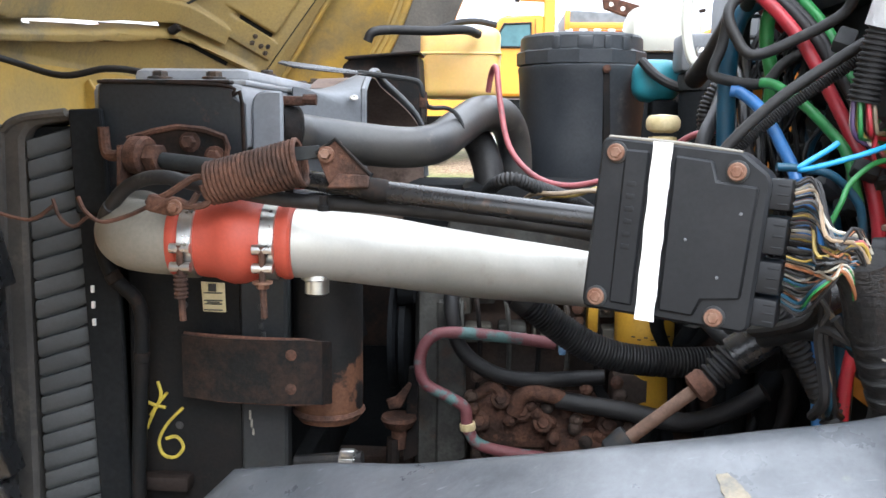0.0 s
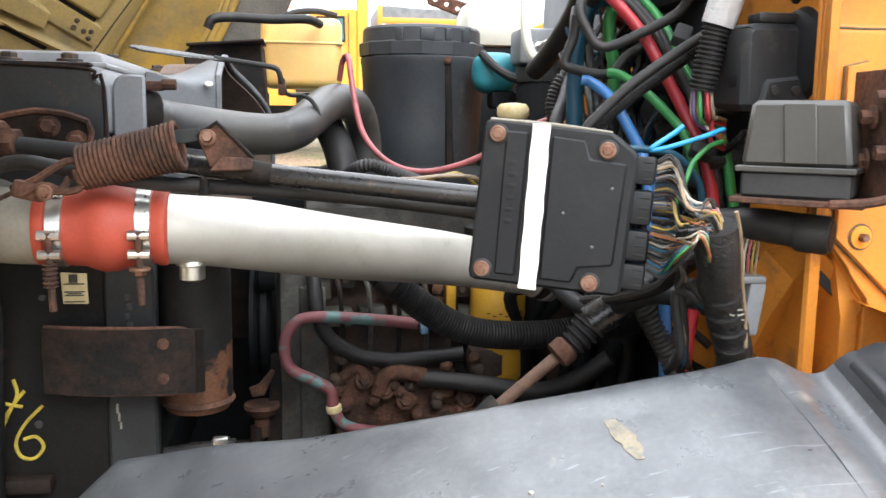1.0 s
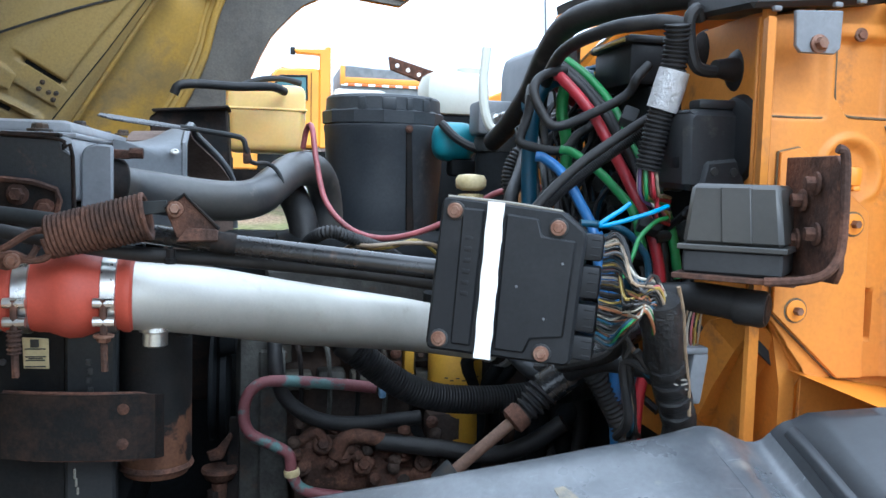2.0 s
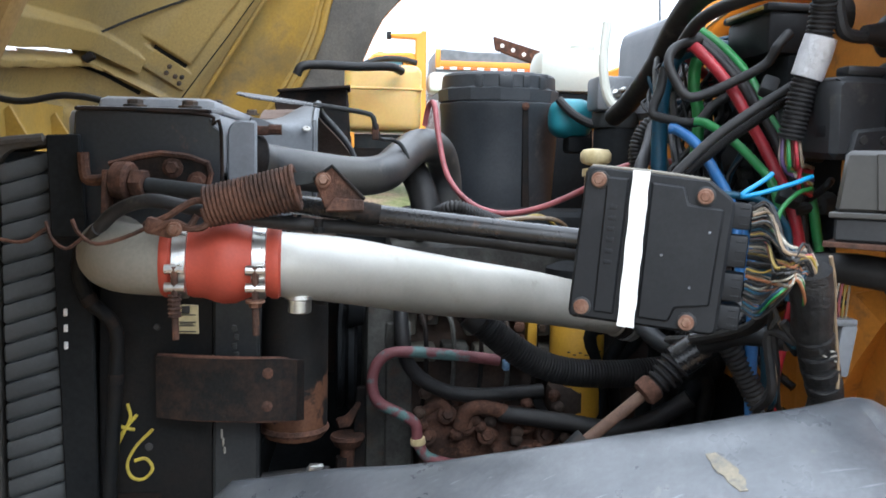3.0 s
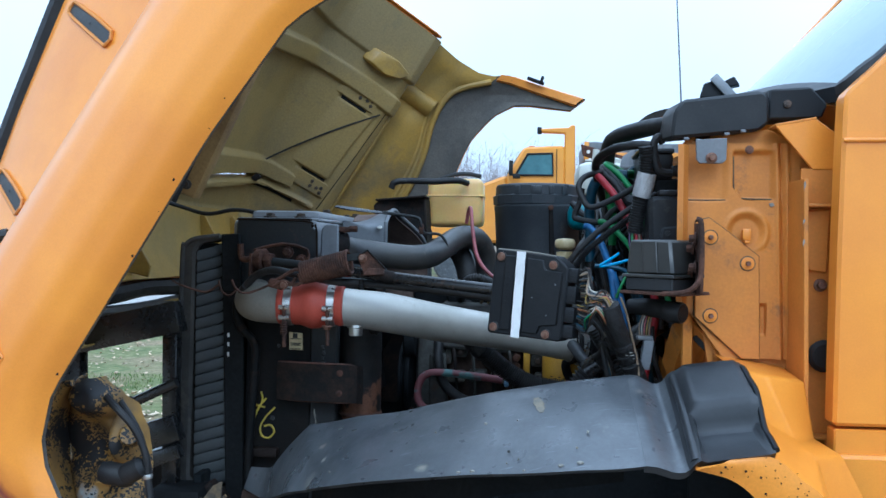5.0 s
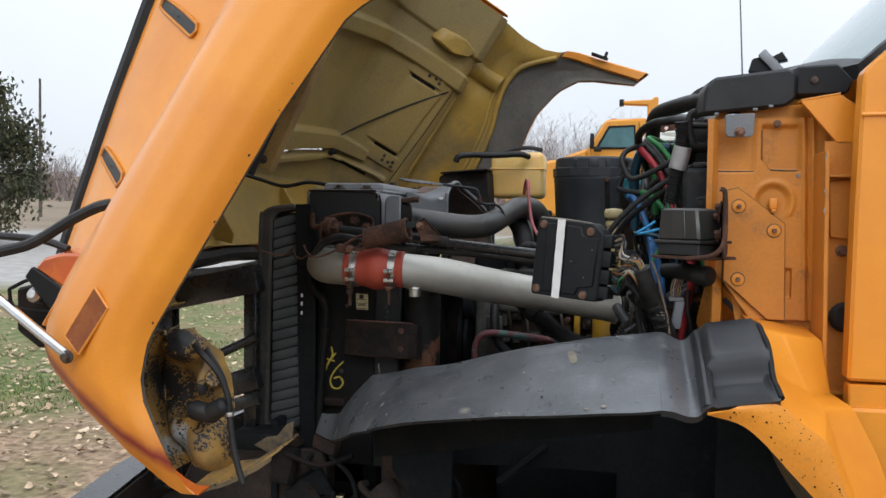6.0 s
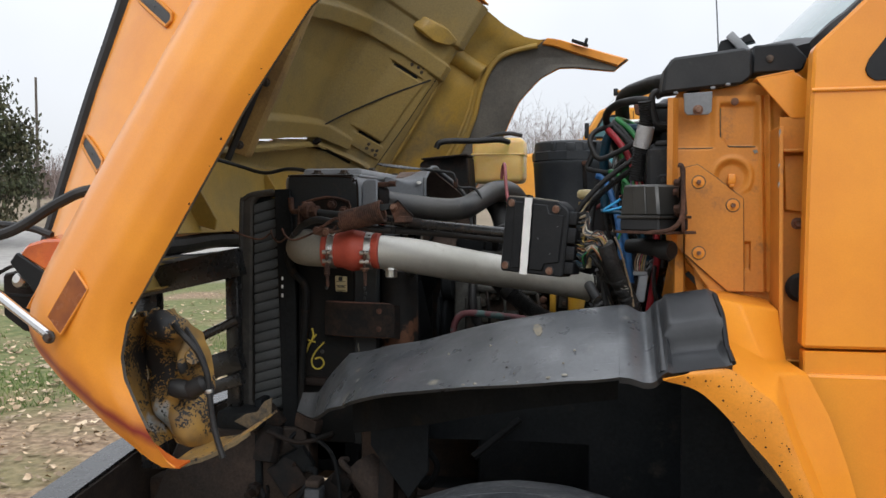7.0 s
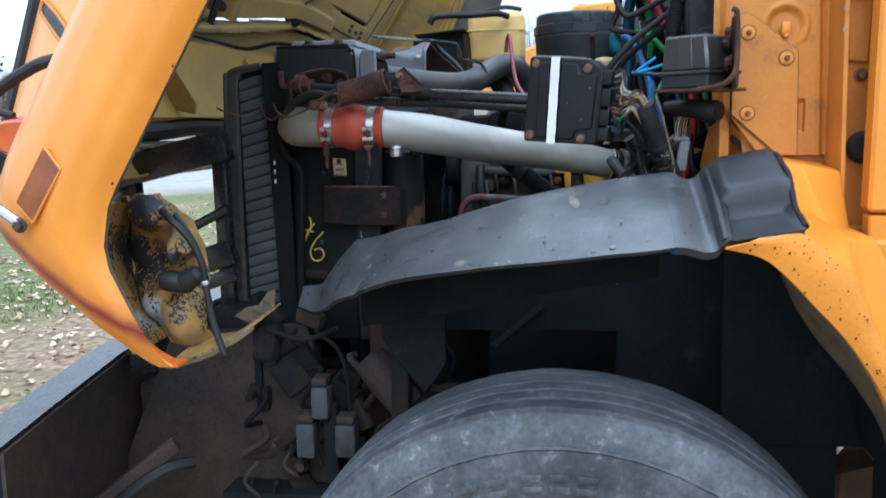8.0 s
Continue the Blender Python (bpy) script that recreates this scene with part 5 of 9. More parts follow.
part("steering_box", join(box((-0.10, 1.18, 0.95), (0.16, 0.12, 0.17), 0.03), lathe([(0.035, 0), (0.04, 0.02), (0.035, 0.05), (0.02, 0.06)], (-0.06, 1.12, 0.95), (0, -1, 0), 10)), M["grime"], axle)
part("drag_link", tube([(-0.08, 1.02, 0.74), (0.15, 0.98, 0.70), (0.40, 0.98, 0.66)], 0.018, 9, 4), M["grime"], axle)
part("pitman_arm", bar((-0.08, 1.05, 0.95), (-0.08, 1.02, 0.72), 0.04, 0.05), M["rust_dark"], axle)
rc = random.Random(12)
for k in range(72):
    x, z, y = rc.uniform(-0.50, 0.02), rc.uniform(0.46, 1.0), rc.uniform(1.10, 1.18)
    mk_ = M[rc.choice(["grime", "rust_dark", "frame_brown", "dark", "rust_dark", "rust_edge"])]
    turn = Euler((rc.uniform(-0.5, 0.5), rc.uniform(-0.7, 0.7), rc.uniform(-0.5, 0.5))).to_matrix()
    if k % 3 == 0:
        part("bracket", box((x, y, z), (rc.uniform(0.03, 0.10), 0.03, rc.uniform(0.03, 0.12)), 0.006, turn), mk_, axle)
    elif k % 3 == 1:
        r = rc.uniform(0.008, 0.02)
        part("fitting", lathe([(r, 0), (r * 1.1, 0.006), (r, 0.02), (r * 0.6, 0.024), (r * 0.6, 0.05)], (x, y, z), (rc.uniform(-0.6, 0.6), -1, rc.uniform(-0.4, 0.4)), 8), mk_, axle)
    else:
        part("pipe", tube([(x, y, z), (x + rc.uniform(-0.04, 0.04), y - 0.02, z - rc.uniform(0, 0.05)), (x + rc.uniform(-0.06, 0.06), y - 0.01, z - rc.uniform(0.04, 0.1)), (x + rc.uniform(-0.08, 0.08), y + 0.04, z - rc.uniform(0.08, 0.15))], rc.uniform(0.004, 0.009), 8, 5), mk_, axle)
build_wheel(axle, 0.555, 1)
build_wheel(axle, YF - 0.555, -1)
part("brake_line", tube([(-0.30, 1.10, 0.98), (-0.24, 1.10, 0.92), (-0.22, 1.09, 0.80), (-0.225, 1.09, 0.62)], 0.0055, 8, 5), M["dark"], axle)
part("link_rod", tube([(0.13, 1.06, 0.955), (0.24, 1.09, 1.045)], 0.010, 8, 3), M["dark"], axle)
part("brake_line", tube([(-0.42, 1.10, 0.98), (-0.33, 1.10, 0.955), (-0.24, 1.10, 0.985)], 0.0065, 8, 5), M["rust_dark"], axle)

# ---- black inner fender ----
well = thing("inner_fender", "black inner fender walls of the wheel well", "fender", (0.4, 1.0, 0.9))
def well_y(x):
    return 1.12 - 0.10 * ((x - 0.3) / 0.6) ** 2


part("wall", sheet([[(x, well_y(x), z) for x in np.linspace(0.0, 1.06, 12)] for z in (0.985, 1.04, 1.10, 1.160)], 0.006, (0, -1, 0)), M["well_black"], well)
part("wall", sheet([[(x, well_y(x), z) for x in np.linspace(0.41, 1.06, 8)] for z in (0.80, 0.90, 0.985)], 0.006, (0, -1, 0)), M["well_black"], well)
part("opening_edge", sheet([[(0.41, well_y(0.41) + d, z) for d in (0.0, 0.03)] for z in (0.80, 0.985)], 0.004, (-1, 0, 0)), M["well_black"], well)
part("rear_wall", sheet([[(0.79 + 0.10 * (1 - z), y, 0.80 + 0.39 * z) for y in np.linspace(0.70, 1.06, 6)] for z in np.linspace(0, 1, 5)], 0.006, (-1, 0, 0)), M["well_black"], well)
# Added black panel, hides the lighter parts behind the well.
part("rear_filler", box((0.86, 0.945, 0.995), (0.50, 0.012, 0.41), 0.003), M["well_black"], well)
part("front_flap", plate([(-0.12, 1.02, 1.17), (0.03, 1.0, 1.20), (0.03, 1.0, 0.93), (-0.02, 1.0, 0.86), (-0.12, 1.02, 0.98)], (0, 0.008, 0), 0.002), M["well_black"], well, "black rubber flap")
for x, z in ((0.40, 1.12), ):
    part("clip", box((x, 1.0, z), (0.004, 0.006, 0.012), 0.001), M["steel"], well)

# Added black panels that close the bright gaps behind the wheel.
part("rear_gap_filler", box((0.770, 0.955, 0.66), (0.146, 0.01, 0.30), 0.003), M["well_black"], well)
part("step_gap_filler", box((1.03, 0.955, 0.66), (0.226, 0.01, 0.30), 0.003), M["well_black"], well)
# Unseen panels added to close the bay against light from outside.
part("far_blocker", box((0.25, 2.40, 0.95), (1.2, 0.02, 0.95), 0.004), M["well_black"], well)
part("belly_blocker", box((0.1, YC, 0.56), (1.3, 1.3, 0.02), 0.004), M["well_black"], well)
part("front_blocker", box((-0.47, YC, 0.90), (0.02, 1.15, 0.30), 0.004), M["well_black"], well)

# ---- black plastic liner on the near fender ----
liner = thing("fender_liner", "scuffed black plastic fender liner over the wheel arch", "fender liner", (0.25, 0.75, 1.2))
CREST = [(-0.164, 1.00, 1.207), (-0.10, 0.98, 1.222), (-0.05, 0.95, 1.238), (0.0, 0.925, 1.250), (0.05, 0.895, 1.264), (0.10, 0.865, 1.281), (0.15, 0.838, 1.298), (0.20, 0.815, 1.313),
         (0.25, 0.803, 1.325), (0.30, 0.793, 1.336), (0.40, 0.785, 1.353), (0.470, 0.80, 1.360)]
RIM = [(-0.127, 0.815, 1.125), (-0.10, 0.77, 1.141), (-0.05, 0.70, 1.166), (0.0, 0.65, 1.187), (0.05, 0.63, 1.199), (0.10, 0.62, 1.207), (0.15, 0.61, 1.214), (0.20, 0.60, 1.222),
       (0.27, 0.58, 1.233), (0.34, 0.56, 1.244), (0.42, 0.547, 1.254), (0.470, 0.543, 1.260)]
crest, rim = spline(CREST, 4), spline(RIM, 4)
ROLL = [(0, -0.003), (0.03, 0.000), (0.07, 0.001), (0.12, 0.001), (0.2, 0.001), (0.35, 0.005), (0.55, 0.008), (0.8, 0.005), (1.0, 0.0)]
FOLD = [((-0.335, 1.14, 1.07), (-0.345, 1.13, 1.032)), ((-0.285, 1.09, 1.082), (-0.285, 1.06, 1.035)), ((-0.262, 1.06, 1.095), (-0.235, 0.98, 1.06)), ((-0.215, 1.02, 1.151), (-0.17, 0.86, 1.106))]


def with_fold(row, k):
    """A row of the liner carried on round the drooping fold at its front."""
    return spline([Vector(a).lerp(Vector(b), k) for a, b in FOLD] + [row[0]], 3)[:-1] + row


def liner_row(k):
    return [a.lerp(b, k) + Vector((0, 0, lerp_at(ROLL, k) + 0.0025 * noise.noise(Vector((a.x * 9, k * 5, 1))))) for a, b in zip(crest, rim)]


part("skirt", sheet([[p + Vector((0, 0.03, -0.20)) for p in crest], [p + Vector((0, 0.014, -0.030)) for p in crest]], 0.004, (0, -1, 0)), M["dark"], liner, "black inner skirt")
ROWS_AT = (0, 0.02, 0.04, 0.07, 0.1, 0.14, 0.2, 0.35, 0.5, 0.65, 0.8, 0.92, 1.0)
rows = [with_fold(liner_row(k), k) for k in ROWS_AT]
rows = [[p + Vector((0, 0.010, -0.010)) for p in rows[0]]] + rows + [[p + Vector((0, 0.010, -0.005)) for p in rows[-1]]]
part("main_panel", sheet(rows, 0.004, (0, -0.3, 1)), M["mat"], liner, "", 50)
# stepped pad at the rear of the liner: a gully, then a raised block with a shelf across it
PAD = [0.470, 0.478, 0.486, 0.494, 0.502, 0.512, 0.522, 0.530, 0.536, 0.541, 0.546, 0.552, 0.560, 0.568, 0.576, 0.584, 0.592, 0.604, 0.616, 0.626, 0.634, 0.640, 0.646, 0.650, 0.655, 0.660]
GULLY = [(0.470, 0.0), (0.486, -0.001), (0.497, -0.005), (0.509, -0.011), (0.520, -0.013), (0.530, -0.009), (0.540, 0.003), (0.548, 0.009), (0.558, 0.011), (0.66, 0.011)]
SHELF = [(0, 0.002), (0.03, 0.013), (0.07, 0.018), (0.30, 0.020), (0.52, 0.023), (0.565, 0.022), (0.590, 0.014), (0.605, -0.010), (0.625, -0.018), (0.66, -0.020), (0.80, -0.016), (1.0, -0.006)]
RIM_UP = [(0, 0.0), (0.15, 0.006), (0.5, 0.012), (0.8, 0.008), (1.0, 0.0)]


def pad_at(x, k, lift=0.0):
    """A place on the pad: along the truck, and from its back (k = 0) to its lip (k = 1)."""
    xx = x - 0.018 * (1 - k) * step(x, 0.56, 0.66)
    back = Vector((xx, 0.765 - (xx - 0.536) * 0.62, 1.360 + (xx - 0.536) * 0.21))
    lip = Vector((xx, 0.541 - (xx - 0.5) * 0.07, 1.260 + max(0.0, xx - 0.535) * 0.19))
    meet = 1 - step(x, 0.472, 0.525)
    back += Vector((0, -0.006 * meet, 0.014 * meet))
    p = back.lerp(lip, k)
    field = step(x, 0.552, 0.561) * (1 - 0.35 * step(x, 0.650, 0.658))
    form = lerp_at(SHELF, k) * field + lerp_at(RIM_UP, k) * (1 - field) * step(x, 0.52, 0.56)
    form += lerp_at(ROLL, k) * (1 - step(x, 0.47, 0.53))
    wear = 0.0008 * noise.noise(Vector((x * 14, k * 7, 2))) * step(x, 0.54, 0.56)
    return p + Vector((0, 0, lerp_at(GULLY, x) * (1 - 0.35 * k * (x < 0.54)) + form + wear + lift))
KS = [0, 0.02, 0.06, 0.12, 0.18, 0.24, 0.30, 0.36, 0.42, 0.48, 0.53, 0.55, 0.565, 0.58, 0.59, 0.60, 0.61, 0.62, 0.63, 0.64, 0.65, 0.66, 0.68, 0.72, 0.78, 0.84, 0.90, 0.94, 0.97, 1.0]


def pad_skin(xs):
    return [[pad_at(x, 0) + Vector((0, 0.02, -0.08)) for x in xs]] + [[pad_at(x, k) for x in xs] for k in KS] + [[pad_at(x, 1.0) + Vector((0, 0.012, -0.010)) for x in xs]]


part("gully", sheet(pad_skin([x for x in PAD if x <= 0.5361]), 0.004, (0, -0.3, 1)), M["mat"], liner, "scuffed gully beside the pad", 50)
part("rear_pad", sheet(pad_skin([x for x in PAD if x >= 0.5359]), 0.004, (0, -0.3, 1)), M["mat_dark"], liner, "stepped black plastic pad", 50)
part("pad_ridge", tube([pad_at(0.547, k, -0.004) for k in np.linspace(0.03, 0.99, 12)], 0.0095, 12, 3), M["mat_dark"], liner, "rounded ridge of the pad", 60)
part("pad_scrape", sheet([[pad_at(0.581 + 0.002 * q + 0.0015 * math.sin(19 * k), k, 0.0008) for q in (0, 1)] for k in np.linspace(0.68, 0.985, 12)], 0.0008, (0, -0.3, 1)), M["fleck"], liner, "pale scraped edge")
part("gully_dust", sheet([[pad_at(0.500 + 0.026 * q + 0.004 * noise.noise(Vector((k * 30, q * 4, 5))), k, 0.0012) for q in np.linspace(0, 1, 6)] for k in np.linspace(0.03, 0.26, 8)], 0.0006, (0, -0.3, 1)), M["smear"], liner, "dried dust in the gully")
part("rear_bead", tube([pad_at(0.661, k, 0.002) for k in (0.0, 0.15, 0.3, 0.5, 0.7, 0.85, 1.0)], 0.0052, 8, 4), M["plastic"], liner, "rolled black edge")


def fleck(p, r, rnd):
    """A small crust of dried paint or mud, uneven in outline."""
    bm = lathe([(r, -0.0015), (r * 0.9, 0.0008), (r * 0.45, 0.0016), (r * 0.1, 0.0018)], p, (0, -0.35, 1), 8)
    long = rnd.uniform(1.0, 1.9)
    for v in bm.verts:
        d = v.co - p
        v.co = p + Vector((d.x * long, d.y, d.z)) + Vector((rnd.uniform(-1, 1), rnd.uniform(-1, 1), 0)) * r * 0.22
    return bm


def on_liner(i, k, lift=0.0):
    row = liner_row(k)
    a = int(i)
    return row[a].lerp(row[a + 1], i - a) + Vector((0, 0, lift))


def smear(i0, i1, k0, k1, seed):
    """A thin dried smear with a ragged outline, lying on the liner."""
    rows = []
    for f in np.linspace(0, 1, 14):
        wide = math.sin(math.pi * (0.12 + 0.80 * f)) ** 0.6
        mid, half = (i0 + i1) / 2 + 0.12 * noise.noise(Vector((f * 3, seed, 0))), (i1 - i0) / 2 * wide
        lo = mid - half * (1 + 0.5 * noise.noise(Vector((f * 7, seed, 1))))
        hi = mid + half * (1 + 0.5 * noise.noise(Vector((f * 7, seed, 2))))
        rows.append([on_liner(lo + (hi - lo) * g, k0 + (k1 - k0) * f, 0.0044) for g in np.linspace(0, 1, 5)])
    return sheet(rows, 0.0008, (0, -0.3, 1))


part("smear", smear(35.45, 36.35, 0.19, 0.42, 3.0), M["smear"], liner, "dried tan smear", 60)
rf = random.Random(41)
for x, y, z, r in ((0.220, 0.688, 1.287, 0.0022), (0.131, 0.713, 1.263, 0.0014), (0.388, 0.616, 1.294, 0.002), (0.369, 0.585, 1.274, 0.0014), (0.258, 0.594, 1.243, 0.0014), (0.277, 0.594, 1.250, 0.0012),
                   (0.2025, 0.598, 1.227, 0.0035), (0.343, 0.561, 1.251, 0.003), (0.373, 0.557, 1.258, 0.003), (0.286, 0.572, 1.2375, 0.002), (0.274, 0.672, 1.2975, 0.0010), (0.180, 0.602, 1.223, 0.0025), (-0.066, 0.749, 1.176, 0.0022)):
    part("fleck", fleck(Vector((x, y, z)), r, rf), M["fleck"], liner)
part("fleck", fleck(Vector((0.261, 0.614, 1.2575)), 0.0022, rf), M["ink"], liner, "dark bit of grit")
for k in range(26):
    i = rf.randrange(8, len(crest) - 2)
    f = 1 - 0.35 * rf.random() ** 2.5
    part("fleck", fleck(liner_row(f)[i] + Vector((0, 0, 0.001)), rf.uniform(0.0006, 0.0016), rf), M["fleck"], liner)

# ---- cab front corner and near fender ----
fend = thing("rear_fender", "orange fender behind the wheel arch, chipped along its lip", "fender", (0.75, 0.7, 1.0))
A0 = [(0.545, 1.262), (0.598, 1.249), (0.635, 1.222), (0.682, 1.172), (0.729, 1.121), (0.766, 1.068), (0.79, 1.025), (0.825, 0.94), (0.86, 0.82), (0.885, 0.70)]
A1 = [(0.600, 1.276), (0.655, 1.282), (0.696, 1.251), (0.733, 1.221), (0.757, 1.160), (0.786, 1.089), (0.818, 1.01), (0.85, 0.92), (0.885, 0.80), (0.905, 0.70)]
LIP = [(0.57, 1.255), (0.62, 1.240), (0.655, 1.215), (0.675, 1.175), (0.693, 1.136), (0.732, 1.076), (0.785, 1.012), (0.84, 0.926), (0.87, 0.83), (0.89, 0.70)]


def arch_row(pts, y):
    return spline([(x, y, z) for x, z in pts], 5)


def bowed(a, b, n, amount):
    """Rows from line a to line b, bowed outwards a little between them."""
    return [[p + Vector((0, -amount * math.sin(math.pi * k), 0)) for p in loft3(a, b, k)] for k in np.linspace(0, 1, n)]


def facets(corners, faces, round_off):
    """A skin of flat facets that share their corners, every crease rounded off."""
    bm = bmesh.new()
    vs = [bm.verts.new(Vector(c)) for c in corners]
    for f in faces:
        bm.faces.new([vs[i] for i in f])
    bmesh.ops.recalc_face_normals(bm, faces=bm.faces)
    inner = [e for e in bm.edges if len(e.link_faces) == 2]
    bmesh.ops.bevel(bm, geom=inner, offset=round_off, segments=3, profile=0.5, affect="EDGES", clamp_overlap=True)
    return bm


part("arch_band", sheet([arch_row(A0, 0.56)] + bowed(arch_row(A0, 0.535), arch_row(A1, 0.531), 7, 0.005), 0.004, (0, -1, 0)), M["orange_chip"], fend, "orange arch band with stone chips", 40)
SKIN = [(0.645, 0.745, 1.388), (0.700, 0.735, 1.377), (0.779, 0.781, 1.361), (0.789, 0.770, 1.266), (0.735, 0.682, 1.275), (0.655, 0.620, 1.325),
        (0.655, 0.533, 1.281), (0.696, 0.533, 1.250), (0.733, 0.532, 1.220), (0.757, 0.648, 1.257), (0.818, 0.708, 1.249),
        (0.757, 0.532, 1.159), (0.786, 0.640, 1.160), (0.862, 0.712, 1.165), (0.786, 0.532, 1.088), (0.822, 0.640, 1.076), (0.895, 0.712, 1.074),
        (0.850, 0.532, 0.92), (0.880, 0.640, 0.91), (0.945, 0.715, 0.90), (0.905, 0.532, 0.70), (0.935, 0.640, 0.70), (0.990, 0.715, 0.70),
        (0.650, 0.960, 1.392), (0.705, 0.960, 1.384), (0.784, 0.960, 1.370), (0.794, 0.960, 1.268)]
part("fender_skin", facets(SKIN, [(0, 1, 4, 5), (1, 2, 3, 4), (5, 4, 7, 6), (4, 9, 8, 7), (4, 3, 10, 9), (8, 9, 12, 11), (9, 10, 13, 12), (11, 12, 15, 14), (12, 13, 16, 15),
                                (14, 15, 18, 17), (15, 16, 19, 18), (17, 18, 21, 20), (18, 19, 22, 21), (23, 24, 1, 0), (24, 25, 2, 1), (2, 25, 26, 3)], 0.007), M["orange"], fend, "", 60)
part("inner_lip", sheet([arch_row(A0, 0.562), arch_row(LIP, 0.70)], 0.004, (-1, 0, -1)), M["lip_grime_and_shade"], fend, "muddy yellow-grey inner lip", 50)
rq = random.Random(5)
for k in range(90):
    a = rq.uniform(0.04, 0.72)
    row0, row1 = arch_row(A0, 0.535), arch_row(A1, 0.531)
    i = int(a * (len(row0) - 1))
    g = rq.random() ** 1.3
    c = row0[i].lerp(row1[i], g) + Vector((rq.uniform(-0.008, 0.008), -0.0052 * math.sin(math.pi * g) - 0.0056, rq.uniform(-0.004, 0.004)))
    r = rq.choice((0.0007, 0.0009, 0.0011, 0.0013, 0.0020))
    part("stone_chip", lathe([(r, 0), (r * 0.8, 0.0006)], c, (0, -1, 0), 6), M["rust_dark"], fend)
cab = thing("truck_cab", "orange truck cab with a dusty cowl side and black cowl tray", "cab", (1.4, YC, 0.9))
part("cowl_side", plate([(0.662, 0.915, 1.20), (0.664, 0.915, 1.383), (0.613, 0.915, 1.458), (0.598, 0.915, 1.468), (0.585, 0.915, 1.49), (0.585, 0.915, 1.80), (0.745, 0.915, 1.826), (0.80, 0.915, 1.80), (0.86, 0.915, 1.74), (0.86, 0.915, 1.20)], (0, 0.006, 0), 0.001), M["orange_dull"], cab, "dusty orange cowl side")
part("cowl_edge", sheet([[(0.590, 0.902, z), (0.576, 0.888, z), (0.571, 0.872, z), (0.578, 0.874, z), (0.590, 0.892, z)] for z in (1.47, 1.6, 1.792)], 0.002, (0, -1, 0)), M["orange_dull"], cab)


def cowl_y(x, z):
    """How deep the pressed cowl panel lies at (x, z)."""
    lean = 0.012 * (1.80 - z) / 0.42
    d = 0.0095 * step(x, 0.676, 0.680) * (1 - step(x, 0.744, 0.757)) * step(z - 0.022 * (1 - step(x, 0.678, 0.70)), 1.688, 1.692) * (1 - step(z, 1.775, 1.785))
    d += 0.0060 * (1 - step(x, 0.655, 0.672)) * step(z, 1.686, 1.690)
    r = math.hypot(x - 0.703, (z - 1.628) * (0.85 if z < 1.628 else 1.0))
    d += 0.0065 * (1 - step(r, 0.024, 0.033)) - 0.0040 * step(r, 0.031, 0.037) * (1 - step(r, 0.040, 0.046)) * step(z, 1.590, 1.605)
    d += 0.010 * step(x, 0.7305, 0.733) * (1 - step(x, 0.742, 0.7445)) * step(z, 1.426, 1.431) * (1 - step(z, 1.486, 1.492))
    for x0, h, w in ((0.7575, -0.005, 0.0045), (0.7665, 0.005, 0.004), (0.775, -0.006, 0.005)):
        d += h * math.exp(-(((x - lean - x0) / w) ** 2))
    return 0.902 + d + 0.0012 * noise.noise(Vector((x * 14, z * 14, 3)))


PRESS_Z = np.linspace(1.385, 1.797, 140)
bm = sheet([[(x, cowl_y(x, z), z) for x in np.linspace(0.588, 0.802, 90)] for z in PRESS_Z], 0.0, (0, -1, 0))
bmesh.ops.delete(bm, geom=[f for f in bm.faces if f.calc_center_median().z < 1.49 - 1.36 * (f.calc_center_median().x - 0.587)], context="FACES")
part("cowl_pressing", bm, M["orange_dull"], cab, "pressed orange cowl panel", 60)
part("cowl_patch", plate([(0.608, 0.893, 1.647), (0.633, 0.893, 1.653), (0.667, 0.893, 1.628), (0.726, 0.893, 1.581), (0.730, 0.893, 1.385), (0.697, 0.893, 1.385), (0.608, 0.893, 1.464)], (0, 0.006, 0), 0.0012), M["orange_dull"], cab, "bolted orange side plate")
# Dark tubes paint the plate's edge shadow, with some dirt.
edge = [(0.608, 1.464), (0.608, 1.647), (0.633, 1.653), (0.667, 1.628), (0.726, 1.581), (0.730, 1.385), (0.697, 1.385), (0.608, 1.464)]
for (xa, za), (xb, zb) in zip(edge, edge[1:]):
    part("patch_shade_line", tube([(xa, 0.8995, za), (xb, 0.8995, zb)], 0.0019, 6, 1), M["lip_grime_and_shade"], cab, "line of shadow and grime round the side plate")
for x, z in ((0.635, 1.616), (0.705, 1.567), (0.637, 1.466)):
    part("bolt_stain", lathe([(0.0150, 0), (0.0148, 0.0008)], (x, 0.8932, z), (0, -1, 0), 18), M["lip_grime_and_shade"], cab)
    part("bolt_washer", lathe([(0.0125, 0), (0.0125, 0.0025), (0.008, 0.003)], (x, 0.8930, z), (0, -1, 0), 18), M["orange"], cab)
    part("cowl_bolt", hexbolt((x, 0.8905, z), (0, -1, 0), 0.0050, 0.009, False), M["bolt"], cab)
part("cowl_bolt", hexbolt((0.707, 0.903, 1.785), (0, -1, 0), 0.0055, 0.005), M["bolt"], cab)
part("clip", join(box((0.702, 0.895, 1.622), (0.016, 0.014, 0.022), 0.003), box((0.702, 0.890, 1.608), (0.010, 0.010, 0.006), 0.002)), M["orange"], cab)
# Dark tubes paint the shade along the steps of the pressing.
part("press_shade_line", tube([(0.678, 0.9045, 1.772), (0.679, 0.9045, 1.716), (0.684, 0.9045, 1.700), (0.697, 0.9045, 1.6915), (0.75, 0.9045, 1.690)], 0.0016, 6, 4), M["lip_grime_and_shade"], cab, "shade line along the pressed edge")
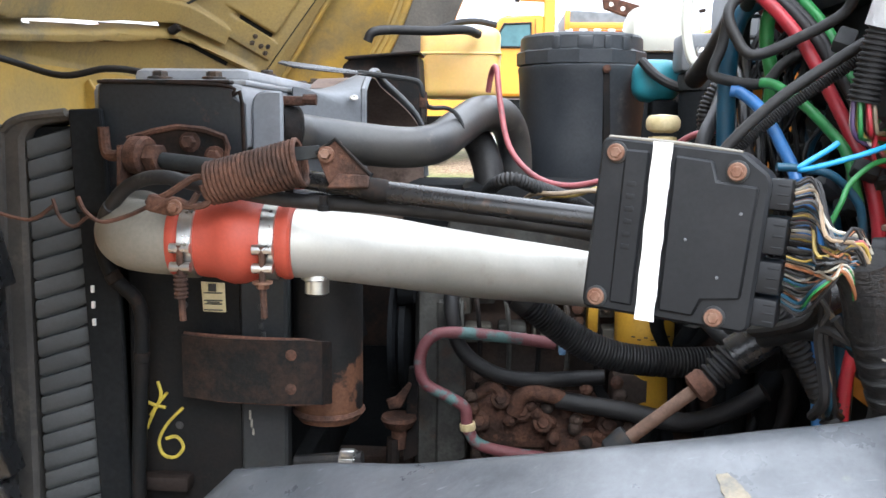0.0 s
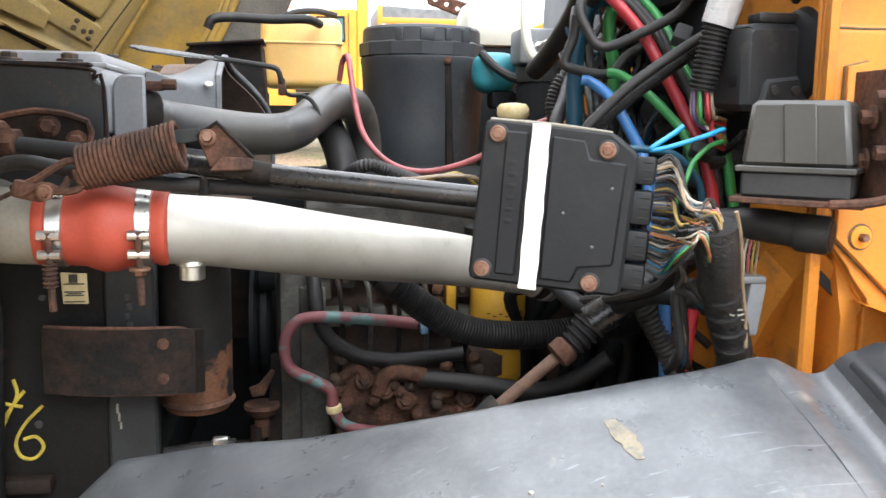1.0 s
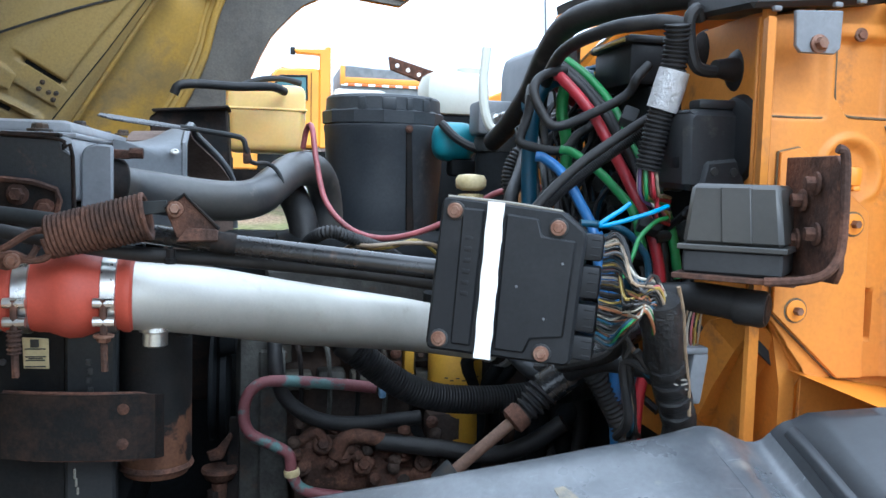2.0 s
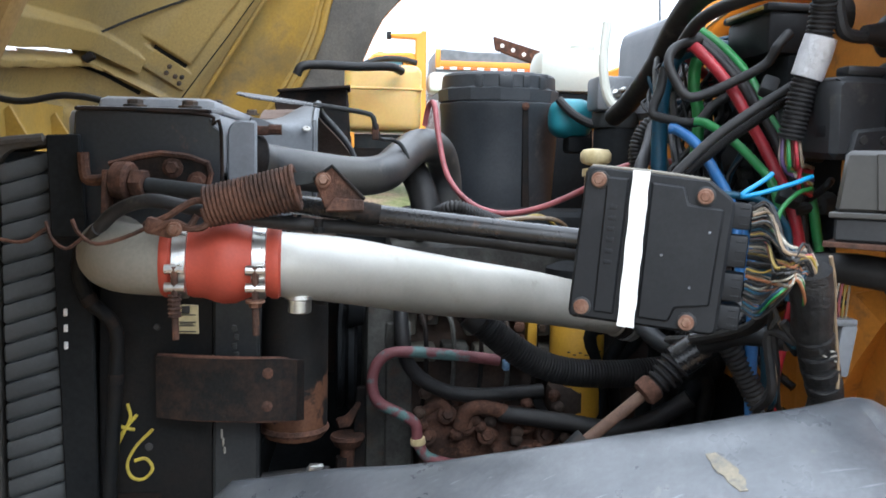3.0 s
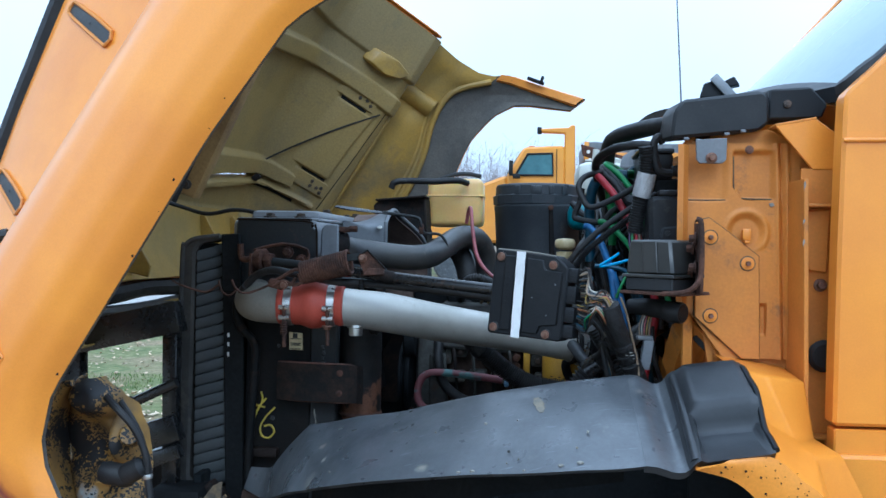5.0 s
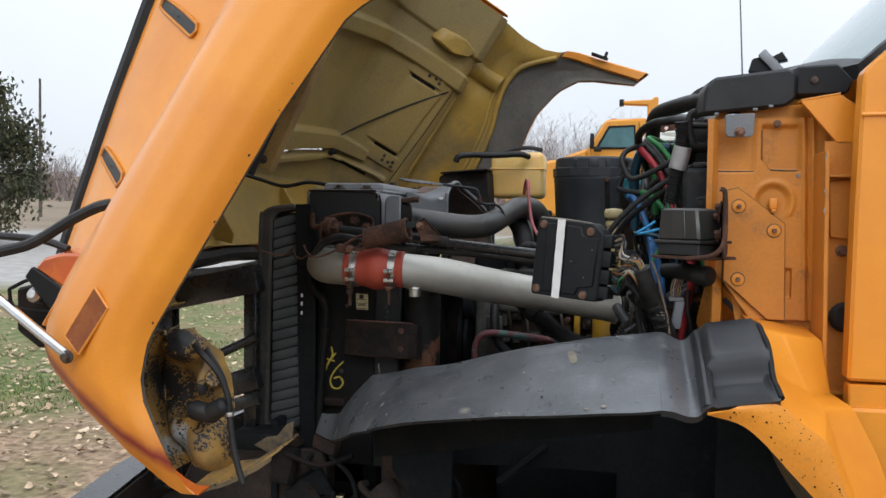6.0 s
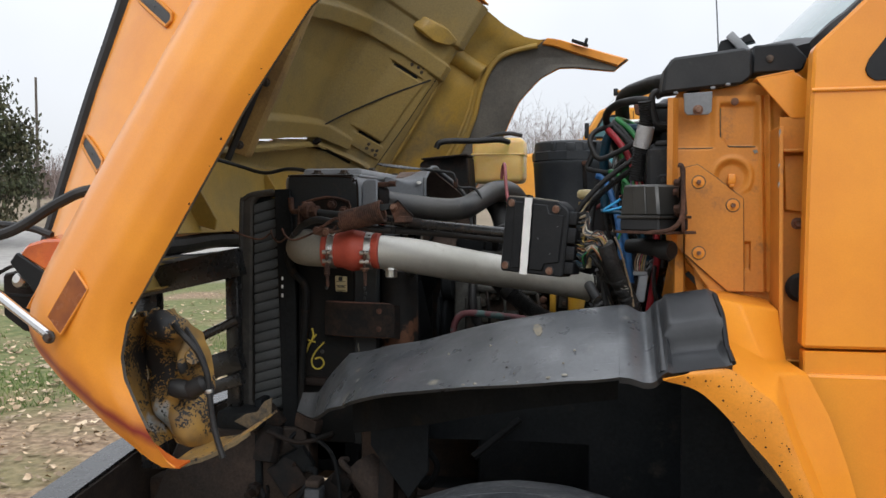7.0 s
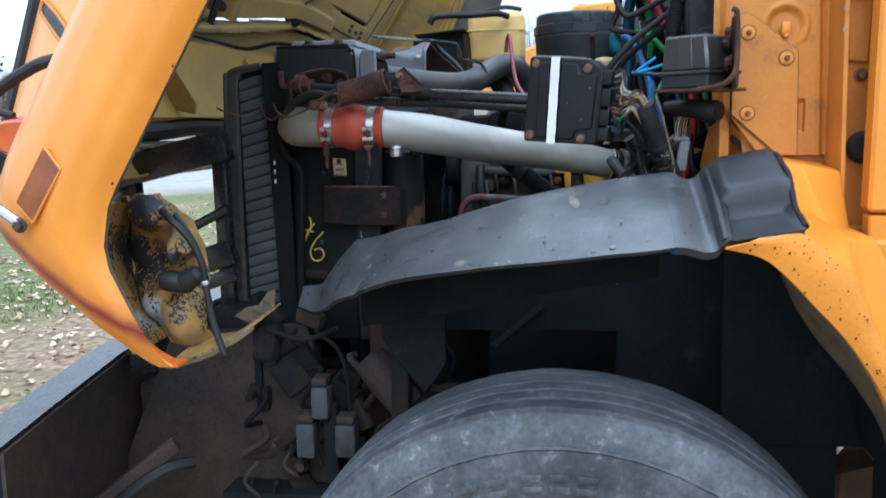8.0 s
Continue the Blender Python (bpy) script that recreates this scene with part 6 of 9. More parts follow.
part("press_shade_line", tube([(0.592, 0.9035, 1.688), (0.63, 0.9035, 1.6875), (0.664, 0.9035, 1.6885)], 0.0014, 6, 3), M["lip_grime_and_shade"], cab, "shade line along the pressed edge")
part("bare_chip", plate([(0.744, 0.8995, 1.682), (0.752, 0.8995, 1.684), (0.755, 0.8995, 1.678), (0.748, 0.8995, 1.675)], (0, 0.002, 0), 0.0003), M["fleck"], cab)
for z0, h in ((1.70, 0.018), (1.64, 0.010), (1.60, 0.014)):
    part("bare_chip", plate([(0.7775, 0.7992, z0), (0.7815, 0.7992, z0 + h * 0.6), (0.780, 0.7992, z0 + h), (0.7775, 0.7992, z0 + h * 0.8)], (0, 0.001, 0), 0.0002), M["fleck"], cab)
part("flange", plate([(0.778, 0.80, 1.722), (0.786, 0.80, 1.722), (0.793, 0.80, 1.26), (0.785, 0.80, 1.26)], (0, 0.11, 0), 0.001), M["orange_dull"], cab)
part("hinge_panel", plate([(0.7935, 0.852, 1.252), (0.850, 0.852, 1.252), (0.850, 0.852, 1.745), (0.788, 0.852, 1.745)], (0, 0.006, 0), 0.001), M["orange_dull"], cab, "orange hinge panel beside the door")
part("pocket", plate([(0.795, 0.843, 1.668), (0.84, 0.843, 1.67), (0.835, 0.843, 1.552), (0.80, 0.843, 1.556)], (0, 0.0085, 0), 0.003), M["orange_dull"], cab, "dusty recessed panel")
part("pocket_lip", box((0.815, 0.836, 1.676), (0.05, 0.03, 0.006), 0.002), M["orange_dull"], cab)
part("pocket_lip", box((0.812, 0.845, 1.254), (0.06, 0.05, 0.006), 0.002), M["orange_dull"], cab)
part("grommet", lathe([(0.028, 0), (0.03, 0.008), (0.022, 0.014)], (0.832, 0.8515, 1.40), (0, -1, 0), 18), M["rubber"], cab)
part("door_bolt", hexbolt((0.825, 0.85, 1.53), (0, -1, 0), 0.008, 0.012), M["bolt"], cab)
part("corner_plate", plate([(0.742, 0.852, 1.823), (0.815, 0.852, 1.836), (0.865, 0.852, 1.80), (0.865, 0.852, 1.742), (0.811, 0.852, 1.741)], (0, 0.006, 0), 0.001), M["orange"], cab)
part("corner_web", plate([(0.742, 0.853, 1.823), (0.815, 0.853, 1.836), (0.815, 0.905, 1.836), (0.742, 0.905, 1.823)], (0, 0, 0.005), 0.001), M["orange_dull"], cab)
part("cowl_tab", plate([(0.60, 0.868, 1.80), (0.658, 0.868, 1.803), (0.657, 0.868, 1.762), (0.65, 0.868, 1.755), (0.608, 0.868, 1.755), (0.602, 0.868, 1.762)], (0, 0.006, 0), 0.001), M["grey_paint"], cab, "grey steel tab")
part("tab_bolt", hexbolt((0.629, 0.867, 1.765), (0, -1, 0), 0.007, 0.01), M["bolt"], cab)
# door and pillar
part("door", plate([(0.818, 0.75, 1.290), (0.822, 0.75, 1.62), (0.826, 0.75, 1.782), (0.829, 0.75, 1.865), (0.92, 0.75, 1.955), (1.52, 0.79, 2.62), (2.2, 0.80, 2.64), (2.2, 0.75, 1.292)], (0, 0.05, 0), 0.006), M["orange"], cab, "flat orange door skin")
part("door_foot", plate([(0.822, 0.757, 1.284), (2.2, 0.757, 1.286), (2.2, 0.757, 1.230), (0.822, 0.757, 1.228)], (0, 0.04, 0), 0.003), M["orange"], cab, "orange strip below the door")
part("door_crease", tube([(0.826, 0.748, 1.785), (1.4, 0.748, 1.79), (2.2, 0.748, 1.79)], 0.004, 8, 3), M["orange"], cab)
part("sill", plate([(0.828, 0.744, 1.241), (2.2, 0.744, 1.243), (2.2, 0.748, 0.55), (0.93, 0.748, 0.55), (0.90, 0.748, 0.80), (0.84, 0.748, 1.05), (0.79, 0.748, 1.20)], (0, 0.05, 0), 0.006), M["orange"], cab)
part("door_window", plate([(0.920, 0.746, 1.822), (0.925, 0.746, 1.809), (0.938, 0.746, 1.800), (2.0, 0.746, 1.800), (2.0, 0.78, 2.51), (1.52, 0.77, 2.50), (0.963, 0.746, 1.891), (0.926, 0.746, 1.840)], (0, 0.004, 0), 0.001), M["plastic"], cab, "dark side window")
part("far_side", plate([(0.60, YF - 0.80, 0.6), (0.60, YF - 0.80, 1.82), (0.92, YF - 0.80, 1.955), (1.52, YF - 0.80, 2.62), (2.2, YF - 0.80, 2.62), (2.2, YF - 0.80, 0.6)], (0, 0.05, 0), 0.006), M["orange"], cab)
part("firewall", sheet([[(0.66 + 0.02 * math.sin(6 * y) * (0.3 < z < 0.9), y, 1.22 + 0.60 * z) for y in np.linspace(0.92, YF - 0.82, 18)] for z in np.linspace(0, 1, 9)], 0.02, (-1, 0, 0)), M["orange_dull"], cab, "dusty orange firewall")
part("lower_firewall", box((0.70, YC, 0.90), (0.04, 1.55, 0.66), 0.01), M["dark"], cab, "black lower firewall")
part("firewall_step", sheet([[(0.590, 0.909, z), (0.608, 0.918, z), (0.614, 0.94, z), (0.618, 1.02, z), (0.624, 1.14, z), (0.630, 1.19, z), (0.66, 1.21, z)] for z in (1.22, 1.5, 1.70, 1.815)], 0.006, (-1, 0, 0)), M["orange_dull"], cab)
GUS = [[(0.600, 0.915, 1.462), (0.615, 0.93, 1.45), (0.640, 0.925, 1.42), (0.664, 0.915, 1.385)],
       [(0.585, 0.99, 1.44), (0.600, 0.955, 1.41), (0.632, 0.985, 1.38), (0.668, 0.95, 1.34)],
       [(0.580, 1.02, 1.40), (0.590, 0.985, 1.36), (0.625, 1.02, 1.33), (0.675, 0.98, 1.29)],
       [(0.575, 1.04, 1.36), (0.590, 1.02, 1.31), (0.630, 1.04, 1.28), (0.680, 1.0, 1.22)]]
part("crumpled_gusset", sheet(GUS, 0.004, (-0.5, -1, 0)), M["orange_dull"], cab, "bent orange gusset", 12)
part("gusset_stay", plate([(0.612, 0.945, 1.418), (0.622, 0.94, 1.424), (0.668, 0.925, 1.375), (0.660, 0.925, 1.368)], (0, 0.004, 0), 0.001), M["grey_dark"], cab, "dark bracket strap")
part("roof", sheet([[(x, y, 2.64 + 0.05 * math.sin(math.pi * (y - 0.77) / (YF - 1.54))) for x in (1.50, 1.8, 2.2)] for y in np.linspace(0.77, YF - 0.77, 9)], 0.02, (0, 0, 1)), M["orange"], cab)
part("back_wall", box((2.2, YC, 1.4), (0.03, 1.9, 2.4), 0.004), M["orange"], cab)


def wind_low(y):
    s = abs(y - YC) / 0.92
    return 0.775 + 0.08 * s ** 2, 2.00 - 0.125 * s ** 2


part("windscreen", sheet([[Vector((wind_low(y)[0] + 0.06 + 0.68 * k, y, wind_low(y)[1] - 0.035 + (2.64 - wind_low(y)[1] + 0.03) * k)) for y in np.linspace(0.84, YF - 0.84, 15)] for k in np.linspace(0, 1, 6)], 0.006, (-1, 0, 1)),
     M["glass_pane"], cab, "sloping windscreen reflecting the sky")
part("screen_seal", tube([(1.54, 0.80, 2.62), (1.0, 0.802, 2.02), (0.88, 0.805, 1.905), (0.86, 0.84, 1.885)], 0.022, 8, 4), M["rubber"], cab, "black screen seal")
part("cowl_lip", tube([(wind_low(y)[0] - 0.172, y, wind_low(y)[1] - 0.072) for y in np.linspace(0.97, 1.67, 9)], 0.010, 8, 2), M["orange_dull"], cab)
tray = part("cowl_tray", sheet([[Vector((wind_low(y)[0] - 0.17 + 0.25 * k, y, wind_low(y)[1] - 0.075 + 0.055 * k)) for y in np.linspace(0.96, 1.68, 11)] for k in (0, 0.3, 0.6, 1)], 0.03, (0, 0, 1)), M["plastic"], cab, "black plastic cowl tray")
for i in range(16):
    k = 0.30 + 0.04 * i
    part("tray_slat", tube([Vector((wind_low(y)[0] - 0.17 + 0.25 * k, y, wind_low(y)[1] - 0.068 + 0.055 * k)) for y in (1.2, 1.4, 1.62)], 0.0035, 5, 3), M["plastic"], tray)
part("cowl_box", plate([(0.556, 0.885, 1.803), (0.562, 0.885, 1.855), (0.578, 0.885, 1.878), (0.725, 0.885, 1.895), (0.738, 0.885, 1.885), (0.74, 0.885, 1.835), (0.72, 0.885, 1.818)], (0, 0.16, 0.012), 0.006), M["plastic_dusty"], cab, "weathered black cowl corner cover")
part("cowl_box_rear", plate([(0.74, 0.90, 1.842), (0.742, 0.90, 1.90), (0.82, 0.90, 1.905), (0.85, 0.90, 1.872), (0.84, 0.90, 1.845)], (0, 0.16, 0.012), 0.004), M["plastic"], cab)
for x, z in ((0.585, 1.803), (0.66, 1.812), (0.69, 1.818)):
    part("cover_clip", box((x, 0.882, z), (0.010, 0.008, 0.006), 0.002), M["grey_paint"], cab)
part("cover_screw", hexbolt((0.775, 0.898, 1.872), (0, -1, 0), 0.005, 0.004), M["bolt_dark"], cab)
wip = thing("wiper", "folded windscreen wiper with a scuffed grey pivot cover", "wiper", (0.80, 1.60, 2.0))
part("folded_blade", plate([(0.747, 1.60, 2.006), (0.758, 1.60, 2.044), (0.785, 1.60, 2.052), (0.812, 1.60, 2.050), (0.838, 1.60, 2.064), (0.853, 1.60, 2.040), (0.824, 1.60, 2.034), (0.80, 1.60, 2.004)], (0.01, 0.035, 0), 0.003), M["plastic"], wip, "torn black blade rubber")
part("pivot_arm", bar((0.781, 1.590, 2.061), (0.836, 1.590, 2.002), 0.008, 0.026), M["tank_grey"], wip, "scuffed grey arm")
solo("antenna", tube([(0.88, 2.60, 2.02), (0.865, 2.60, 2.30), (0.84, 2.60, 2.75)], [0.004, 0.003, 0.002], 6, 4), M["grey_paint"], "thin whip antenna on the far cowl corner", "antenna")

# ---- engine bay: radiator side ----
M["copper_pipe"] = surf("faded_red_pipe", (0.17, 0.055, 0.06), (0.09, 0.17, 0.165), rough=0.6, scale=15, cut=(0.52, 0.57), grain=220, vary=0.2, bump=0.1,
                        dirt=(0.06, 0.04, 0.035), dirt_at=0.64, dirt_scale=20)
M["fitting_blue"] = surf("pale_blue_fitting", (0.22, 0.36, 0.52), (0.12, 0.22, 0.36), rough=0.5, scale=40, grain=200, vary=0.2, bump=0.1)
M["tank_white"] = surf("milky_plastic", (0.68, 0.69, 0.62), (0.60, 0.61, 0.54), rough=0.4, scale=5, grain=160, vary=0.05, bump=0.02)
M["panel_grey"] = surf("blue_grey_panel", (0.17, 0.18, 0.20), (0.14, 0.15, 0.165), rough=0.5, scale=6, grain=160, vary=0.08, bump=0.03)

rad = thing("radiator", "large black and grey radiator with bolted top tank", "radiator", (-0.32, YC, 0.86))
part("core", box((-0.335, YC + 0.05, 1.20), (0.14, 0.96, 0.70), 0.006), M["dark"], rad)
part("side_plate", plate([(-0.406, 1.222, 1.644), (-0.400, 1.222, 1.651), (-0.226, 1.222, 1.645), (-0.223, 1.222, 1.632), (-0.211, 1.222, 1.624), (-0.209, 1.222, 1.44), (-0.419, 1.222, 1.44)], (0, 0.02, 0), 0.003), M["tank_side"], rad, "black side plate with rusty edges")
part("side_plate_fold", box((-0.313, 1.236, 1.650), (0.172, 0.032, 0.005), 0.002), M["rust_edge"], rad, "rusty folded top edge")
part("side_plate_edge", tube([(-0.405, 1.2215, 1.649), (-0.30, 1.2215, 1.6485), (-0.227, 1.2215, 1.644), (-0.223, 1.2215, 1.632), (-0.211, 1.2215, 1.622), (-0.2105, 1.2215, 1.44)], 0.0026, 7, 3), M["rust_edge"], rad)
part("top_tank", join(box((-0.315, YC, 1.605), (0.21, 1.0, 0.09), 0.014), box((-0.33, 1.80, 1.662), (0.18, 0.86, 0.03), 0.014)), M["tank_grey"], rad, "grey top tank")
part("tank_lip", box((-0.31, 1.42, 1.650), (0.20, 0.36, 0.008), 0.003), M["tank_grey"], rad)
part("tank_end", plate([(-0.2085, 1.256, 1.40), (-0.2085, 1.256, 1.618), (-0.2065, 1.256, 1.630), (-0.200, 1.256, 1.638), (-0.188, 1.258, 1.641), (-0.168, 1.262, 1.640), (-0.168, 1.262, 1.40)], (0, 0.012, 0), 0.003), M["grey_paint"], rad, "grey cast tank end")
for x, y, z in ((-0.26, 1.26, 1.656), (-0.335, 1.26, 1.656), (-0.36, 1.62, 1.68), (-0.28, 1.62, 1.68), (-0.30, 2.0, 1.68), (-0.25, 1.9, 1.68)):
    part("tank_bolt", hexbolt((x, y, z), (0, 0, 1), 0.011, 0.010), M["bolt_dark"], rad)
part("upper_baffle", plate([(-0.436, 1.198, 1.612), (-0.393, 1.198, 1.614), (-0.386, 1.198, 1.475), (-0.432, 1.198, 1.475)], (0, 0.012, 0), 0.002), M["dark"], rad)
part("lower_baffle", plate([(-0.436, 1.215, 1.475), (-0.386, 1.215, 1.475), (-0.378, 1.215, 0.90), (-0.420, 1.215, 0.90)], (0, 0.012, 0), 0.002), M["dark"], rad)
# White chips paint the daylight that comes through small baffle holes.
for z in (1.372, 1.350, 1.326):
    part("slot_daylight", box((-0.418, 1.207, z), (0.005, 0.004, 0.010), 0.001), M["white_paint_and_daylight"], rad)
part("bottom_tank", box((-0.33, YC + 0.05, 0.88), (0.20, 0.96, 0.12), 0.014), M["dark"], rad)

cool = thing("cooler_seal", "grey ribbed cooler edge framed in black rubber", "cooler", (-0.48, 1.4, 1.0))
part("frame", plate([(-0.533, 1.200, 1.560), (-0.527, 1.200, 1.588), (-0.502, 1.200, 1.603), (-0.436, 1.200, 1.612), (-0.436, 1.200, 1.600), (-0.490, 1.200, 1.590), (-0.501, 1.200, 1.572), (-0.508, 1.200, 1.028), (-0.430, 1.200, 0.996), (-0.430, 1.200, 0.980), (-0.542, 1.200, 1.002)],
                    (0, 0.10, 0), 0.006), M["seal_grey"], cool, "dusty rubber frame")
part("seal_lip", tube([(-0.540, 1.200, 1.01), (-0.536, 1.200, 1.30), (-0.531, 1.200, 1.560), (-0.524, 1.200, 1.585), (-0.500, 1.200, 1.600), (-0.440, 1.200, 1.608)], 0.006, 8, 4), M["seal_grey"], cool, "rounded outer lip")
part("backing", box((-0.470, 1.27, 1.295), (0.07, 0.09, 0.59), 0.004), M["dark"], cool)
for i in range(21):
    z = 1.010 + 0.0272 * i
    xe = -0.436 + 0.014 * (1.5 - z) / 0.4
    part("fin", plate([(-0.500, 1.204, z - 0.006), (xe, 1.226, z + 0.014), (xe, 1.226, z + 0.0385), (-0.500, 1.204, z + 0.0185)], (0.002, 0.020, -0.012), 0.003), M["fin"], cool)
part("face", box((-0.48, YC + 0.05, 1.30), (0.05, 0.98, 0.58), 0.004), M["dark"], cool)
side = thing("intercooler", "grimy black cooler side plate with rust, label and yellow chalk marks", "panel", (-0.3, 1.25, 0.9))
part("plate", plate([(-0.385, 1.245, 1.425), (-0.225, 1.245, 1.425), (-0.228, 1.245, 0.92), (-0.392, 1.245, 0.92)], (0, 0.02, 0), 0.003), M["side_steel"], side)
part("hole", lathe([(0.006, 0), (0.005, 0.002)], (-0.318, 1.244, 1.17), (0, -1, 0), 12), M["ink"], side)
part("hole", lathe([(0.005, 0), (0.004, 0.002)], (-0.305, 1.244, 1.345), (0, -1, 0), 12), M["ink"], side)
part("strut", plate([(-0.226, 1.238, 1.43), (-0.160, 1.238, 1.43), (-0.163, 1.238, 0.92), (-0.228, 1.238, 0.92)], (0, 0.03, 0), 0.004), M["grey_dark"], side, "dark grey strut")
for k in range(5):
    part("strut_stain", box((-0.196 + 0.003 * (k % 2), 1.2375, 1.345 - 0.013 * k), (0.007, 0.003, 0.009), 0.001), M["ink"], side)
for k in range(3):
    part("paint_run", box((-0.214 + 0.002 * k, 1.2375, 1.190 - 0.012 * k), (0.003, 0.003, 0.014 - 0.002 * k), 0.001), M["fleck"], side)
stick = part("label", plate([(-0.280, 1.240, 1.379), (-0.247, 1.240, 1.377), (-0.246, 1.240, 1.336), (-0.278, 1.240, 1.337)], (0, 0.003, 0), 0.0005), M["label"], side, "small cream paper label")
part("label_mark", box((-0.264, 1.239, 1.371), (0.011, 0.002, 0.011), 0.0005), M["ink"], stick)
for z, w in ((1.3635, 0.026), (1.353, 0.026), (1.3505, 0.018), (1.348, 0.024), (1.3395, 0.026)):
    part("label_bar", box((-0.263, 1.239, z), (w, 0.002, 0.0014), 0.0), M["ink"], stick)
# chalked hash and figure six
for pts in ([(-0.347, 1.234), (-0.343, 1.213), (-0.355, 1.187), (-0.365, 1.165)], [(-0.369, 1.206), (-0.352, 1.199), (-0.337, 1.196)], [(-0.334, 1.2175), (-0.346, 1.203), (-0.359, 1.184)]):
    part("chalk_stroke", tube([(x, 1.2425, z) for x, z in pts], 0.0026, 6, 4, flat=1.0), M["yellow_mark"], side)
part("chalk_six", tube([(x, 1.2425, z) for x, z in ((-0.312, 1.196), (-0.335, 1.172), (-0.348, 1.146), (-0.342, 1.126), (-0.325, 1.123), (-0.313, 1.138), (-0.322, 1.153), (-0.338, 1.150))], 0.0025, 6, 5), M["yellow_mark"], side, "figure six in yellow chalk")
part("hook_plate", box((-0.345, 1.235, 1.09), (0.09, 0.03, 0.022), 0.005), M["rust_dark"], side)

brk = thing("rusty_bracket", "thick rusty brown steel bracket wrapped round a canister", "bracket", (-0.2, 1.2, 1.2))
part("strap", sheet([[(-0.298, 1.222, z), (-0.25, 1.206, z), (-0.18, 1.200, z), (-0.128, 1.203, z), (-0.112, 1.212, z - 0.004), (-0.104, 1.235, z - 0.010)] for z in (1.222, 1.25, 1.28, 1.310)], 0.008, (0, -1, 0)), M["rust_edge"], brk, "", 25)
part("strap_edge", tube([(-0.298, 1.221, 1.309), (-0.25, 1.205, 1.310), (-0.18, 1.199, 1.309), (-0.128, 1.202, 1.308), (-0.112, 1.211, 1.302)], 0.004, 6, 3), M["rust"], brk)
part("strap_edge", tube([(-0.298, 1.221, 1.224), (-0.25, 1.205, 1.223), (-0.18, 1.199, 1.222), (-0.128, 1.202, 1.221), (-0.11, 1.211, 1.222)], 0.004, 6, 3), M["rust"], brk)
for x, z in ((-0.145, 1.290), (-0.146, 1.243)):
    part("strap_rivet", lathe([(0.009, 0), (0.008, 0.002), (0.004, 0.004)], (x, 1.196, z), (0, -1, 0), 12), M["rust"], brk)

can = thing("dryer_canister", "black canister with heavy rust flaking round its base", "canister", (-0.113, 1.31, 1.15))
part("shell", lathe([(0.02, -0.004), (0.045, 0), (0.0495, 0.008), (0.0505, 0.03), (0.0505, 0.20), (0.048, 0.225), (0.03, 0.235)], (-0.116, 1.312, 1.165), (0, 0, 1), 32), M["rust_foot"], can)
part("base_rim", lathe([(0.0515, 0), (0.054, 0.004), (0.0515, 0.010)], (-0.116, 1.312, 1.173), (0, 0, 1), 32), M["rust"], can)
part("pressure_cap", join(lathe([(0.012, 0), (0.013, 0.012), (0.007, 0.018)], (-0.075, 1.262, 1.388), (0, -1, 0.2), 14), lathe([(0.016, 0), (0.016, 0.006)], (-0.075, 1.268, 1.388), (0, -1, 0.2), 6)), M["rubber"], can)

# ---- charge air pipe ----
pipe = thing("charge_air_pipe", "pale aluminium charge air pipe with red hose coupling", "pipe", (0.1, 1.2, 1.30))
part("tube", tube([(-0.150, 1.118, 1.453), (-0.10, 1.145, 1.447), (-0.03, 1.185, 1.435), (0.09, 1.245, 1.409), (0.26, 1.318, 1.379), (0.405, 1.362, 1.347)], [0.0425, 0.043, 0.0455, 0.0445, 0.040, 0.035], 32, 8), M["alu"], pipe, "pale dull aluminium tube", 60)
part("end_bead", lathe([(0.034, 0), (0.038, 0.004), (0.038, 0.010), (0.034, 0.014)], (0.395, 1.359, 1.349), (0.9, 0.28, -0.2), 24), M["alu"], pipe)
part("end_hose", tube([(0.400, 1.360, 1.348), (0.44, 1.372, 1.342), (0.50, 1.40, 1.35)], 0.040, 20, 5, 0.012, 0.08), M["rust_dark"], pipe, "dark ribbed end hose")
part("end_clamp", lathe([(0.041, 0), (0.0425, 0.001), (0.0425, 0.013), (0.041, 0.014)], (0.418, 1.366, 1.345), (0.9, 0.28, -0.2), 24), M["steel"], pipe)
part("drain_bung", lathe([(0.019, 0.006), (0.020, -0.006), (0.0155, -0.008), (0.0155, -0.024), (0.012, -0.026)], (-0.098, 1.143, 1.410), (0, 0, 1), 18), M["steel"], pipe, "bright drain bung")
AX = Vector((0.98, 0.06, -0.01)).normalized()
C0 = Vector((-0.247, 1.112, 1.455))
part("hose_coupling", lathe([(0.043, -0.02), (0.0455, -0.016), (0.0455, -0.009), (0.043, -0.006), (0.044, 0.012), (0.0455, 0.020), (0.046, 0.032), (0.050, 0.042), (0.0535, 0.055), (0.0525, 0.070), (0.047, 0.084), (0.044, 0.092), (0.044, 0.112), (0.0465, 0.116), (0.0465, 0.124), (0.043, 0.127)],
                            C0, AX, 36), M["red_rubber"], pipe, "red silicone hose coupling")
for s in (0.004, 0.100):
    c = C0 + AX * s
    band = part("hose_clamp", lathe([(0.045, -0.009), (0.0468, -0.008), (0.0468, 0.008), (0.045, 0.009)], c, AX, 36), M["steel"], pipe, "bright steel band clamp")
    part("clamp_saddle", join(box(c + Vector((0, -0.049, -0.004)), (0.022, 0.006, 0.012), 0.002), box(c + Vector((0, -0.048, -0.026)), (0.022, 0.006, 0.010), 0.002),
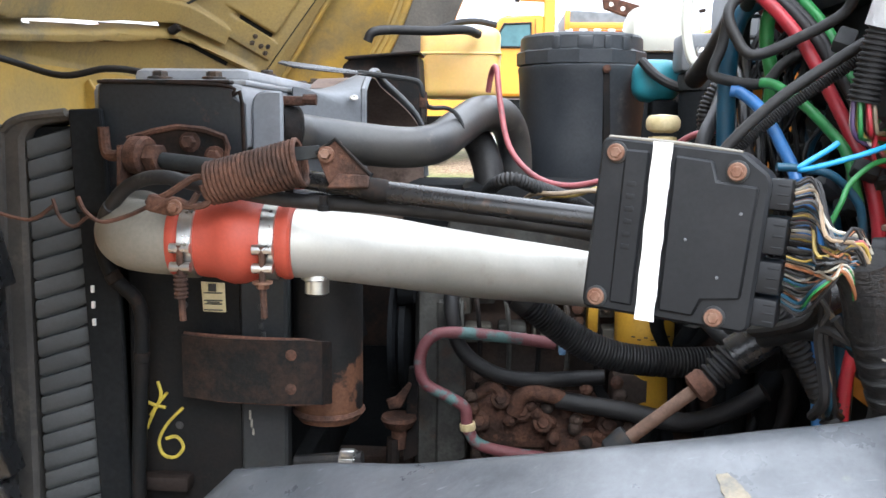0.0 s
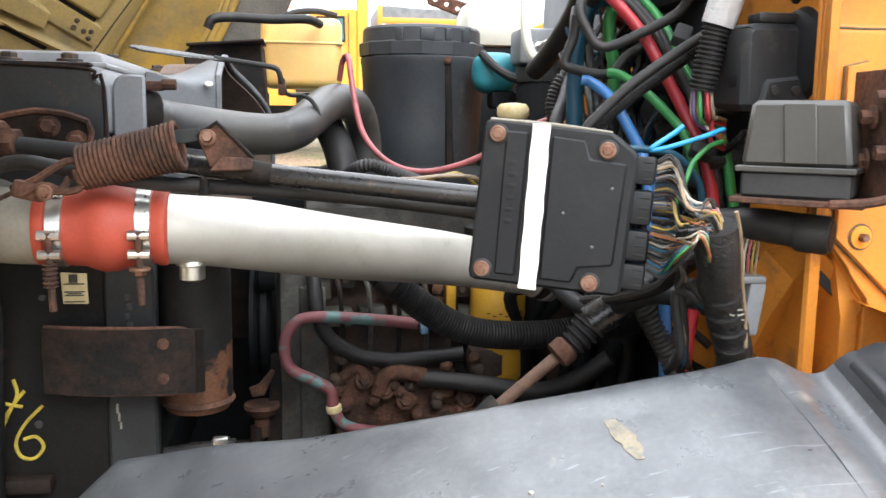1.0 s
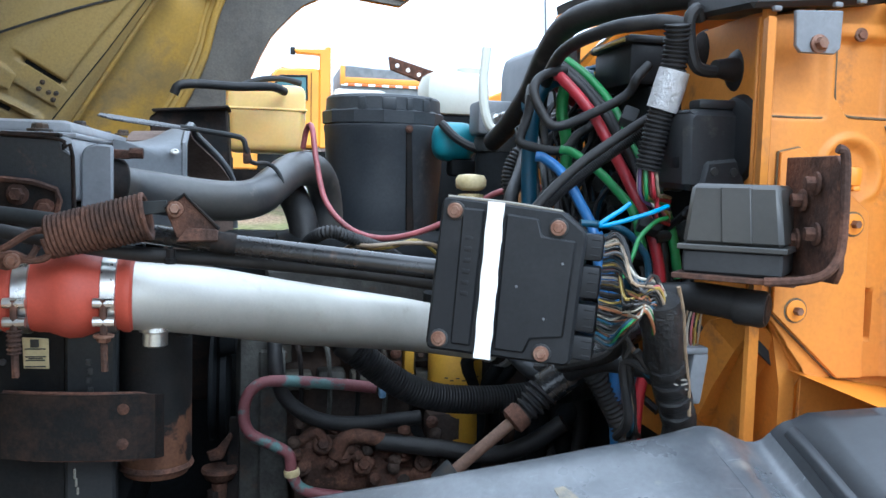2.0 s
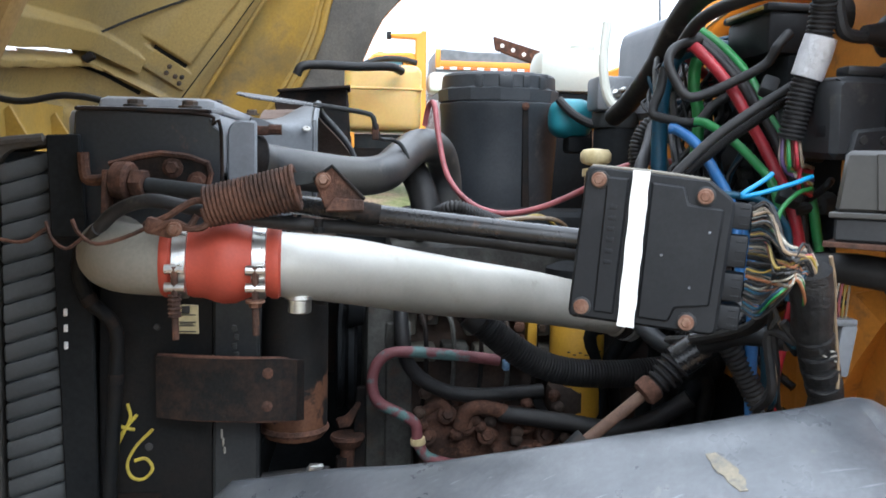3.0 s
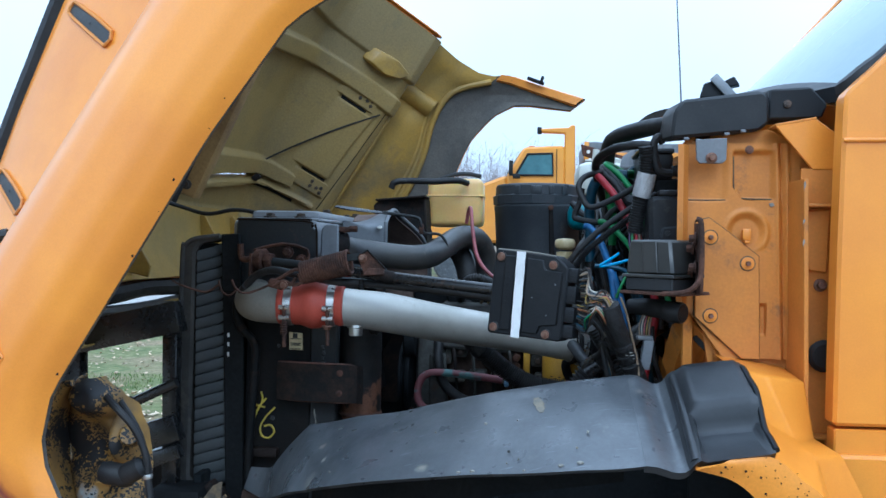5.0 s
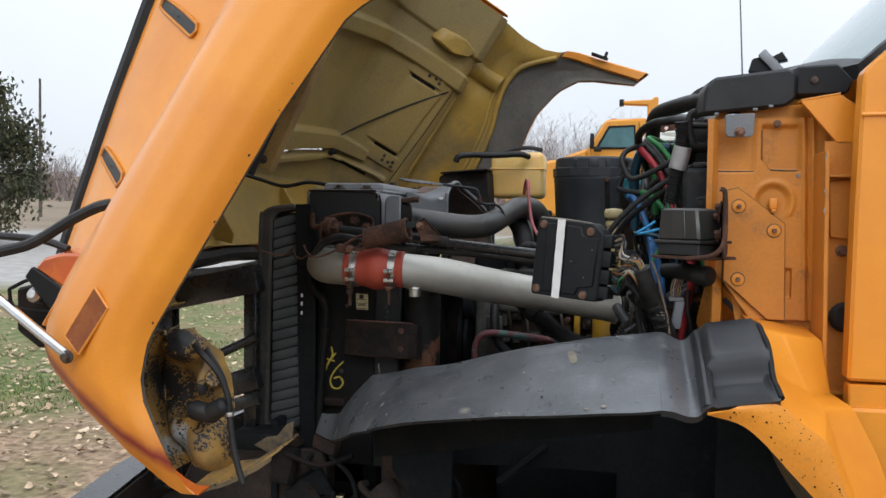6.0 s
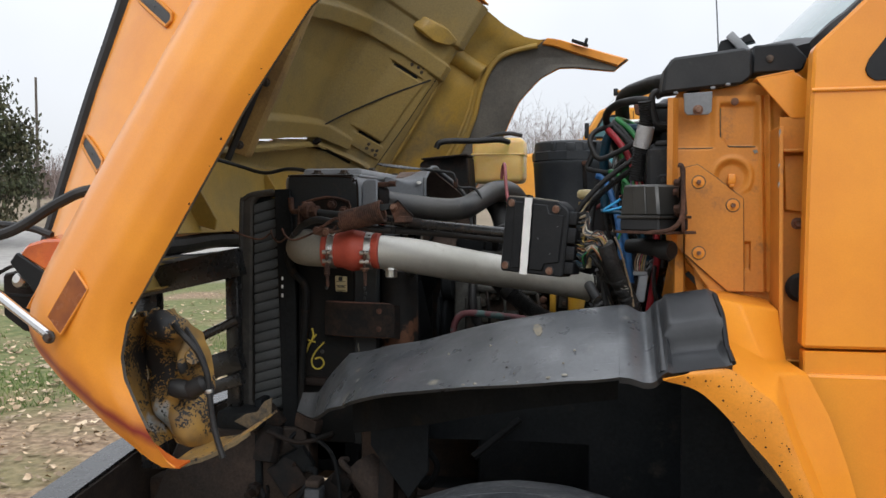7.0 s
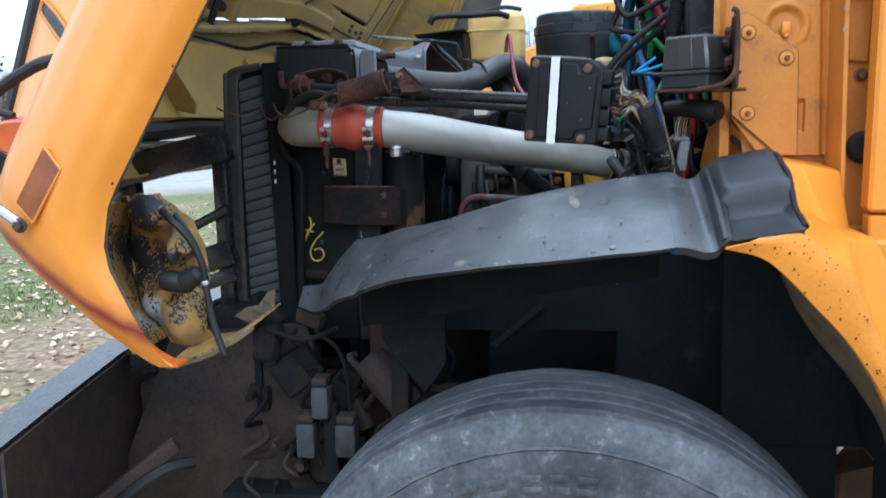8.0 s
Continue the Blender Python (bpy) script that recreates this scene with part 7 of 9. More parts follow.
                              lathe([(0.006, -0.012), (0.006, 0.012)], c + Vector((0, -0.05, -0.004)), (1, 0, 0), 10), lathe([(0.006, -0.012), (0.006, 0.012)], c + Vector((0, -0.05, -0.026)), (1, 0, 0), 10)), M["steel"], band)
    part("clamp_bolt", tube([c + Vector((0, -0.052, 0.0)), c + Vector((0, -0.051, -0.04)), c + Vector((0.001, -0.049, -0.085 if s > 0.05 else -0.09))], 0.0042, 8, 4), M["rust"], band)
    if s < 0.05:
        part("clamp_spring", tube([c + Vector((0, -0.051, -0.035)), c + Vector((0, -0.050, -0.062))], 0.0085, 10, 4, 0.005, 0.25), M["rust"], band)
    else:
        part("clamp_nut", hexbolt(c + Vector((0, -0.051, -0.042)), (0, 0, -1), 0.008, 0.008), M["bolt"], band)
part("elbow", tube([(-0.255, 1.113, 1.455), (-0.290, 1.117, 1.456), (-0.322, 1.132, 1.457), (-0.345, 1.17, 1.459), (-0.352, 1.24, 1.462)], 0.0445, 30, 7), M["alu_dull"], pipe, "dull cast elbow", 60)

# ---- brace rod with its spring ----
brace = thing("brace_rod", "black steel brace rod with rusty clevis and bracket", "rod", (0.0, 1.05, 1.5))
part("rod", tube([(-0.20, 1.128, 1.540), (-0.003, 1.043, 1.523), (0.223, 0.962, 1.504), (0.33, 0.93, 1.496)], 0.0122, 14, 5), M["black_steel"], brace)
part("rod_end", tube([(-0.296, 1.158, 1.549), (-0.25, 1.145, 1.545), (-0.198, 1.127, 1.540)], 0.0105, 12, 4), M["grey_dark"], brace, "grey threaded end")
part("clevis_nut", lathe([(0.017, 0), (0.0185, 0.003), (0.0185, 0.015), (0.016, 0.018)], (-0.298, 1.155, 1.552), (-0.9, 0.25, 0.03), 6), M["rust"], brace)
part("bush", lathe([(0.022, 0), (0.025, 0.004), (0.024, 0.022), (0.019, 0.026)], (-0.316, 1.162, 1.554), (-0.9, 0.25, 0.03), 20), M["rust"], brace)
part("gusset", plate([(-0.348, 1.180, 1.578), (-0.283, 1.180, 1.592), (-0.222, 1.180, 1.580), (-0.222, 1.180, 1.545), (-0.26, 1.180, 1.535), (-0.350, 1.180, 1.515)], (0, 0.008, 0), 0.002), M["rust_edge"], brace, "rusty gusset plate")
part("gusset_lip", tube([(-0.349, 1.177, 1.575), (-0.283, 1.177, 1.591), (-0.222, 1.177, 1.579), (-0.222, 1.177, 1.550)], 0.004, 6, 2), M["rust"], brace)
part("gusset_side", plate([(-0.350, 1.145, 1.568), (-0.344, 1.145, 1.568), (-0.346, 1.145, 1.512), (-0.352, 1.145, 1.512)], (0, 0.045, 0), 0.001), M["rust"], brace)
for x, z in ((-0.268, 1.572), (-0.236, 1.554)):
    part("gusset_bolt", hexbolt((x, 1.179, z), (0, -1, 0), 0.009, 0.012), M["rust"], brace)
part("hook", tube([(-0.386, 1.19, 1.590), (-0.384, 1.19, 1.562), (-0.376, 1.187, 1.553), (-0.345, 1.175, 1.556), (-0.325, 1.168, 1.555)], 0.0075, 10, 5), M["rust"], brace)
part("lug", plate([(-0.076, 1.035, 1.564), (-0.072, 1.035, 1.571), (-0.054, 1.035, 1.580), (-0.050, 1.035, 1.578), (-0.016, 1.035, 1.542), (-0.018, 1.035, 1.535), (-0.062, 1.035, 1.530)], (0, 0.005, 0), 0.001), M["rust"], brace, "rusty lug plate")
part("lug_rim", tube([(-0.076, 1.034, 1.564), (-0.054, 1.034, 1.580), (-0.034, 1.034, 1.560), (-0.015, 1.034, 1.541)], 0.0022, 6, 1), M["rust_edge"], brace)
part("lug_foot", plate([(-0.050, 1.026, 1.543), (-0.016, 1.026, 1.541), (-0.016, 1.022, 1.528), (-0.062, 1.022, 1.527)], (0, 0.012, -0.002), 0.0012), M["rust"], brace)
part("weld_scale", tube([(-0.024, 1.040, 1.527), (-0.008, 1.040, 1.524), (0.004, 1.040, 1.523)], [0.0125, 0.0138, 0.0124], 14, 4), M["rust_edge"], brace, "rust scale round the rod")
part("lug_stud", lathe([(0.005, 0), (0.005, 0.010), (0.007, 0.011), (0.007, 0.017)], (-0.070, 1.046, 1.516), (0, 0, -1), 8), M["rust_dark"], brace)
part("lug_bolt", hexbolt((-0.064, 1.033, 1.563), (0, -1, 0.1), 0.0062, 0.012), M["bolt"], brace)
spr = thing("return_spring", "rusty brown coil spring hooked on the brace bracket", "spring", (-0.15, 1.06, 1.51))
S0, S1 = Vector((-0.205, 1.055, 1.527)), Vector((-0.098, 1.052, 1.553))
sd = (S1 - S0).normalized()
sa = sd.cross(Vector((0, 0, 1))).normalized()
sb = sd.cross(sa)
turns = 21
part("coil", tube([S0.lerp(S1, k / (turns * 12)) + (0.0230 + 0.003 * k / (turns * 12)) * (math.cos(k * math.pi / 6) * sa + math.sin(k * math.pi / 6) * sb) for k in range(turns * 12 + 1)], 0.0027, 6, 1), M["rust"], spr)
part("end_strap", plate([(-0.112, 1.042, 1.570), (-0.074, 1.040, 1.573), (-0.072, 1.040, 1.559), (-0.112, 1.042, 1.553)], (0, 0.005, 0), 0.001), M["grey_dark"], spr, "worn grey strap")
part("end_ring", tube([S1 + 0.026 * (math.cos(0.35 * k) * sa + math.sin(0.35 * k) * sb) for k in range(19)], 0.0034, 7, 1), M["rust"], spr)
part("twisted_end", tube([(-0.275, 1.050, 1.505), (-0.249, 1.045, 1.515), (-0.216, 1.045, 1.535), (-0.198, 1.048, 1.529), (-0.203, 1.042, 1.506), (-0.230, 1.040, 1.503), (-0.256, 1.045, 1.509)], 0.0042, 7, 5), M["rust"], spr)
part("twisted_end", tube([(-0.262, 1.042, 1.498), (-0.240, 1.038, 1.510), (-0.222, 1.040, 1.505), (-0.212, 1.04, 1.518)], 0.004, 7, 4), M["rust"], spr)
part("wire_clip", box((-0.256, 1.046, 1.503), (0.034, 0.014, 0.020), 0.004, Matrix.Rotation(radians(12), 3, "Y")), M["rust"], spr)
part("wire_nut", hexbolt((-0.237, 1.034, 1.502), (0, -1, 0), 0.006, 0.008), M["bolt"], spr)
part("tie_wire", tube([(-0.500, 1.07, 1.505), (-0.474, 1.06, 1.495), (-0.421, 1.060, 1.482), (-0.390, 1.060, 1.499)], 0.0024, 6, 5), M["rust"], spr)
part("tie_wire", tube([(-0.391, 1.060, 1.507), (-0.384, 1.060, 1.486), (-0.368, 1.060, 1.475), (-0.350, 1.060, 1.487)], 0.0022, 6, 5), M["rust"], spr)
part("tie_wire", tube([(-0.361, 1.060, 1.510), (-0.353, 1.060, 1.493), (-0.334, 1.060, 1.481), (-0.304, 1.060, 1.488), (-0.270, 1.055, 1.503)], 0.0026, 6, 5), M["rust"], spr)

# ---- control module ----
ecm = thing("control_module", "flat black electronic control module with a white paint stripe", "control module", (0.285, 0.90, 1.42))
ex = Vector((0.905, -0.42, -0.06)).normalized()
ez = Vector((-0.045, 0.06, 1)).normalized()
ez = (ez - ex * ez.dot(ex)).normalized()
en = ex.cross(ez)
E0 = Vector((0.229, 0.917, 1.503))


def em(a, h, n=0.0):
    """A place on the module: along its face, up, and out of it."""
    return E0 + ex * a + ez * h + en * n


EM = Matrix((ex, -en, ez)).transposed()
part("case", plate([em(a, h, 0) for a, h in ((-0.012, 0.080), (-0.006, 0.085), (0.118, 0.080), (0.143, 0.062), (0.146, 0.055), (0.142, -0.078), (0.137, -0.083), (-0.012, -0.083), (-0.016, -0.078))], -0.045 * en, 0.003), M["plastic"], ecm)
part("raised_field", plate([em(a, h, 0.004) for a, h in ((0.060, 0.072), (0.094, 0.070), (0.100, 0.052), (0.136, 0.050), (0.132, -0.052), (0.098, -0.058), (0.092, -0.074), (0.060, -0.074))], -0.006 * en, 0.002), M["plastic"], ecm)
part("raised_field", plate([em(a, h, 0.003) for a, h in ((0.012, 0.074), (0.036, 0.074), (0.034, -0.074), (0.012, -0.074))], -0.005 * en, 0.002), M["plastic"], ecm)
# Pale tube paints the light caught by the upper bevel.
part("edge_highlight", tube([em(-0.006, 0.084, -0.004), em(0.06, 0.083, -0.004), em(0.118, 0.079, -0.004)], 0.0022, 6, 3), M["alu_dull"], ecm, "pale line for the light on the top edge")
part("stripe", sheet([[em(0.0395 + 0.0005 * k + 0.0004 * math.sin(23 * k), 0.083 - 0.168 * k, 0.0052), em(0.0575 + 0.0005 * k + 0.0007 * math.sin(31 * k + 1) * math.sin(9 * k), 0.083 - 0.168 * k, 0.0052)] for k in np.linspace(0, 1, 22)], 0.0025, tuple(en)), M["white_paint_and_daylight"], ecm, "hand-painted white stripe")
for a, h in ((0.004, 0.070), (0.116, 0.062), (-0.001, -0.070), (0.111, -0.072)):
    boss = part("boss", lathe([(0.0105, -0.004), (0.0105, 0.002), (0.009, 0.003)], em(a, h), en, 20), M["grey_dark"], ecm)
    part("screw", hexbolt(em(a, h, 0.003), en, 0.0056, 0.004, True), M["bolt"], boss)
for k in range(6):
    part("embossed_bar", box(em(0.022, -0.018 + 0.012 * k, 0.0034), (0.008, 0.0006, 0.005), 0.0002, EM), M["plastic"], ecm)
for k, (h, s) in enumerate(((0.045, 0.028), (0.008, 0.034), (-0.030, 0.030), (-0.062, 0.026))):
    plug = part("connector", box(em(0.150, h, -0.022), (0.026, 0.034, s), 0.003, EM), M["plastic"], ecm)
    for j in range(3):
        part("connector_rib", box(em(0.156, h - s * 0.3 + j * s * 0.3, -0.0055), (0.010, 0.002, 0.002), 0.0006, EM), M["plastic"], plug)
for a, h in ((0.078, -0.004), (0.110, -0.035), (0.124, 0.025)):
    part("nick", lathe([(0.0016, 0), (0.001, 0.0012)], em(a, h, 0.0045), en, 7), M["grey_paint"], ecm)
part("support_arm", bar((0.28, 0.95, 1.45), (0.33, 1.02, 1.42), 0.03, 0.012), M["black_steel"], ecm)

# ---- top of the bay ----
uh = thing("radiator_hose", "thick weathered upper radiator hose with clamps", "hose", (0.0, 1.5, 1.5))
part("hose", tube([(-0.190, 1.40, 1.583), (-0.157, 1.44, 1.575), (-0.036, 1.51, 1.560), (0.022, 1.57, 1.566), (0.055, 1.645, 1.590), (0.095, 1.73, 1.618), (0.140, 1.80, 1.612), (0.165, 1.86, 1.55), (0.17, 1.87, 1.42)], 0.034, 24, 7), M["hose_grey"], uh, "", 60)
part("neck", lathe([(0.040, 0), (0.041, 0.004), (0.041, 0.026), (0.038, 0.03)], (-0.205, 1.385, 1.587), (0.8, 0.45, -0.12), 24), M["rust_dark"], uh)
part("clamp_screw", join(box((-0.182, 1.375, 1.630), (0.045, 0.02, 0.014), 0.004), lathe([(0.008, 0), (0.008, 0.02)], (-0.162, 1.37, 1.632), (1, 0, 0), 8), lathe([(0.007, 0), (0.007, 0.018)], (-0.205, 1.37, 1.626), (0.2, 0, 1), 8)), M["rust"], uh, "rusty worm clamp")
part("lower_bend", tube([(0.068, 1.80, 1.60), (0.10, 1.79, 1.55), (0.118, 1.76, 1.48), (0.12, 1.74, 1.36)], 0.030, 18, 5), M["rubber"], uh)

shr = thing("fan_shroud", "grey sheet steel fan shroud behind the radiator", "shroud", (-0.1, YC, 1.1))


def mouth(a):
    """How far the shroud reaches at that angle: cut back towards the hose."""
    return 0.175 - 0.073 * step(a, radians(38), radians(78))


def shroud_at(k, a):
    """A place on the shroud: from the square tank (k = 0) to its round mouth (k = 1)."""
    c, s = math.cos(a), math.sin(a)
    square = min(0.277 / max(s, 0.05), (0.262 if c < 0 else 0.42) / max(abs(c), 0.05))
    f = k * k * (3 - 2 * k)
    r = square * (1 - f) + 0.318 * f
    return (-0.205 + mouth(a) * k, max(YC + r * c, 1.485 + 0.085 * k), 1.375 + r * s)


part("ring", sheet([[shroud_at(k, a) for a in np.linspace(radians(20), radians(158), 60)] for k in np.linspace(0, 1, 9)], 0.004, (0, -0.5, 1)), M["grey_paint"], shr, "", 50)
part("mouth_lip", tube([(-0.203 + mouth(a), max(YC + 0.321 * math.cos(a), 1.567), 1.375 + 0.321 * math.sin(a)) for a in np.linspace(radians(20), radians(158), 30)], 0.006, 7, 1), M["grey_paint"], shr)
part("ring_lining", sheet([[(-0.205 + (mouth(a) - 0.002) * k, YC + r * math.cos(a), 1.375 + r * math.sin(a)) for a in np.linspace(radians(2), radians(112), 50)] for k, r in ((0.02, 0.306), (0.5, 0.308), (1.0, 0.310))], 0.003, (0, 0, -1)), M["dusty_brown"], shr, "rusty inner face")
part("rivet", lathe([(0.0075, 0), (0.0068, 0.002), (0.003, 0.003), (0.0022, 0.0015)], (-0.114, 1.546, 1.640), (0.1, -0.6, 0.8), 16), M["alu"], shr)
part("stay_blade", plate([(-0.228, 1.486, 1.6945), (-0.226, 1.506, 1.699), (-0.165, 1.506, 1.692), (-0.085, 1.504, 1.681), (-0.085, 1.496, 1.678), (-0.15, 1.490, 1.682), (-0.205, 1.486, 1.688)], (0, 0, -0.003), 0.001), M["black_steel"], shr, "flat end of the stay")
part("stay_rod", tube([(-0.10, 1.50, 1.680), (-0.052, 1.50, 1.674), (-0.010, 1.50, 1.668), (0.001, 1.50, 1.662), (0.005, 1.50, 1.648), (0.011, 1.51, 1.628)], 0.0044, 8, 5), M["grey_dark"], shr, "grey stay rod")
part("stay_tab", box((0.006, 1.505, 1.637), (0.012, 0.012, 0.028), 0.003), M["rust"], shr, "rusty clip")
part("hose_strap", tube([(0.010, 1.51, 1.628), (0.020, 1.54, 1.625), (0.038, 1.59, 1.626), (0.054, 1.600, 1.618), (0.066, 1.600, 1.598), (0.066, 1.601, 1.575), (0.056, 1.602, 1.556)], 0.0040, 8, 5), M["grey_dark"], shr, "steel strap round the hose")
fan = thing("engine_fan", "dark engine fan behind the radiator", "fan", (-0.1, YC, 1.375))
part("hub", lathe([(0.07, 0), (0.075, 0.02), (0.05, 0.06), (0.02, 0.07)], (-0.215, YC, 1.375), (1, 0, 0), 20), M["dark"], fan)
for k in range(8):
    a = 2 * math.pi * k / 8 + 0.3
    d = Vector((0, math.cos(a), math.sin(a)))
    s = Vector((0, -math.sin(a), math.cos(a)))
    c = Vector((-0.190, YC, 1.375))
    part("blade", plate([c + d * 0.06 - s * 0.03, c + d * 0.24 - s * 0.05, c + d * 0.24 + s * 0.05 + Vector((0.05, 0, 0)), c + d * 0.06 + s * 0.03 + Vector((0.03, 0, 0))], (0.006, 0, 0), 0.001), M["dark"], fan)

res = thing("coolant_reservoir", "aged yellow translucent coolant tank with black hoses", "tank", (0.05, 2.28, 1.60))
part("shell", box((0.038, 2.30, 1.747), (0.196, 0.15, 0.170), 0.022, None, 4), M["tank_yellow"], res)
part("seam", box((0.038, 2.30, 1.770), (0.202, 0.156, 0.006), 0.0025), M["tank_yellow"], res)
part("spout", lathe([(0.022, 0), (0.022, 0.02), (0.012, 0.024)], (0.03, 2.29, 1.812), (0, 0, 1), 16), M["rust"], res)
part("hose", tube([(-0.170, 2.10, 1.785), (-0.158, 2.10, 1.805), (-0.120, 2.11, 1.812), (-0.03, 2.13, 1.812), (0.050, 2.16, 1.818), (0.082, 2.20, 1.812)], 0.0108, 12, 5), M["rubber"], res)
part("hose", tube([(-0.02, 2.25, 1.828), (0.03, 2.26, 1.846), (0.08, 2.27, 1.850), (0.125, 2.28, 1.842)], 0.008, 10, 5), M["rubber"], res)
part("cradle", box((0.04, 2.34, 1.60), (0.24, 0.12, 0.04), 0.008), M["rust_dark"], res)

sb1 = thing("rusty_shelf", "rusty brown steel shelf beside the coolant tank", "bracket", (-0.1, 2.1, 1.6))
part("plate", plate([(-0.215, 2.02, 1.725), (-0.19, 2.02, 1.745), (-0.05, 2.06, 1.755), (-0.04, 2.06, 1.60), (-0.20, 2.02, 1.60)], (0, 0.16, 0), 0.004), M["rust_edge"], sb1)
part("top_flange", box((-0.125, 2.08, 1.748), (0.165, 0.15, 0.006), 0.003, Matrix.Rotation(radians(-5), 3, "Y")), M["rust_edge"], sb1)
part("post", box((-0.12, 2.20, 1.35), (0.16, 0.05, 0.6), 0.006), M["rust_edge"], sb1)

acl = thing("air_cleaner", "big dusty black air cleaner canister with ridged lid", "air cleaner", (0.325, 2.16, 1.42))
part("body", lathe([(0.05, 0), (0.128, 0.004), (0.133, 0.02), (0.140, 0.15), (0.148, 0.29), (0.150, 0.296), (0.150, 0.306), (0.14, 0.312)], (0.327, 2.165, 1.425), (0, 0, 1), 40), M["cleaner"], acl)
part("lid_skirt", lathe([(0.140, 0), (0.149, 0.002), (0.150, 0.030), (0.140, 0.036)], (0.323, 2.165, 1.734), (0, 0, 1), 13, 0.0), M["cleaner"], acl, "faceted black lid skirt", 12)
part("lid", lathe([(0.138, 0.030), (0.142, 0.034), (0.1405, 0.062), (0.136, 0.068), (0.128, 0.070), (0.122, 0.064), (0.06, 0.066), (0.03, 0.066)], (0.323, 2.165, 1.734), (0, 0, 1), 40), M["cleaner"], acl, "ridged black lid", 25)
for a, w in ((-118, 0.020), (-92, 0.034), (-72, 0.016), (-52, 0.024)):
    d = Vector((math.cos(radians(a)), math.sin(radians(a)), 0))
    part("lid_clip", box(Vector((0.323, 2.165, 1.779)) + d * 0.140, (0.012, w, 0.030), 0.003, Matrix.Rotation(radians(a), 3, "Z")), M["cleaner"], acl)
part("lid_bar", box((0.36, 2.08, 1.796), (0.13, 0.05, 0.012), 0.004), M["cleaner"], acl)
part("strap", plate([(0.358, 2.018, 1.728), (0.372, 2.018, 1.728), (0.380, 2.028, 1.56), (0.386, 2.03, 1.45), (0.366, 2.03, 1.45)], (0, 0.008, 0), 0.002), M["rust_dark"], acl)
part("strap_bolt", hexbolt((0.365, 2.016, 1.722), (0, -1, 0), 0.006, 0.006), M["rust"], acl)
part("stand", box((0.325, 2.17, 1.30), (0.20, 0.18, 0.26), 0.01), M["dark"], acl)

mc = thing("master_cylinder", "grey cast brake master cylinder with a teal bottle", "cylinder", (0.54, 1.9, 1.5))
part("cap_block", box((0.532, 1.90, 1.745), (0.085, 0.09, 0.075), 0.010), M["grey_paint"], mc, "light grey cast block")
part("collar", lathe([(0.050, 0), (0.052, 0.01), (0.050, 0.03), (0.046, 0.034)], (0.545, 1.90, 1.672), (0, 0, 1), 24), M["grey_dark"], mc)
part("barrel", lathe([(0.048, 0), (0.050, 0.02), (0.049, 0.17), (0.045, 0.18)], (0.548, 1.90, 1.495), (0, 0, 1), 24), M["dark"], mc)
part("nipple", join(hexbolt((0.527, 1.852, 1.742), (0.6, -0.7, 0.3), 0.010, 0.012), lathe([(0.006, 0), (0.006, 0.022), (0.004, 0.026)], (0.53, 1.848, 1.745), (0.6, -0.7, 0.3), 10)), M["steel"], mc)
part("bottle", box((0.468, 2.0, 1.695), (0.100, 0.09, 0.090), 0.032, None, 4), M["teal"], mc, "teal fluid bottle")
part("bottle_base", box((0.485, 1.99, 1.635), (0.06, 0.06, 0.04), 0.01), M["dark"], mc)
part("hose", tube([(0.43, 1.96, 1.735), (0.46, 1.93, 1.70), (0.50, 1.90, 1.678), (0.54, 1.86, 1.676)], 0.010, 9, 5), M["rubber"], mc)
part("gasket", tube([(0.490, 1.80, 1.885), (0.482, 1.79, 1.80), (0.490, 1.78, 1.735), (0.508, 1.775, 1.712), (0.525, 1.77, 1.722)], 0.010, 9, 6), M["tank_white"], mc, "pale grey curved strap")
wsh = thing("washer_bottle", "milky white washer bottle by the far fender", "bottle", (0.52, 2.5, 1.6))
part("body", join(box((0.56, 2.45, 1.845), (0.19, 0.16, 0.13), 0.04), lathe([(0.035, 0), (0.036, 0.02), (0.02, 0.026)], (0.60, 2.43, 1.90), (0, 0, 1), 16)), M["tank_white"], wsh)
part("stand", box((0.56, 2.45, 1.53), (0.14, 0.12, 0.52), 0.01), M["dark"], wsh)
htr = thing("heater_cover", "blue-grey heater cover on the firewall", "cover", (0.63, 1.6, 1.6))
part("shell", plate([(0.580, 1.66, 1.685), (0.582, 1.66, 1.86), (0.595, 1.66, 1.89), (0.65, 1.66, 1.895), (0.655, 1.66, 1.685)], (0, 0.36, 0.01), 0.012), M["panel_grey"], htr)
part("label", box((0.579, 1.78, 1.80), (0.004, 0.06, 0.022), 0.001), M["grey_paint"], htr)
jb = thing("relay_box", "black relay box with yellow-green sealing strip under the cowl", "box", (0.6, 1.15, 1.7))
part("case", box((0.575, 1.24, 1.778), (0.070, 0.14, 0.060), 0.008), M["plastic"], jb)
part("lid", box((0.573, 1.24, 1.812), (0.078, 0.15, 0.012), 0.005), M["plastic_dusty"], jb)
part("strip", box((0.533, 1.235, 1.811), (0.004, 0.12, 0.006), 0.002), M["w_yellow"], jb)
part("lower_case", box((0.605, 1.28, 1.69), (0.07, 0.22, 0.12), 0.01), M["dark"], jb)

dip = thing("filler_cap", "cream oil filler cap on a short stained tube", "cap", (0.388, 1.475, 1.40))
part("tube", lathe([(0.014, 0), (0.014, 0.15), (0.019, 0.155), (0.019, 0.185), (0.016, 0.188)], (0.388, 1.475, 1.395), (0, 0, 1), 18), M["tank_cap"], dip)
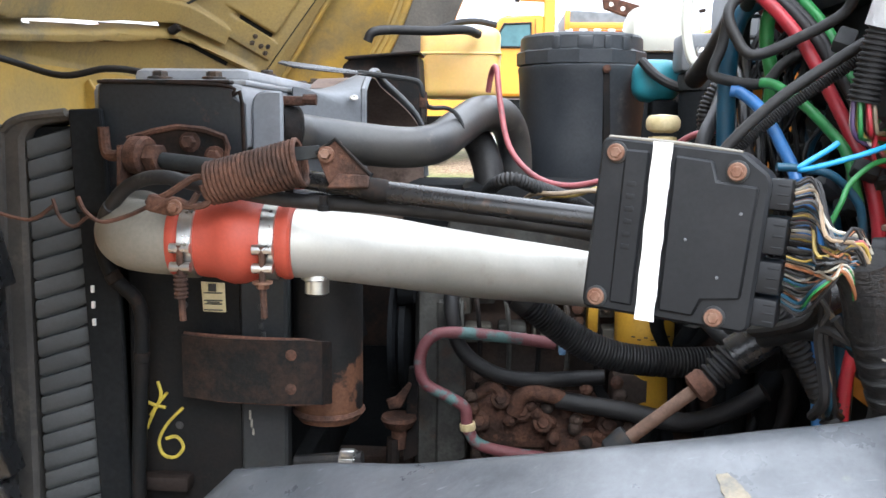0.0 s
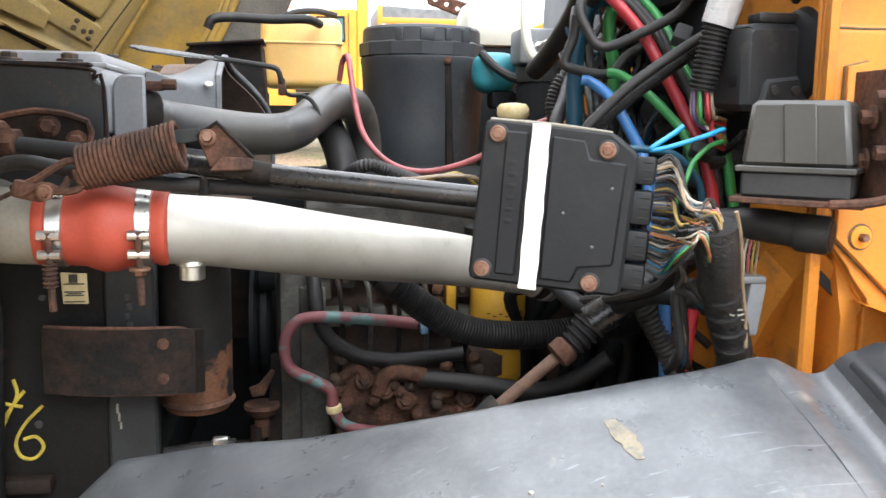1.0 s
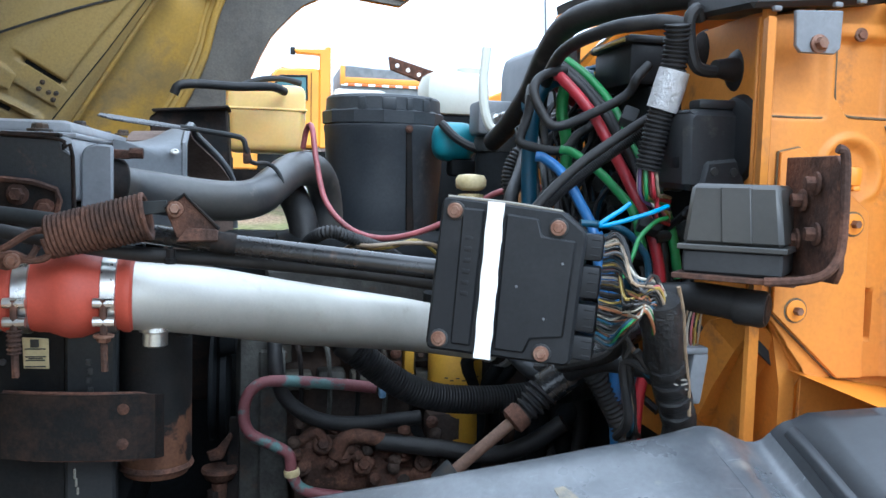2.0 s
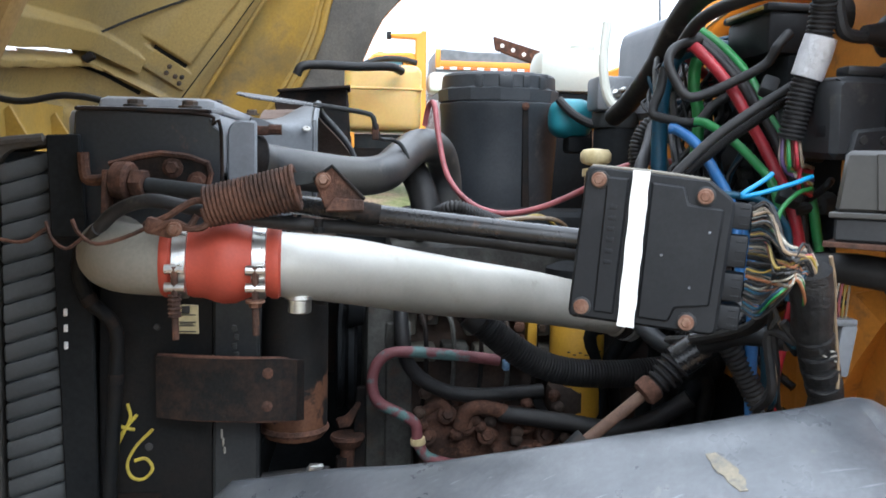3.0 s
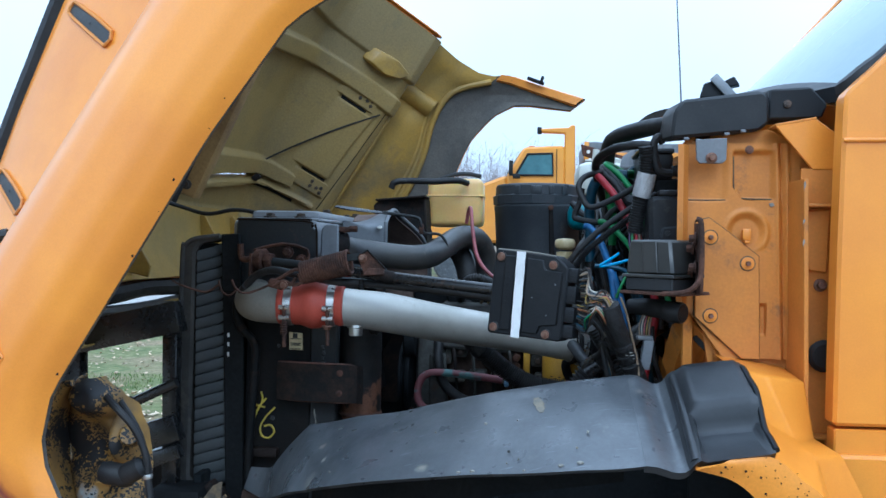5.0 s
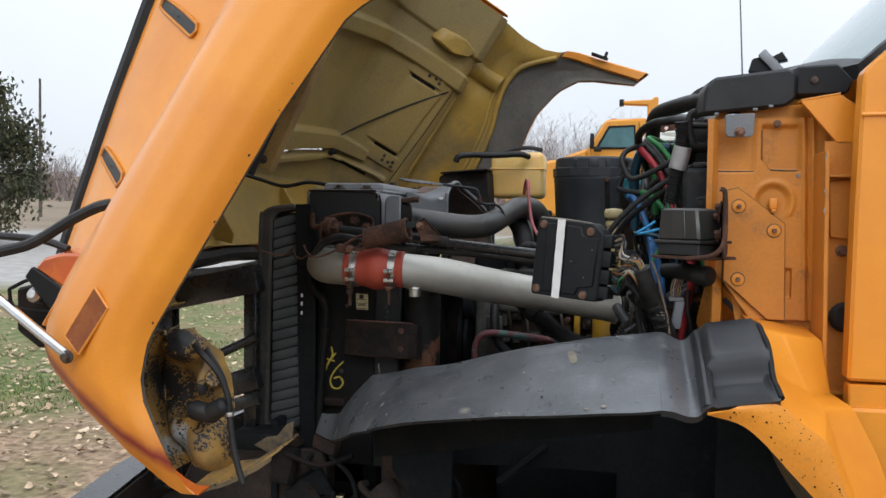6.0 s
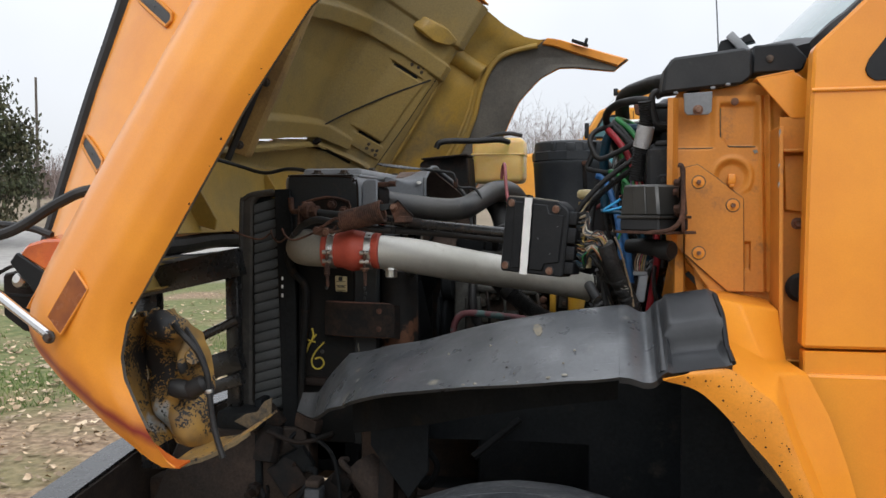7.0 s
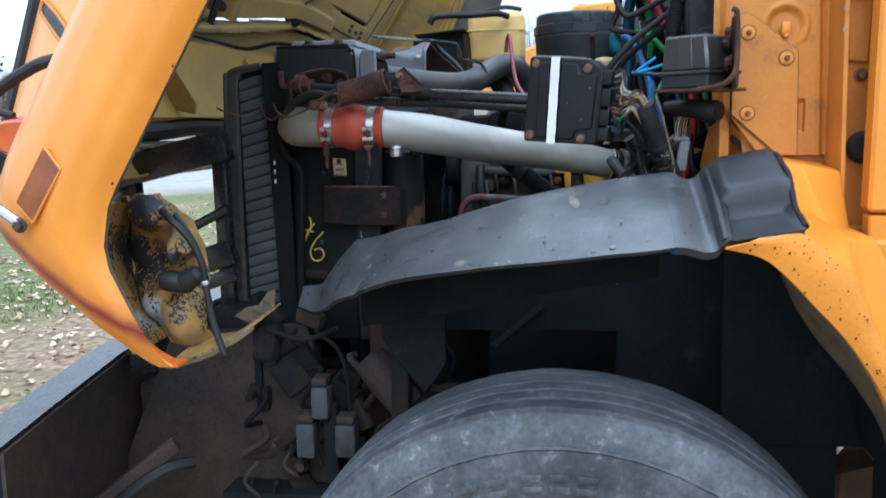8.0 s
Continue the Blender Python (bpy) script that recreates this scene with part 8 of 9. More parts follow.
part("cap", lathe([(0.014, 0), (0.024, 0.004), (0.0268, 0.009), (0.0268, 0.020), (0.022, 0.027), (0.006, 0.029)], (0.387, 1.475, 1.588), (0, 0, 1), 24), M["tank_cap"], dip, "round cream knurled cap")
part("collar", lathe([(0.022, 0), (0.023, 0.006), (0.022, 0.014)], (0.387, 1.475, 1.568), (0, 0, 1), 20), M["tank_cap"], dip)

blo = thing("blower_housing", "dusty black plastic blower housing against the firewall", "housing", (0.63, 1.0, 1.60))
part("body", plate([(0.530, 0.972, 1.690), (0.540, 0.972, 1.699), (0.600, 0.972, 1.699), (0.610, 0.972, 1.690), (0.606, 0.972, 1.64), (0.612, 0.972, 1.60), (0.532, 0.972, 1.60)], (0, 0.085, 0.004), 0.008), M["plastic_dusty"], blo)
part("cheek", plate([(0.556, 0.966, 1.636), (0.606, 0.966, 1.642), (0.610, 0.966, 1.60), (0.548, 0.966, 1.60)], (0, 0.012, 0), 0.004), M["plastic_dusty"], blo)
part("disc", lathe([(0.054, 0), (0.056, 0.006), (0.050, 0.016), (0.036, 0.022)], (0.616, 0.99, 1.665), (-1, -0.05, 0), 30), M["plastic"], blo, "round black flange")
part("top_rib", box((0.575, 0.995, 1.706), (0.05, 0.03, 0.012), 0.004), M["plastic_dusty"], blo)
for x in (0.566, 0.592):
    part("screw", lathe([(0.006, 0), (0.005, 0.003)], (x, 0.967, 1.624), (0, -1, 0), 10), M["ink"], blo)
fb = thing("filter_box", "smoky grey plastic filter box on a rusty bracket", "filter box", (0.55, 0.88, 1.50))
FE, FD = Vector((0.755, -0.656, 0)), Vector((0.656, 0.755, 0))


def fbp(s, z, d=0.0):
    return Vector((0.472, 0.852, z)) + FE * s + FD * d


part("upper", plate([fbp(0.006, 1.609), fbp(0.094, 1.609), fbp(0.101, 1.544), fbp(-0.002, 1.544)], 0.10 * FD, 0.005), M["smoke"], fb, "smoky grey upper shell")
part("facet", plate([fbp(0.036, 1.606, -0.003), fbp(0.066, 1.606, -0.003), fbp(0.070, 1.548, -0.003), fbp(0.040, 1.548, -0.003)], 0.006 * FD, 0.001), M["smoke"], fb)
part("seam", plate([fbp(-0.006, 1.545, -0.004), fbp(0.105, 1.545, -0.004), fbp(0.105, 1.539, -0.004), fbp(-0.006, 1.539, -0.004)], 0.108 * FD, 0.001), M["smoke"], fb)
part("lower", plate([fbp(-0.001, 1.540), fbp(0.100, 1.540), fbp(0.100, 1.514), fbp(-0.001, 1.514)], 0.10 * FD, 0.003), M["plastic_dusty"], fb)
part("tray", plate([fbp(-0.010, 1.514, -0.006), fbp(0.112, 1.513, -0.006), fbp(0.114, 1.507, -0.006), fbp(-0.010, 1.508, -0.006)], 0.115 * FD, 0.001), M["rust"], fb, "rusty tray")
part("side_plate", plate([(0.590, 0.757, 1.622), (0.591, 0.772, 1.640), (0.600, 0.870, 1.640), (0.600, 0.870, 1.512), (0.591, 0.765, 1.512), (0.590, 0.757, 1.525)], (0.006, -0.0008, 0), 0.001), M["rust"], fb)
part("side_lip", tube([(0.582, 0.758, 1.646), (0.590, 0.757, 1.640), (0.5925, 0.757, 1.60), (0.5925, 0.757, 1.56), (0.589, 0.757, 1.538), (0.577, 0.760, 1.522), (0.558, 0.773, 1.514), fbp(0.085, 1.511, -0.008)], 0.0048, 8, 5), M["rust"], fb)
for y, z in ((0.800, 1.612), (0.822, 1.594), (0.796, 1.560), (0.830, 1.552)):
    part("stud", hexbolt((0.590, y, z), (-1, 0.25, 0), 0.008, 0.012), M["rust"], fb)
gro = thing("firewall_grommet", "black rubber boot and cable on the firewall", "grommet", (0.64, 1.0, 1.74))
part("boot", lathe([(0.030, 0), (0.026, 0.006), (0.016, 0.010), (0.012, 0.03), (0.010, 0.04)], (0.617, 1.005, 1.752), (-1, -0.15, 0), 18), M["rubber"], gro)
part("cable", tube([(0.590, 1.0, 1.749), (0.568, 1.0, 1.748), (0.552, 1.0, 1.755), (0.543, 1.0, 1.785), (0.542, 1.0, 1.81), (0.551, 1.0, 1.822), (0.560, 1.005, 1.81)], 0.008, 9, 5), M["rubber"], gro)
# Dark disc stands in for the shaded inside of a ragged hole.
part("pad", lathe([(0.030, 0), (0.026, 0.006), (0.010, 0.010)], (0.621, 1.11, 1.79), (-1, 0, 0), 14), M["rust_dark"], gro, "dark disc for a ragged hole in the firewall")
part("drip", box((0.616, 0.985, 1.72), (0.004, 0.012, 0.05), 0.002), M["rust_dark"], gro)
plg = thing("vent_elbow", "thick black rubber elbow against the cowl", "hose", (0.55, 0.88, 1.46))
part("hose", tube([(0.49, 0.935, 1.478), (0.53, 0.91, 1.478), (0.575, 0.868, 1.472)], [0.015, 0.018, 0.019], 16, 5), M["rubber"], plg)
part("end", lathe([(0.0195, 0), (0.0205, 0.004), (0.0205, 0.030), (0.0185, 0.034)], (0.555, 0.882, 1.4735), (0.72, -0.68, -0.05), 18), M["rubber"], plg)
part("end_plug", lathe([(0.0185, 0.0), (0.015, 0.003), (0.004, 0.0035)], Vector((0.555, 0.882, 1.4735)) + 0.033 * Vector((0.72, -0.68, -0.05)), (0.72, -0.68, -0.05), 18), M["rust_edge"], plg, "rusty end plug")

# ---- engine ----
eng = thing("engine_block", "greasy cast iron diesel engine block with grey covers", "engine", (0.3, YC, 0.8))
part("block", box((0.33, 1.80, 1.08), (0.60, 0.38, 0.46), 0.02), M["grime"], eng)
part("head", box((0.33, 1.80, 1.36), (0.58, 0.34, 0.14), 0.015), M["iron"], eng)
# Added dark box, keeps the gap beside the air cleaner dark.
part("bay_filler", box((0.10, 2.0, 1.38), (0.34, 0.16, 0.20), 0.03), M["dark"], eng)
part("valve_cover", box((0.33, 1.84, 1.45), (0.55, 0.24, 0.08), 0.03), M["dark"], eng)
part("sump", box((0.33, 1.76, 0.76), (0.55, 0.30, 0.22), 0.03), M["dark"], eng)
part("timing_cover", box((0.03, 1.74, 1.12), (0.08, 0.40, 0.50), 0.03), M["iron"], eng)
part("pulley", lathe([(0.05, 0), (0.10, 0.005), (0.10, 0.012), (0.088, 0.018), (0.10, 0.024), (0.10, 0.034), (0.05, 0.04)], (-0.06, 1.62, 1.22), (1, 0, 0), 28), M["dark"], eng)
part("idler", lathe([(0.05, 0), (0.055, 0.004), (0.05, 0.03), (0.02, 0.034)], (-0.04, 1.56, 1.34), (1, 0, 0), 24), M["dark"], eng)
part("front_bracket", plate([(0.03, 1.53, 1.30), (0.075, 1.53, 1.30), (0.085, 1.53, 1.02), (0.03, 1.53, 1.00)], (0, 0.03, 0), 0.004), M["iron"], eng, "grey front bracket")
rr = random.Random(12)
for k in range(9):
    x, z = 0.07 + 0.042 * k, 1.29 + 0.02 * ((k * 7) % 3)
    part("cover_block", box((x, 1.60, z), (0.036, 0.06, 0.045), 0.006), (M["iron_pale"], M["iron"], M["iron"])[k % 3], eng)
    part("cover_bolt", hexbolt((x, 1.568, z - 0.006), (0, -1, 0), 0.007, 0.008), M["bolt_dark"], eng)
for k in range(5):
    part("rail_block", box((0.10 + 0.06 * k, 1.585, 1.235 + 0.004 * (k % 2)), (0.05, 0.05, 0.03), 0.006), (M["iron_pale"], M["iron"])[k % 2], eng)
part("fuel_rail", tube([(0.06, 1.56, 1.325), (0.2, 1.55, 1.318), (0.36, 1.55, 1.325)], 0.012, 10, 4), M["iron"], eng)
for k in range(6):
    x = 0.09 + 0.05 * k
    part("injector_line", tube([(x, 1.565, 1.32), (x + 0.01, 1.52, 1.29), (x + 0.015, 1.54, 1.20), (x + 0.01, 1.56, 1.14)], 0.0045, 6, 4), M["iron"] if k % 2 else M["rust_dark"], eng)
pump = thing("injection_pump", "heavily rusted fuel injection pump with banjo fittings", "pump", (0.24, 1.55, 1.0))
part("body", join(box((0.225, 1.565, 1.085), (0.26, 0.09, 0.09), 0.02), box((0.30, 1.55, 1.05), (0.16, 0.10, 0.07), 0.02)), M["rust"], pump)
for k in range(7):
    x = 0.105 + 0.036 * k
    part("fitting", join(lathe([(0.016, 0), (0.018, 0.004), (0.018, 0.016), (0.012, 0.02), (0.012, 0.03)], (x, 1.525, 1.09 + 0.02 * ((k * 5) % 3)), (0.1, -1, 0.3), 12), hexbolt((x, 1.50, 1.10 + 0.02 * ((k * 5) % 3)), (0.1, -1, 0.3), 0.011, 0.010)), M["rust"], pump)
part("elbow", tube([(0.165, 1.50, 1.115), (0.175, 1.495, 1.145), (0.20, 1.49, 1.155), (0.245, 1.495, 1.145)], 0.014, 12, 5), M["rust"], pump)
part("tee", tube([(0.10, 1.51, 1.14), (0.13, 1.505, 1.16), (0.15, 1.50, 1.13)], 0.010, 10, 4), M["rust"], pump)
part("lever", plate([(0.29, 1.50, 1.17), (0.305, 1.50, 1.18), (0.35, 1.50, 1.10), (0.335, 1.50, 1.09)], (0, 0.008, 0), 0.001), M["rust_dark"], pump)
part("plate", box((0.36, 1.52, 1.16), (0.07, 0.05, 0.06), 0.012), M["grime"], pump)
part("base", box((0.24, 1.56, 1.0), (0.30, 0.12, 0.08), 0.015), M["grime"], pump)
for k in range(30):
    part("lump", lathe([(0.006, 0), (0.012, 0.004), (0.011, 0.012), (0.004, 0.018)], (0.09 + rr.random() * 0.28, 1.50 + rr.random() * 0.02, 1.02 + rr.random() * 0.16), (rr.uniform(-0.5, 0.5), -1, rr.uniform(-0.3, 0.6)), 9), M["rust"] if k % 3 else M["grime"], pump)
cp = thing("coolant_line", "bent steel line, faded red with teal patches", "pipe", (0.1, 1.47, 1.05))
part("pipe", tube([(0.229, 1.480, 1.242), (0.158, 1.478, 1.251), (0.055, 1.476, 1.258), (0.019, 1.474, 1.244), (0.006, 1.472, 1.208), (0.016, 1.470, 1.172), (0.056, 1.468, 1.150), (0.082, 1.466, 1.132), (0.089, 1.464, 1.094), (0.124, 1.462, 1.066), (0.27, 1.460, 1.046)], 0.0100, 14, 7), M["copper_pipe"], cp, "", 60)
part("band", lathe([(0.0128, 0), (0.0135, 0.002), (0.0135, 0.010), (0.0128, 0.012)], (0.086, 1.465, 1.108), (0.15, 0, -1), 16), M["tank_cap"], cp)
part("fitting", box((0.240, 1.474, 1.236), (0.012, 0.016, 0.020), 0.003), M["fitting_blue"], cp, "pale blue fitting")
fil = thing("fuel_filter", "yellow spin-on fuel filter under the pipe", "filter", (0.385, 1.545, 1.10))
part("can", lathe([(0.03, 0), (0.046, 0.006), (0.050, 0.014), (0.050, 0.24), (0.044, 0.25)], (0.384, 1.545, 1.12), (0, 0, 1), 30), M["yellow_filter"], fil)
part("head", lathe([(0.062, 0), (0.062, 0.03), (0.04, 0.04)], (0.384, 1.545, 1.37), (0, 0, 1), 24), M["dark"], fil)
for k in range(7):
    a = radians(-120 + 12 * k)
    part("label_bar", box((0.384 + 0.0505 * math.cos(a), 1.545 + 0.0505 * math.sin(a), 1.252 - 0.004 * (k % 2)), (0.006, 0.002, 0.002), 0, Matrix.Rotation(a + math.pi / 2, 3, "Z")), M["ink"], fil)
yv = thing("yellow_valve", "small yellow valve bracket by the filter", "valve", (0.29, 1.5, 1.25))
part("bracket", box((0.292, 1.52, 1.32), (0.018, 0.03, 0.13), 0.004), M["yellow_filter"], yv)
part("body", box((0.272, 1.52, 1.335), (0.03, 0.03, 0.035), 0.006), M["yellow_filter"], yv)
for k in range(3):
    part("fitting", lathe([(0.009, 0), (0.010, 0.004), (0.009, 0.016), (0.004, 0.018)], (0.268, 1.50, 1.30 - 0.022 * k), (-0.3, -1, 0), 10), M["rust"], yv)
st = thing("steering_shaft", "rusty steering shaft with ribbed rubber boot", "shaft", (0.36, 1.15, 1.2))
part("shaft", tube([(0.270, 1.15, 1.178), (0.303, 1.15, 1.207), (0.398, 1.15, 1.286)], 0.0088, 12, 3), M["tan_steel"], st, "dusty tan steel shaft")
part("coupling", lathe([(0.018, 0), (0.019, 0.004), (0.017, 0.03), (0.013, 0.034)], (0.300, 1.15, 1.205), (-0.76, 0, -0.64), 14), M["grey_dark"], st)
part("boot", tube([(0.392, 1.15, 1.280), (0.412, 1.15, 1.300), (0.428, 1.15, 1.318)], [0.017, 0.023, 0.026], 16, 4, 0.009, 0.25), M["rubber"], st)
part("joint", lathe([(0.016, 0), (0.020, 0.004), (0.020, 0.02), (0.014, 0.024)], (0.395, 1.15, 1.284), (-0.76, 0, -0.64), 14), M["rust"], st)
part("column", tube([(0.425, 1.15, 1.316), (0.47, 1.14, 1.352), (0.56, 1.13, 1.42), (0.66, 1.12, 1.49)], 0.024, 14, 4), M["black_steel"], st)
pet = thing("drain_cock", "rusty wing-nut drain cock on a bent bracket", "valve", (-0.04, 1.54, 1.0))
part("wing", plate([(-0.058, 1.53, 1.122), (-0.04, 1.53, 1.128), (-0.018, 1.53, 1.155), (-0.012, 1.53, 1.15), (-0.03, 1.53, 1.108), (-0.052, 1.53, 1.104)], (0, 0.008, 0), 0.002), M["rust"], pet)
part("body", lathe([(0.03, 0), (0.032, 0.006), (0.024, 0.02), (0.014, 0.026), (0.012, 0.06)], (-0.036, 1.545, 1.09), (0, 0, -1), 18), M["rust"], pet)
part("bracket", plate([(-0.02, 1.555, 1.175), (0.015, 1.555, 1.178), (0.01, 1.555, 1.02), (-0.03, 1.555, 1.0)], (0, 0.01, 0), 0.002), M["rust_dark"], pet)
part("stem", tube([(-0.045, 1.54, 1.05), (-0.048, 1.54, 0.95)], 0.012, 9, 3), M["rust_dark"], pet)
hc = thing("hose_clamp_end", "bright worm clamp on a thin lower hose", "clamp", (-0.11, 1.27, 1.11))
part("hose", tube([(-0.16, 1.28, 1.105), (-0.11, 1.275, 1.112), (-0.06, 1.27, 1.118)], 0.011, 10, 4), M["rubber"], hc)
part("clamp", lathe([(0.013, 0), (0.0135, 0.002), (0.0135, 0.022), (0.013, 0.024)], (-0.092, 1.273, 1.114), (1, -0.1, 0.12), 16), M["steel"], hc)
part("screw", box((-0.08, 1.262, 1.128), (0.022, 0.012, 0.014), 0.003), M["steel"], hc)

# ---- hoses and wiring ----
HARNESS = [(0.440, 0.832, 1.486), (0.452, 0.845, 1.452), (0.468, 0.872, 1.415), (0.486, 0.892, 1.375), (0.504, 0.902, 1.335), (0.503, 0.925, 1.292), (0.470, 0.97, 1.255)]
HOSES = [
    ("radiator_side_hose", "side_steel", 0.0098, 0, "thin black hose hanging beside the cooler", [(-0.388, 1.190, 1.468), (-0.395, 1.192, 1.430), (-0.382, 1.194, 1.391), (-0.350, 1.196, 1.353), (-0.350, 1.198, 1.282), (-0.361, 1.200, 1.111), (-0.362, 1.20, 0.95)]),
    ("refrigerant_hose", "rubber", 0.0088, 0, "black refrigerant hose running under the brace rod", [(-0.372, 1.160, 1.470), (-0.353, 1.120, 1.487), (-0.321, 1.105, 1.518), (-0.277, 1.090, 1.532), (-0.224, 1.085, 1.524), (-0.122, 1.075, 1.509), (0.010, 1.055, 1.503), (0.161, 1.035, 1.490), (0.30, 0.98, 1.475)]),
    ("corrugated_hose", "rubber", 0.0245, 0.0055, "thick ribbed black hose below the charge pipe", [(0.140, 1.42, 1.36), (0.175, 1.400, 1.332), (0.230, 1.405, 1.286), (0.285, 1.410, 1.253), (0.350, 1.415, 1.236), (0.457, 1.420, 1.234), (0.60, 1.43, 1.25)]),
    ("fuel_hose", "rubber", 0.013, 0, "black fuel hose looping over the pump", [(0.056, 1.52, 1.34), (0.058, 1.500, 1.285), (0.073, 1.500, 1.226), (0.122, 1.500, 1.187), (0.190, 1.500, 1.174), (0.313, 1.500, 1.182)]),
    ("pump_hose", "rubber", 0.0155, 0, "black hose leaving the injection pump", [(0.235, 1.497, 1.142), (0.348, 1.467, 1.134), (0.433, 1.433, 1.130), (0.490, 1.400, 1.160), (0.54, 1.38, 1.2)]),
    ("cowl_loom", "rubber", 0.019, 0, "thick black loom arching over the bay", [(0.60, 1.02, 1.845), (0.568, 1.050, 1.851), (0.534, 1.158, 1.857), (0.486, 1.267, 1.848), (0.482, 1.375, 1.812), (0.488, 1.483, 1.761), (0.483, 1.592, 1.711), (0.483, 1.700, 1.685)]),
    ("red_cable", "w_pink", 0.0055, 0, "long faded red battery cable", [(0.110, 1.760, 1.66), (0.116, 1.750, 1.696), (0.125, 1.722, 1.701), (0.133, 1.694, 1.636), (0.150, 1.667, 1.560), (0.192, 1.639, 1.511), (0.248, 1.611, 1.494), (0.313, 1.583, 1.507), (0.380, 1.556, 1.539), (0.419, 1.528, 1.569), (0.461, 1.500, 1.591), (0.55, 1.45, 1.60)]),
    ("power_cable", "w_red", 0.0095, 0, "thick red battery power cable", [(0.61, 1.42, 1.70), (0.50, 1.34, 1.752), (0.452, 1.235, 1.768), (0.444, 1.200, 1.760), (0.466, 1.183, 1.733), (0.491, 1.166, 1.696), (0.510, 1.149, 1.654), (0.523, 1.131, 1.620), (0.537, 1.114, 1.582), (0.552, 1.097, 1.537), (0.562, 1.085, 1.45), (0.545, 1.10, 1.32), (0.54, 1.10, 1.24)]),
    ("air_line", "rubber", 0.008, 0, "black plastic air line in the bundle", [(0.60, 1.36, 1.72), (0.50, 1.30, 1.770), (0.454, 1.225, 1.774), (0.484, 1.196, 1.739), (0.510, 1.172, 1.698), (0.535, 1.148, 1.647), (0.553, 1.124, 1.597), (0.568, 1.100, 1.53), (0.575, 1.09, 1.42)]),
    ("air_line", "w_green", 0.008, 0, "green plastic air line in the bundle", [(0.61, 1.44, 1.72), (0.52, 1.36, 1.78), (0.468, 1.250, 1.789), (0.498, 1.220, 1.760), (0.526, 1.190, 1.716), (0.538, 1.160, 1.667), (0.557, 1.130, 1.620), (0.576, 1.100, 1.560), (0.59, 1.09, 1.48)]),
    ("air_line", "rubber", 0.007, 0, "black plastic air line in the bundle", [(0.61, 1.40, 1.72), (0.50, 1.33, 1.775), (0.459, 1.240, 1.782), (0.482, 1.210, 1.755), (0.512, 1.180, 1.711), (0.525, 1.150, 1.666), (0.542, 1.120, 1.612), (0.55, 1.11, 1.55)]),
    ("air_line", "w_green", 0.011, 0, "thick green plastic air line", [(0.60, 1.36, 1.73), (0.54, 1.32, 1.772), (0.487, 1.280, 1.756), (0.480, 1.280, 1.714), (0.490, 1.280, 1.663), (0.488, 1.280, 1.60)]),
    ("air_line", "w_green", 0.0075, 0, "green air line with a fitting", [(0.45, 1.192, 1.653), (0.464, 1.180, 1.649), (0.488, 1.153, 1.627), (0.510, 1.127, 1.598), (0.526, 1.100, 1.565), (0.54, 1.09, 1.50)]),
    ("air_line", "w_teal", 0.0145, 0, "thick dark blue air line", [(0.52, 1.26, 1.765), (0.480, 1.270, 1.766), (0.449, 1.280, 1.751), (0.436, 1.290, 1.705), (0.437, 1.300, 1.634), (0.44, 1.30, 1.56)]),
    ("air_line", "w_blue", 0.0088, 0, "bright blue plastic air line", [(0.418, 1.207, 1.643), (0.429, 1.200, 1.640), (0.445, 1.167, 1.619), (0.459, 1.133, 1.580), (0.470, 1.100, 1.535), (0.48, 1.08, 1.44)]),
    ("looped_wire", "rubber", 0.008, 0, "black sheathed wire bent in a loop", [(0.55, 1.13, 1.77), (0.530, 1.120, 1.751), (0.520, 1.131, 1.728), (0.478, 1.143, 1.703), (0.428, 1.154, 1.683), (0.408, 1.166, 1.708), (0.402, 1.177, 1.734), (0.417, 1.189, 1.755), (0.455, 1.200, 1.768)]),
    ("looped_wire", "rubber", 0.008, 0, "black sheathed wire bent in a loop", [(0.412, 1.220, 1.73), (0.407, 1.220, 1.699), (0.396, 1.215, 1.670), (0.402, 1.210, 1.659), (0.455, 1.205, 1.652), (0.477, 1.200, 1.675), (0.50, 1.20, 1.69)]),
    ("split_loom", "rubber", 0.0074, 0, "ribbed black split loom sleeve", [(0.56, 1.085, 1.71), (0.523, 1.080, 1.689), (0.478, 1.087, 1.658), (0.437, 1.093, 1.626), (0.392, 1.100, 1.579), (0.36, 1.11, 1.53)]),
    ("split_loom", "rubber", 0.0086, 0.003, "ribbed black split loom sleeve", [(0.57, 1.10, 1.70), (0.537, 1.100, 1.681), (0.496, 1.107, 1.650), (0.454, 1.113, 1.618), (0.412, 1.120, 1.579), (0.38, 1.13, 1.53)]),
    ("split_loom", "rubber", 0.014, 0.006, "ribbed black split loom sleeve", [(0.47, 1.40, 1.665), (0.448, 1.400, 1.653), (0.434, 1.400, 1.620), (0.437, 1.400, 1.582), (0.45, 1.40, 1.52)]),
    ("split_loom", "rubber", 0.012, 0, "plain black cable sleeve, dusty", [(0.48, 1.41, 1.69), (0.463, 1.400, 1.662), (0.437, 1.350, 1.619), (0.408, 1.300, 1.574), (0.40, 1.28, 1.5)]),
    ("thin_wire", "w_cyan", 0.005, 0, "bright cyan wire bent back on itself", [(0.475, 1.000, 1.583), (0.465, 1.000, 1.575), (0.437, 1.000, 1.556), (0.457, 1.000, 1.558), (0.501, 1.000, 1.571), (0.53, 1.01, 1.58)]),
    ("thin_wire", "w_green", 0.005, 0, "thin bright green wire stub", [(0.47, 1.0, 1.49), (0.482, 1.000, 1.520), (0.494, 1.010, 1.540), (0.518, 1.020, 1.559), (0.54, 1.03, 1.565)]),
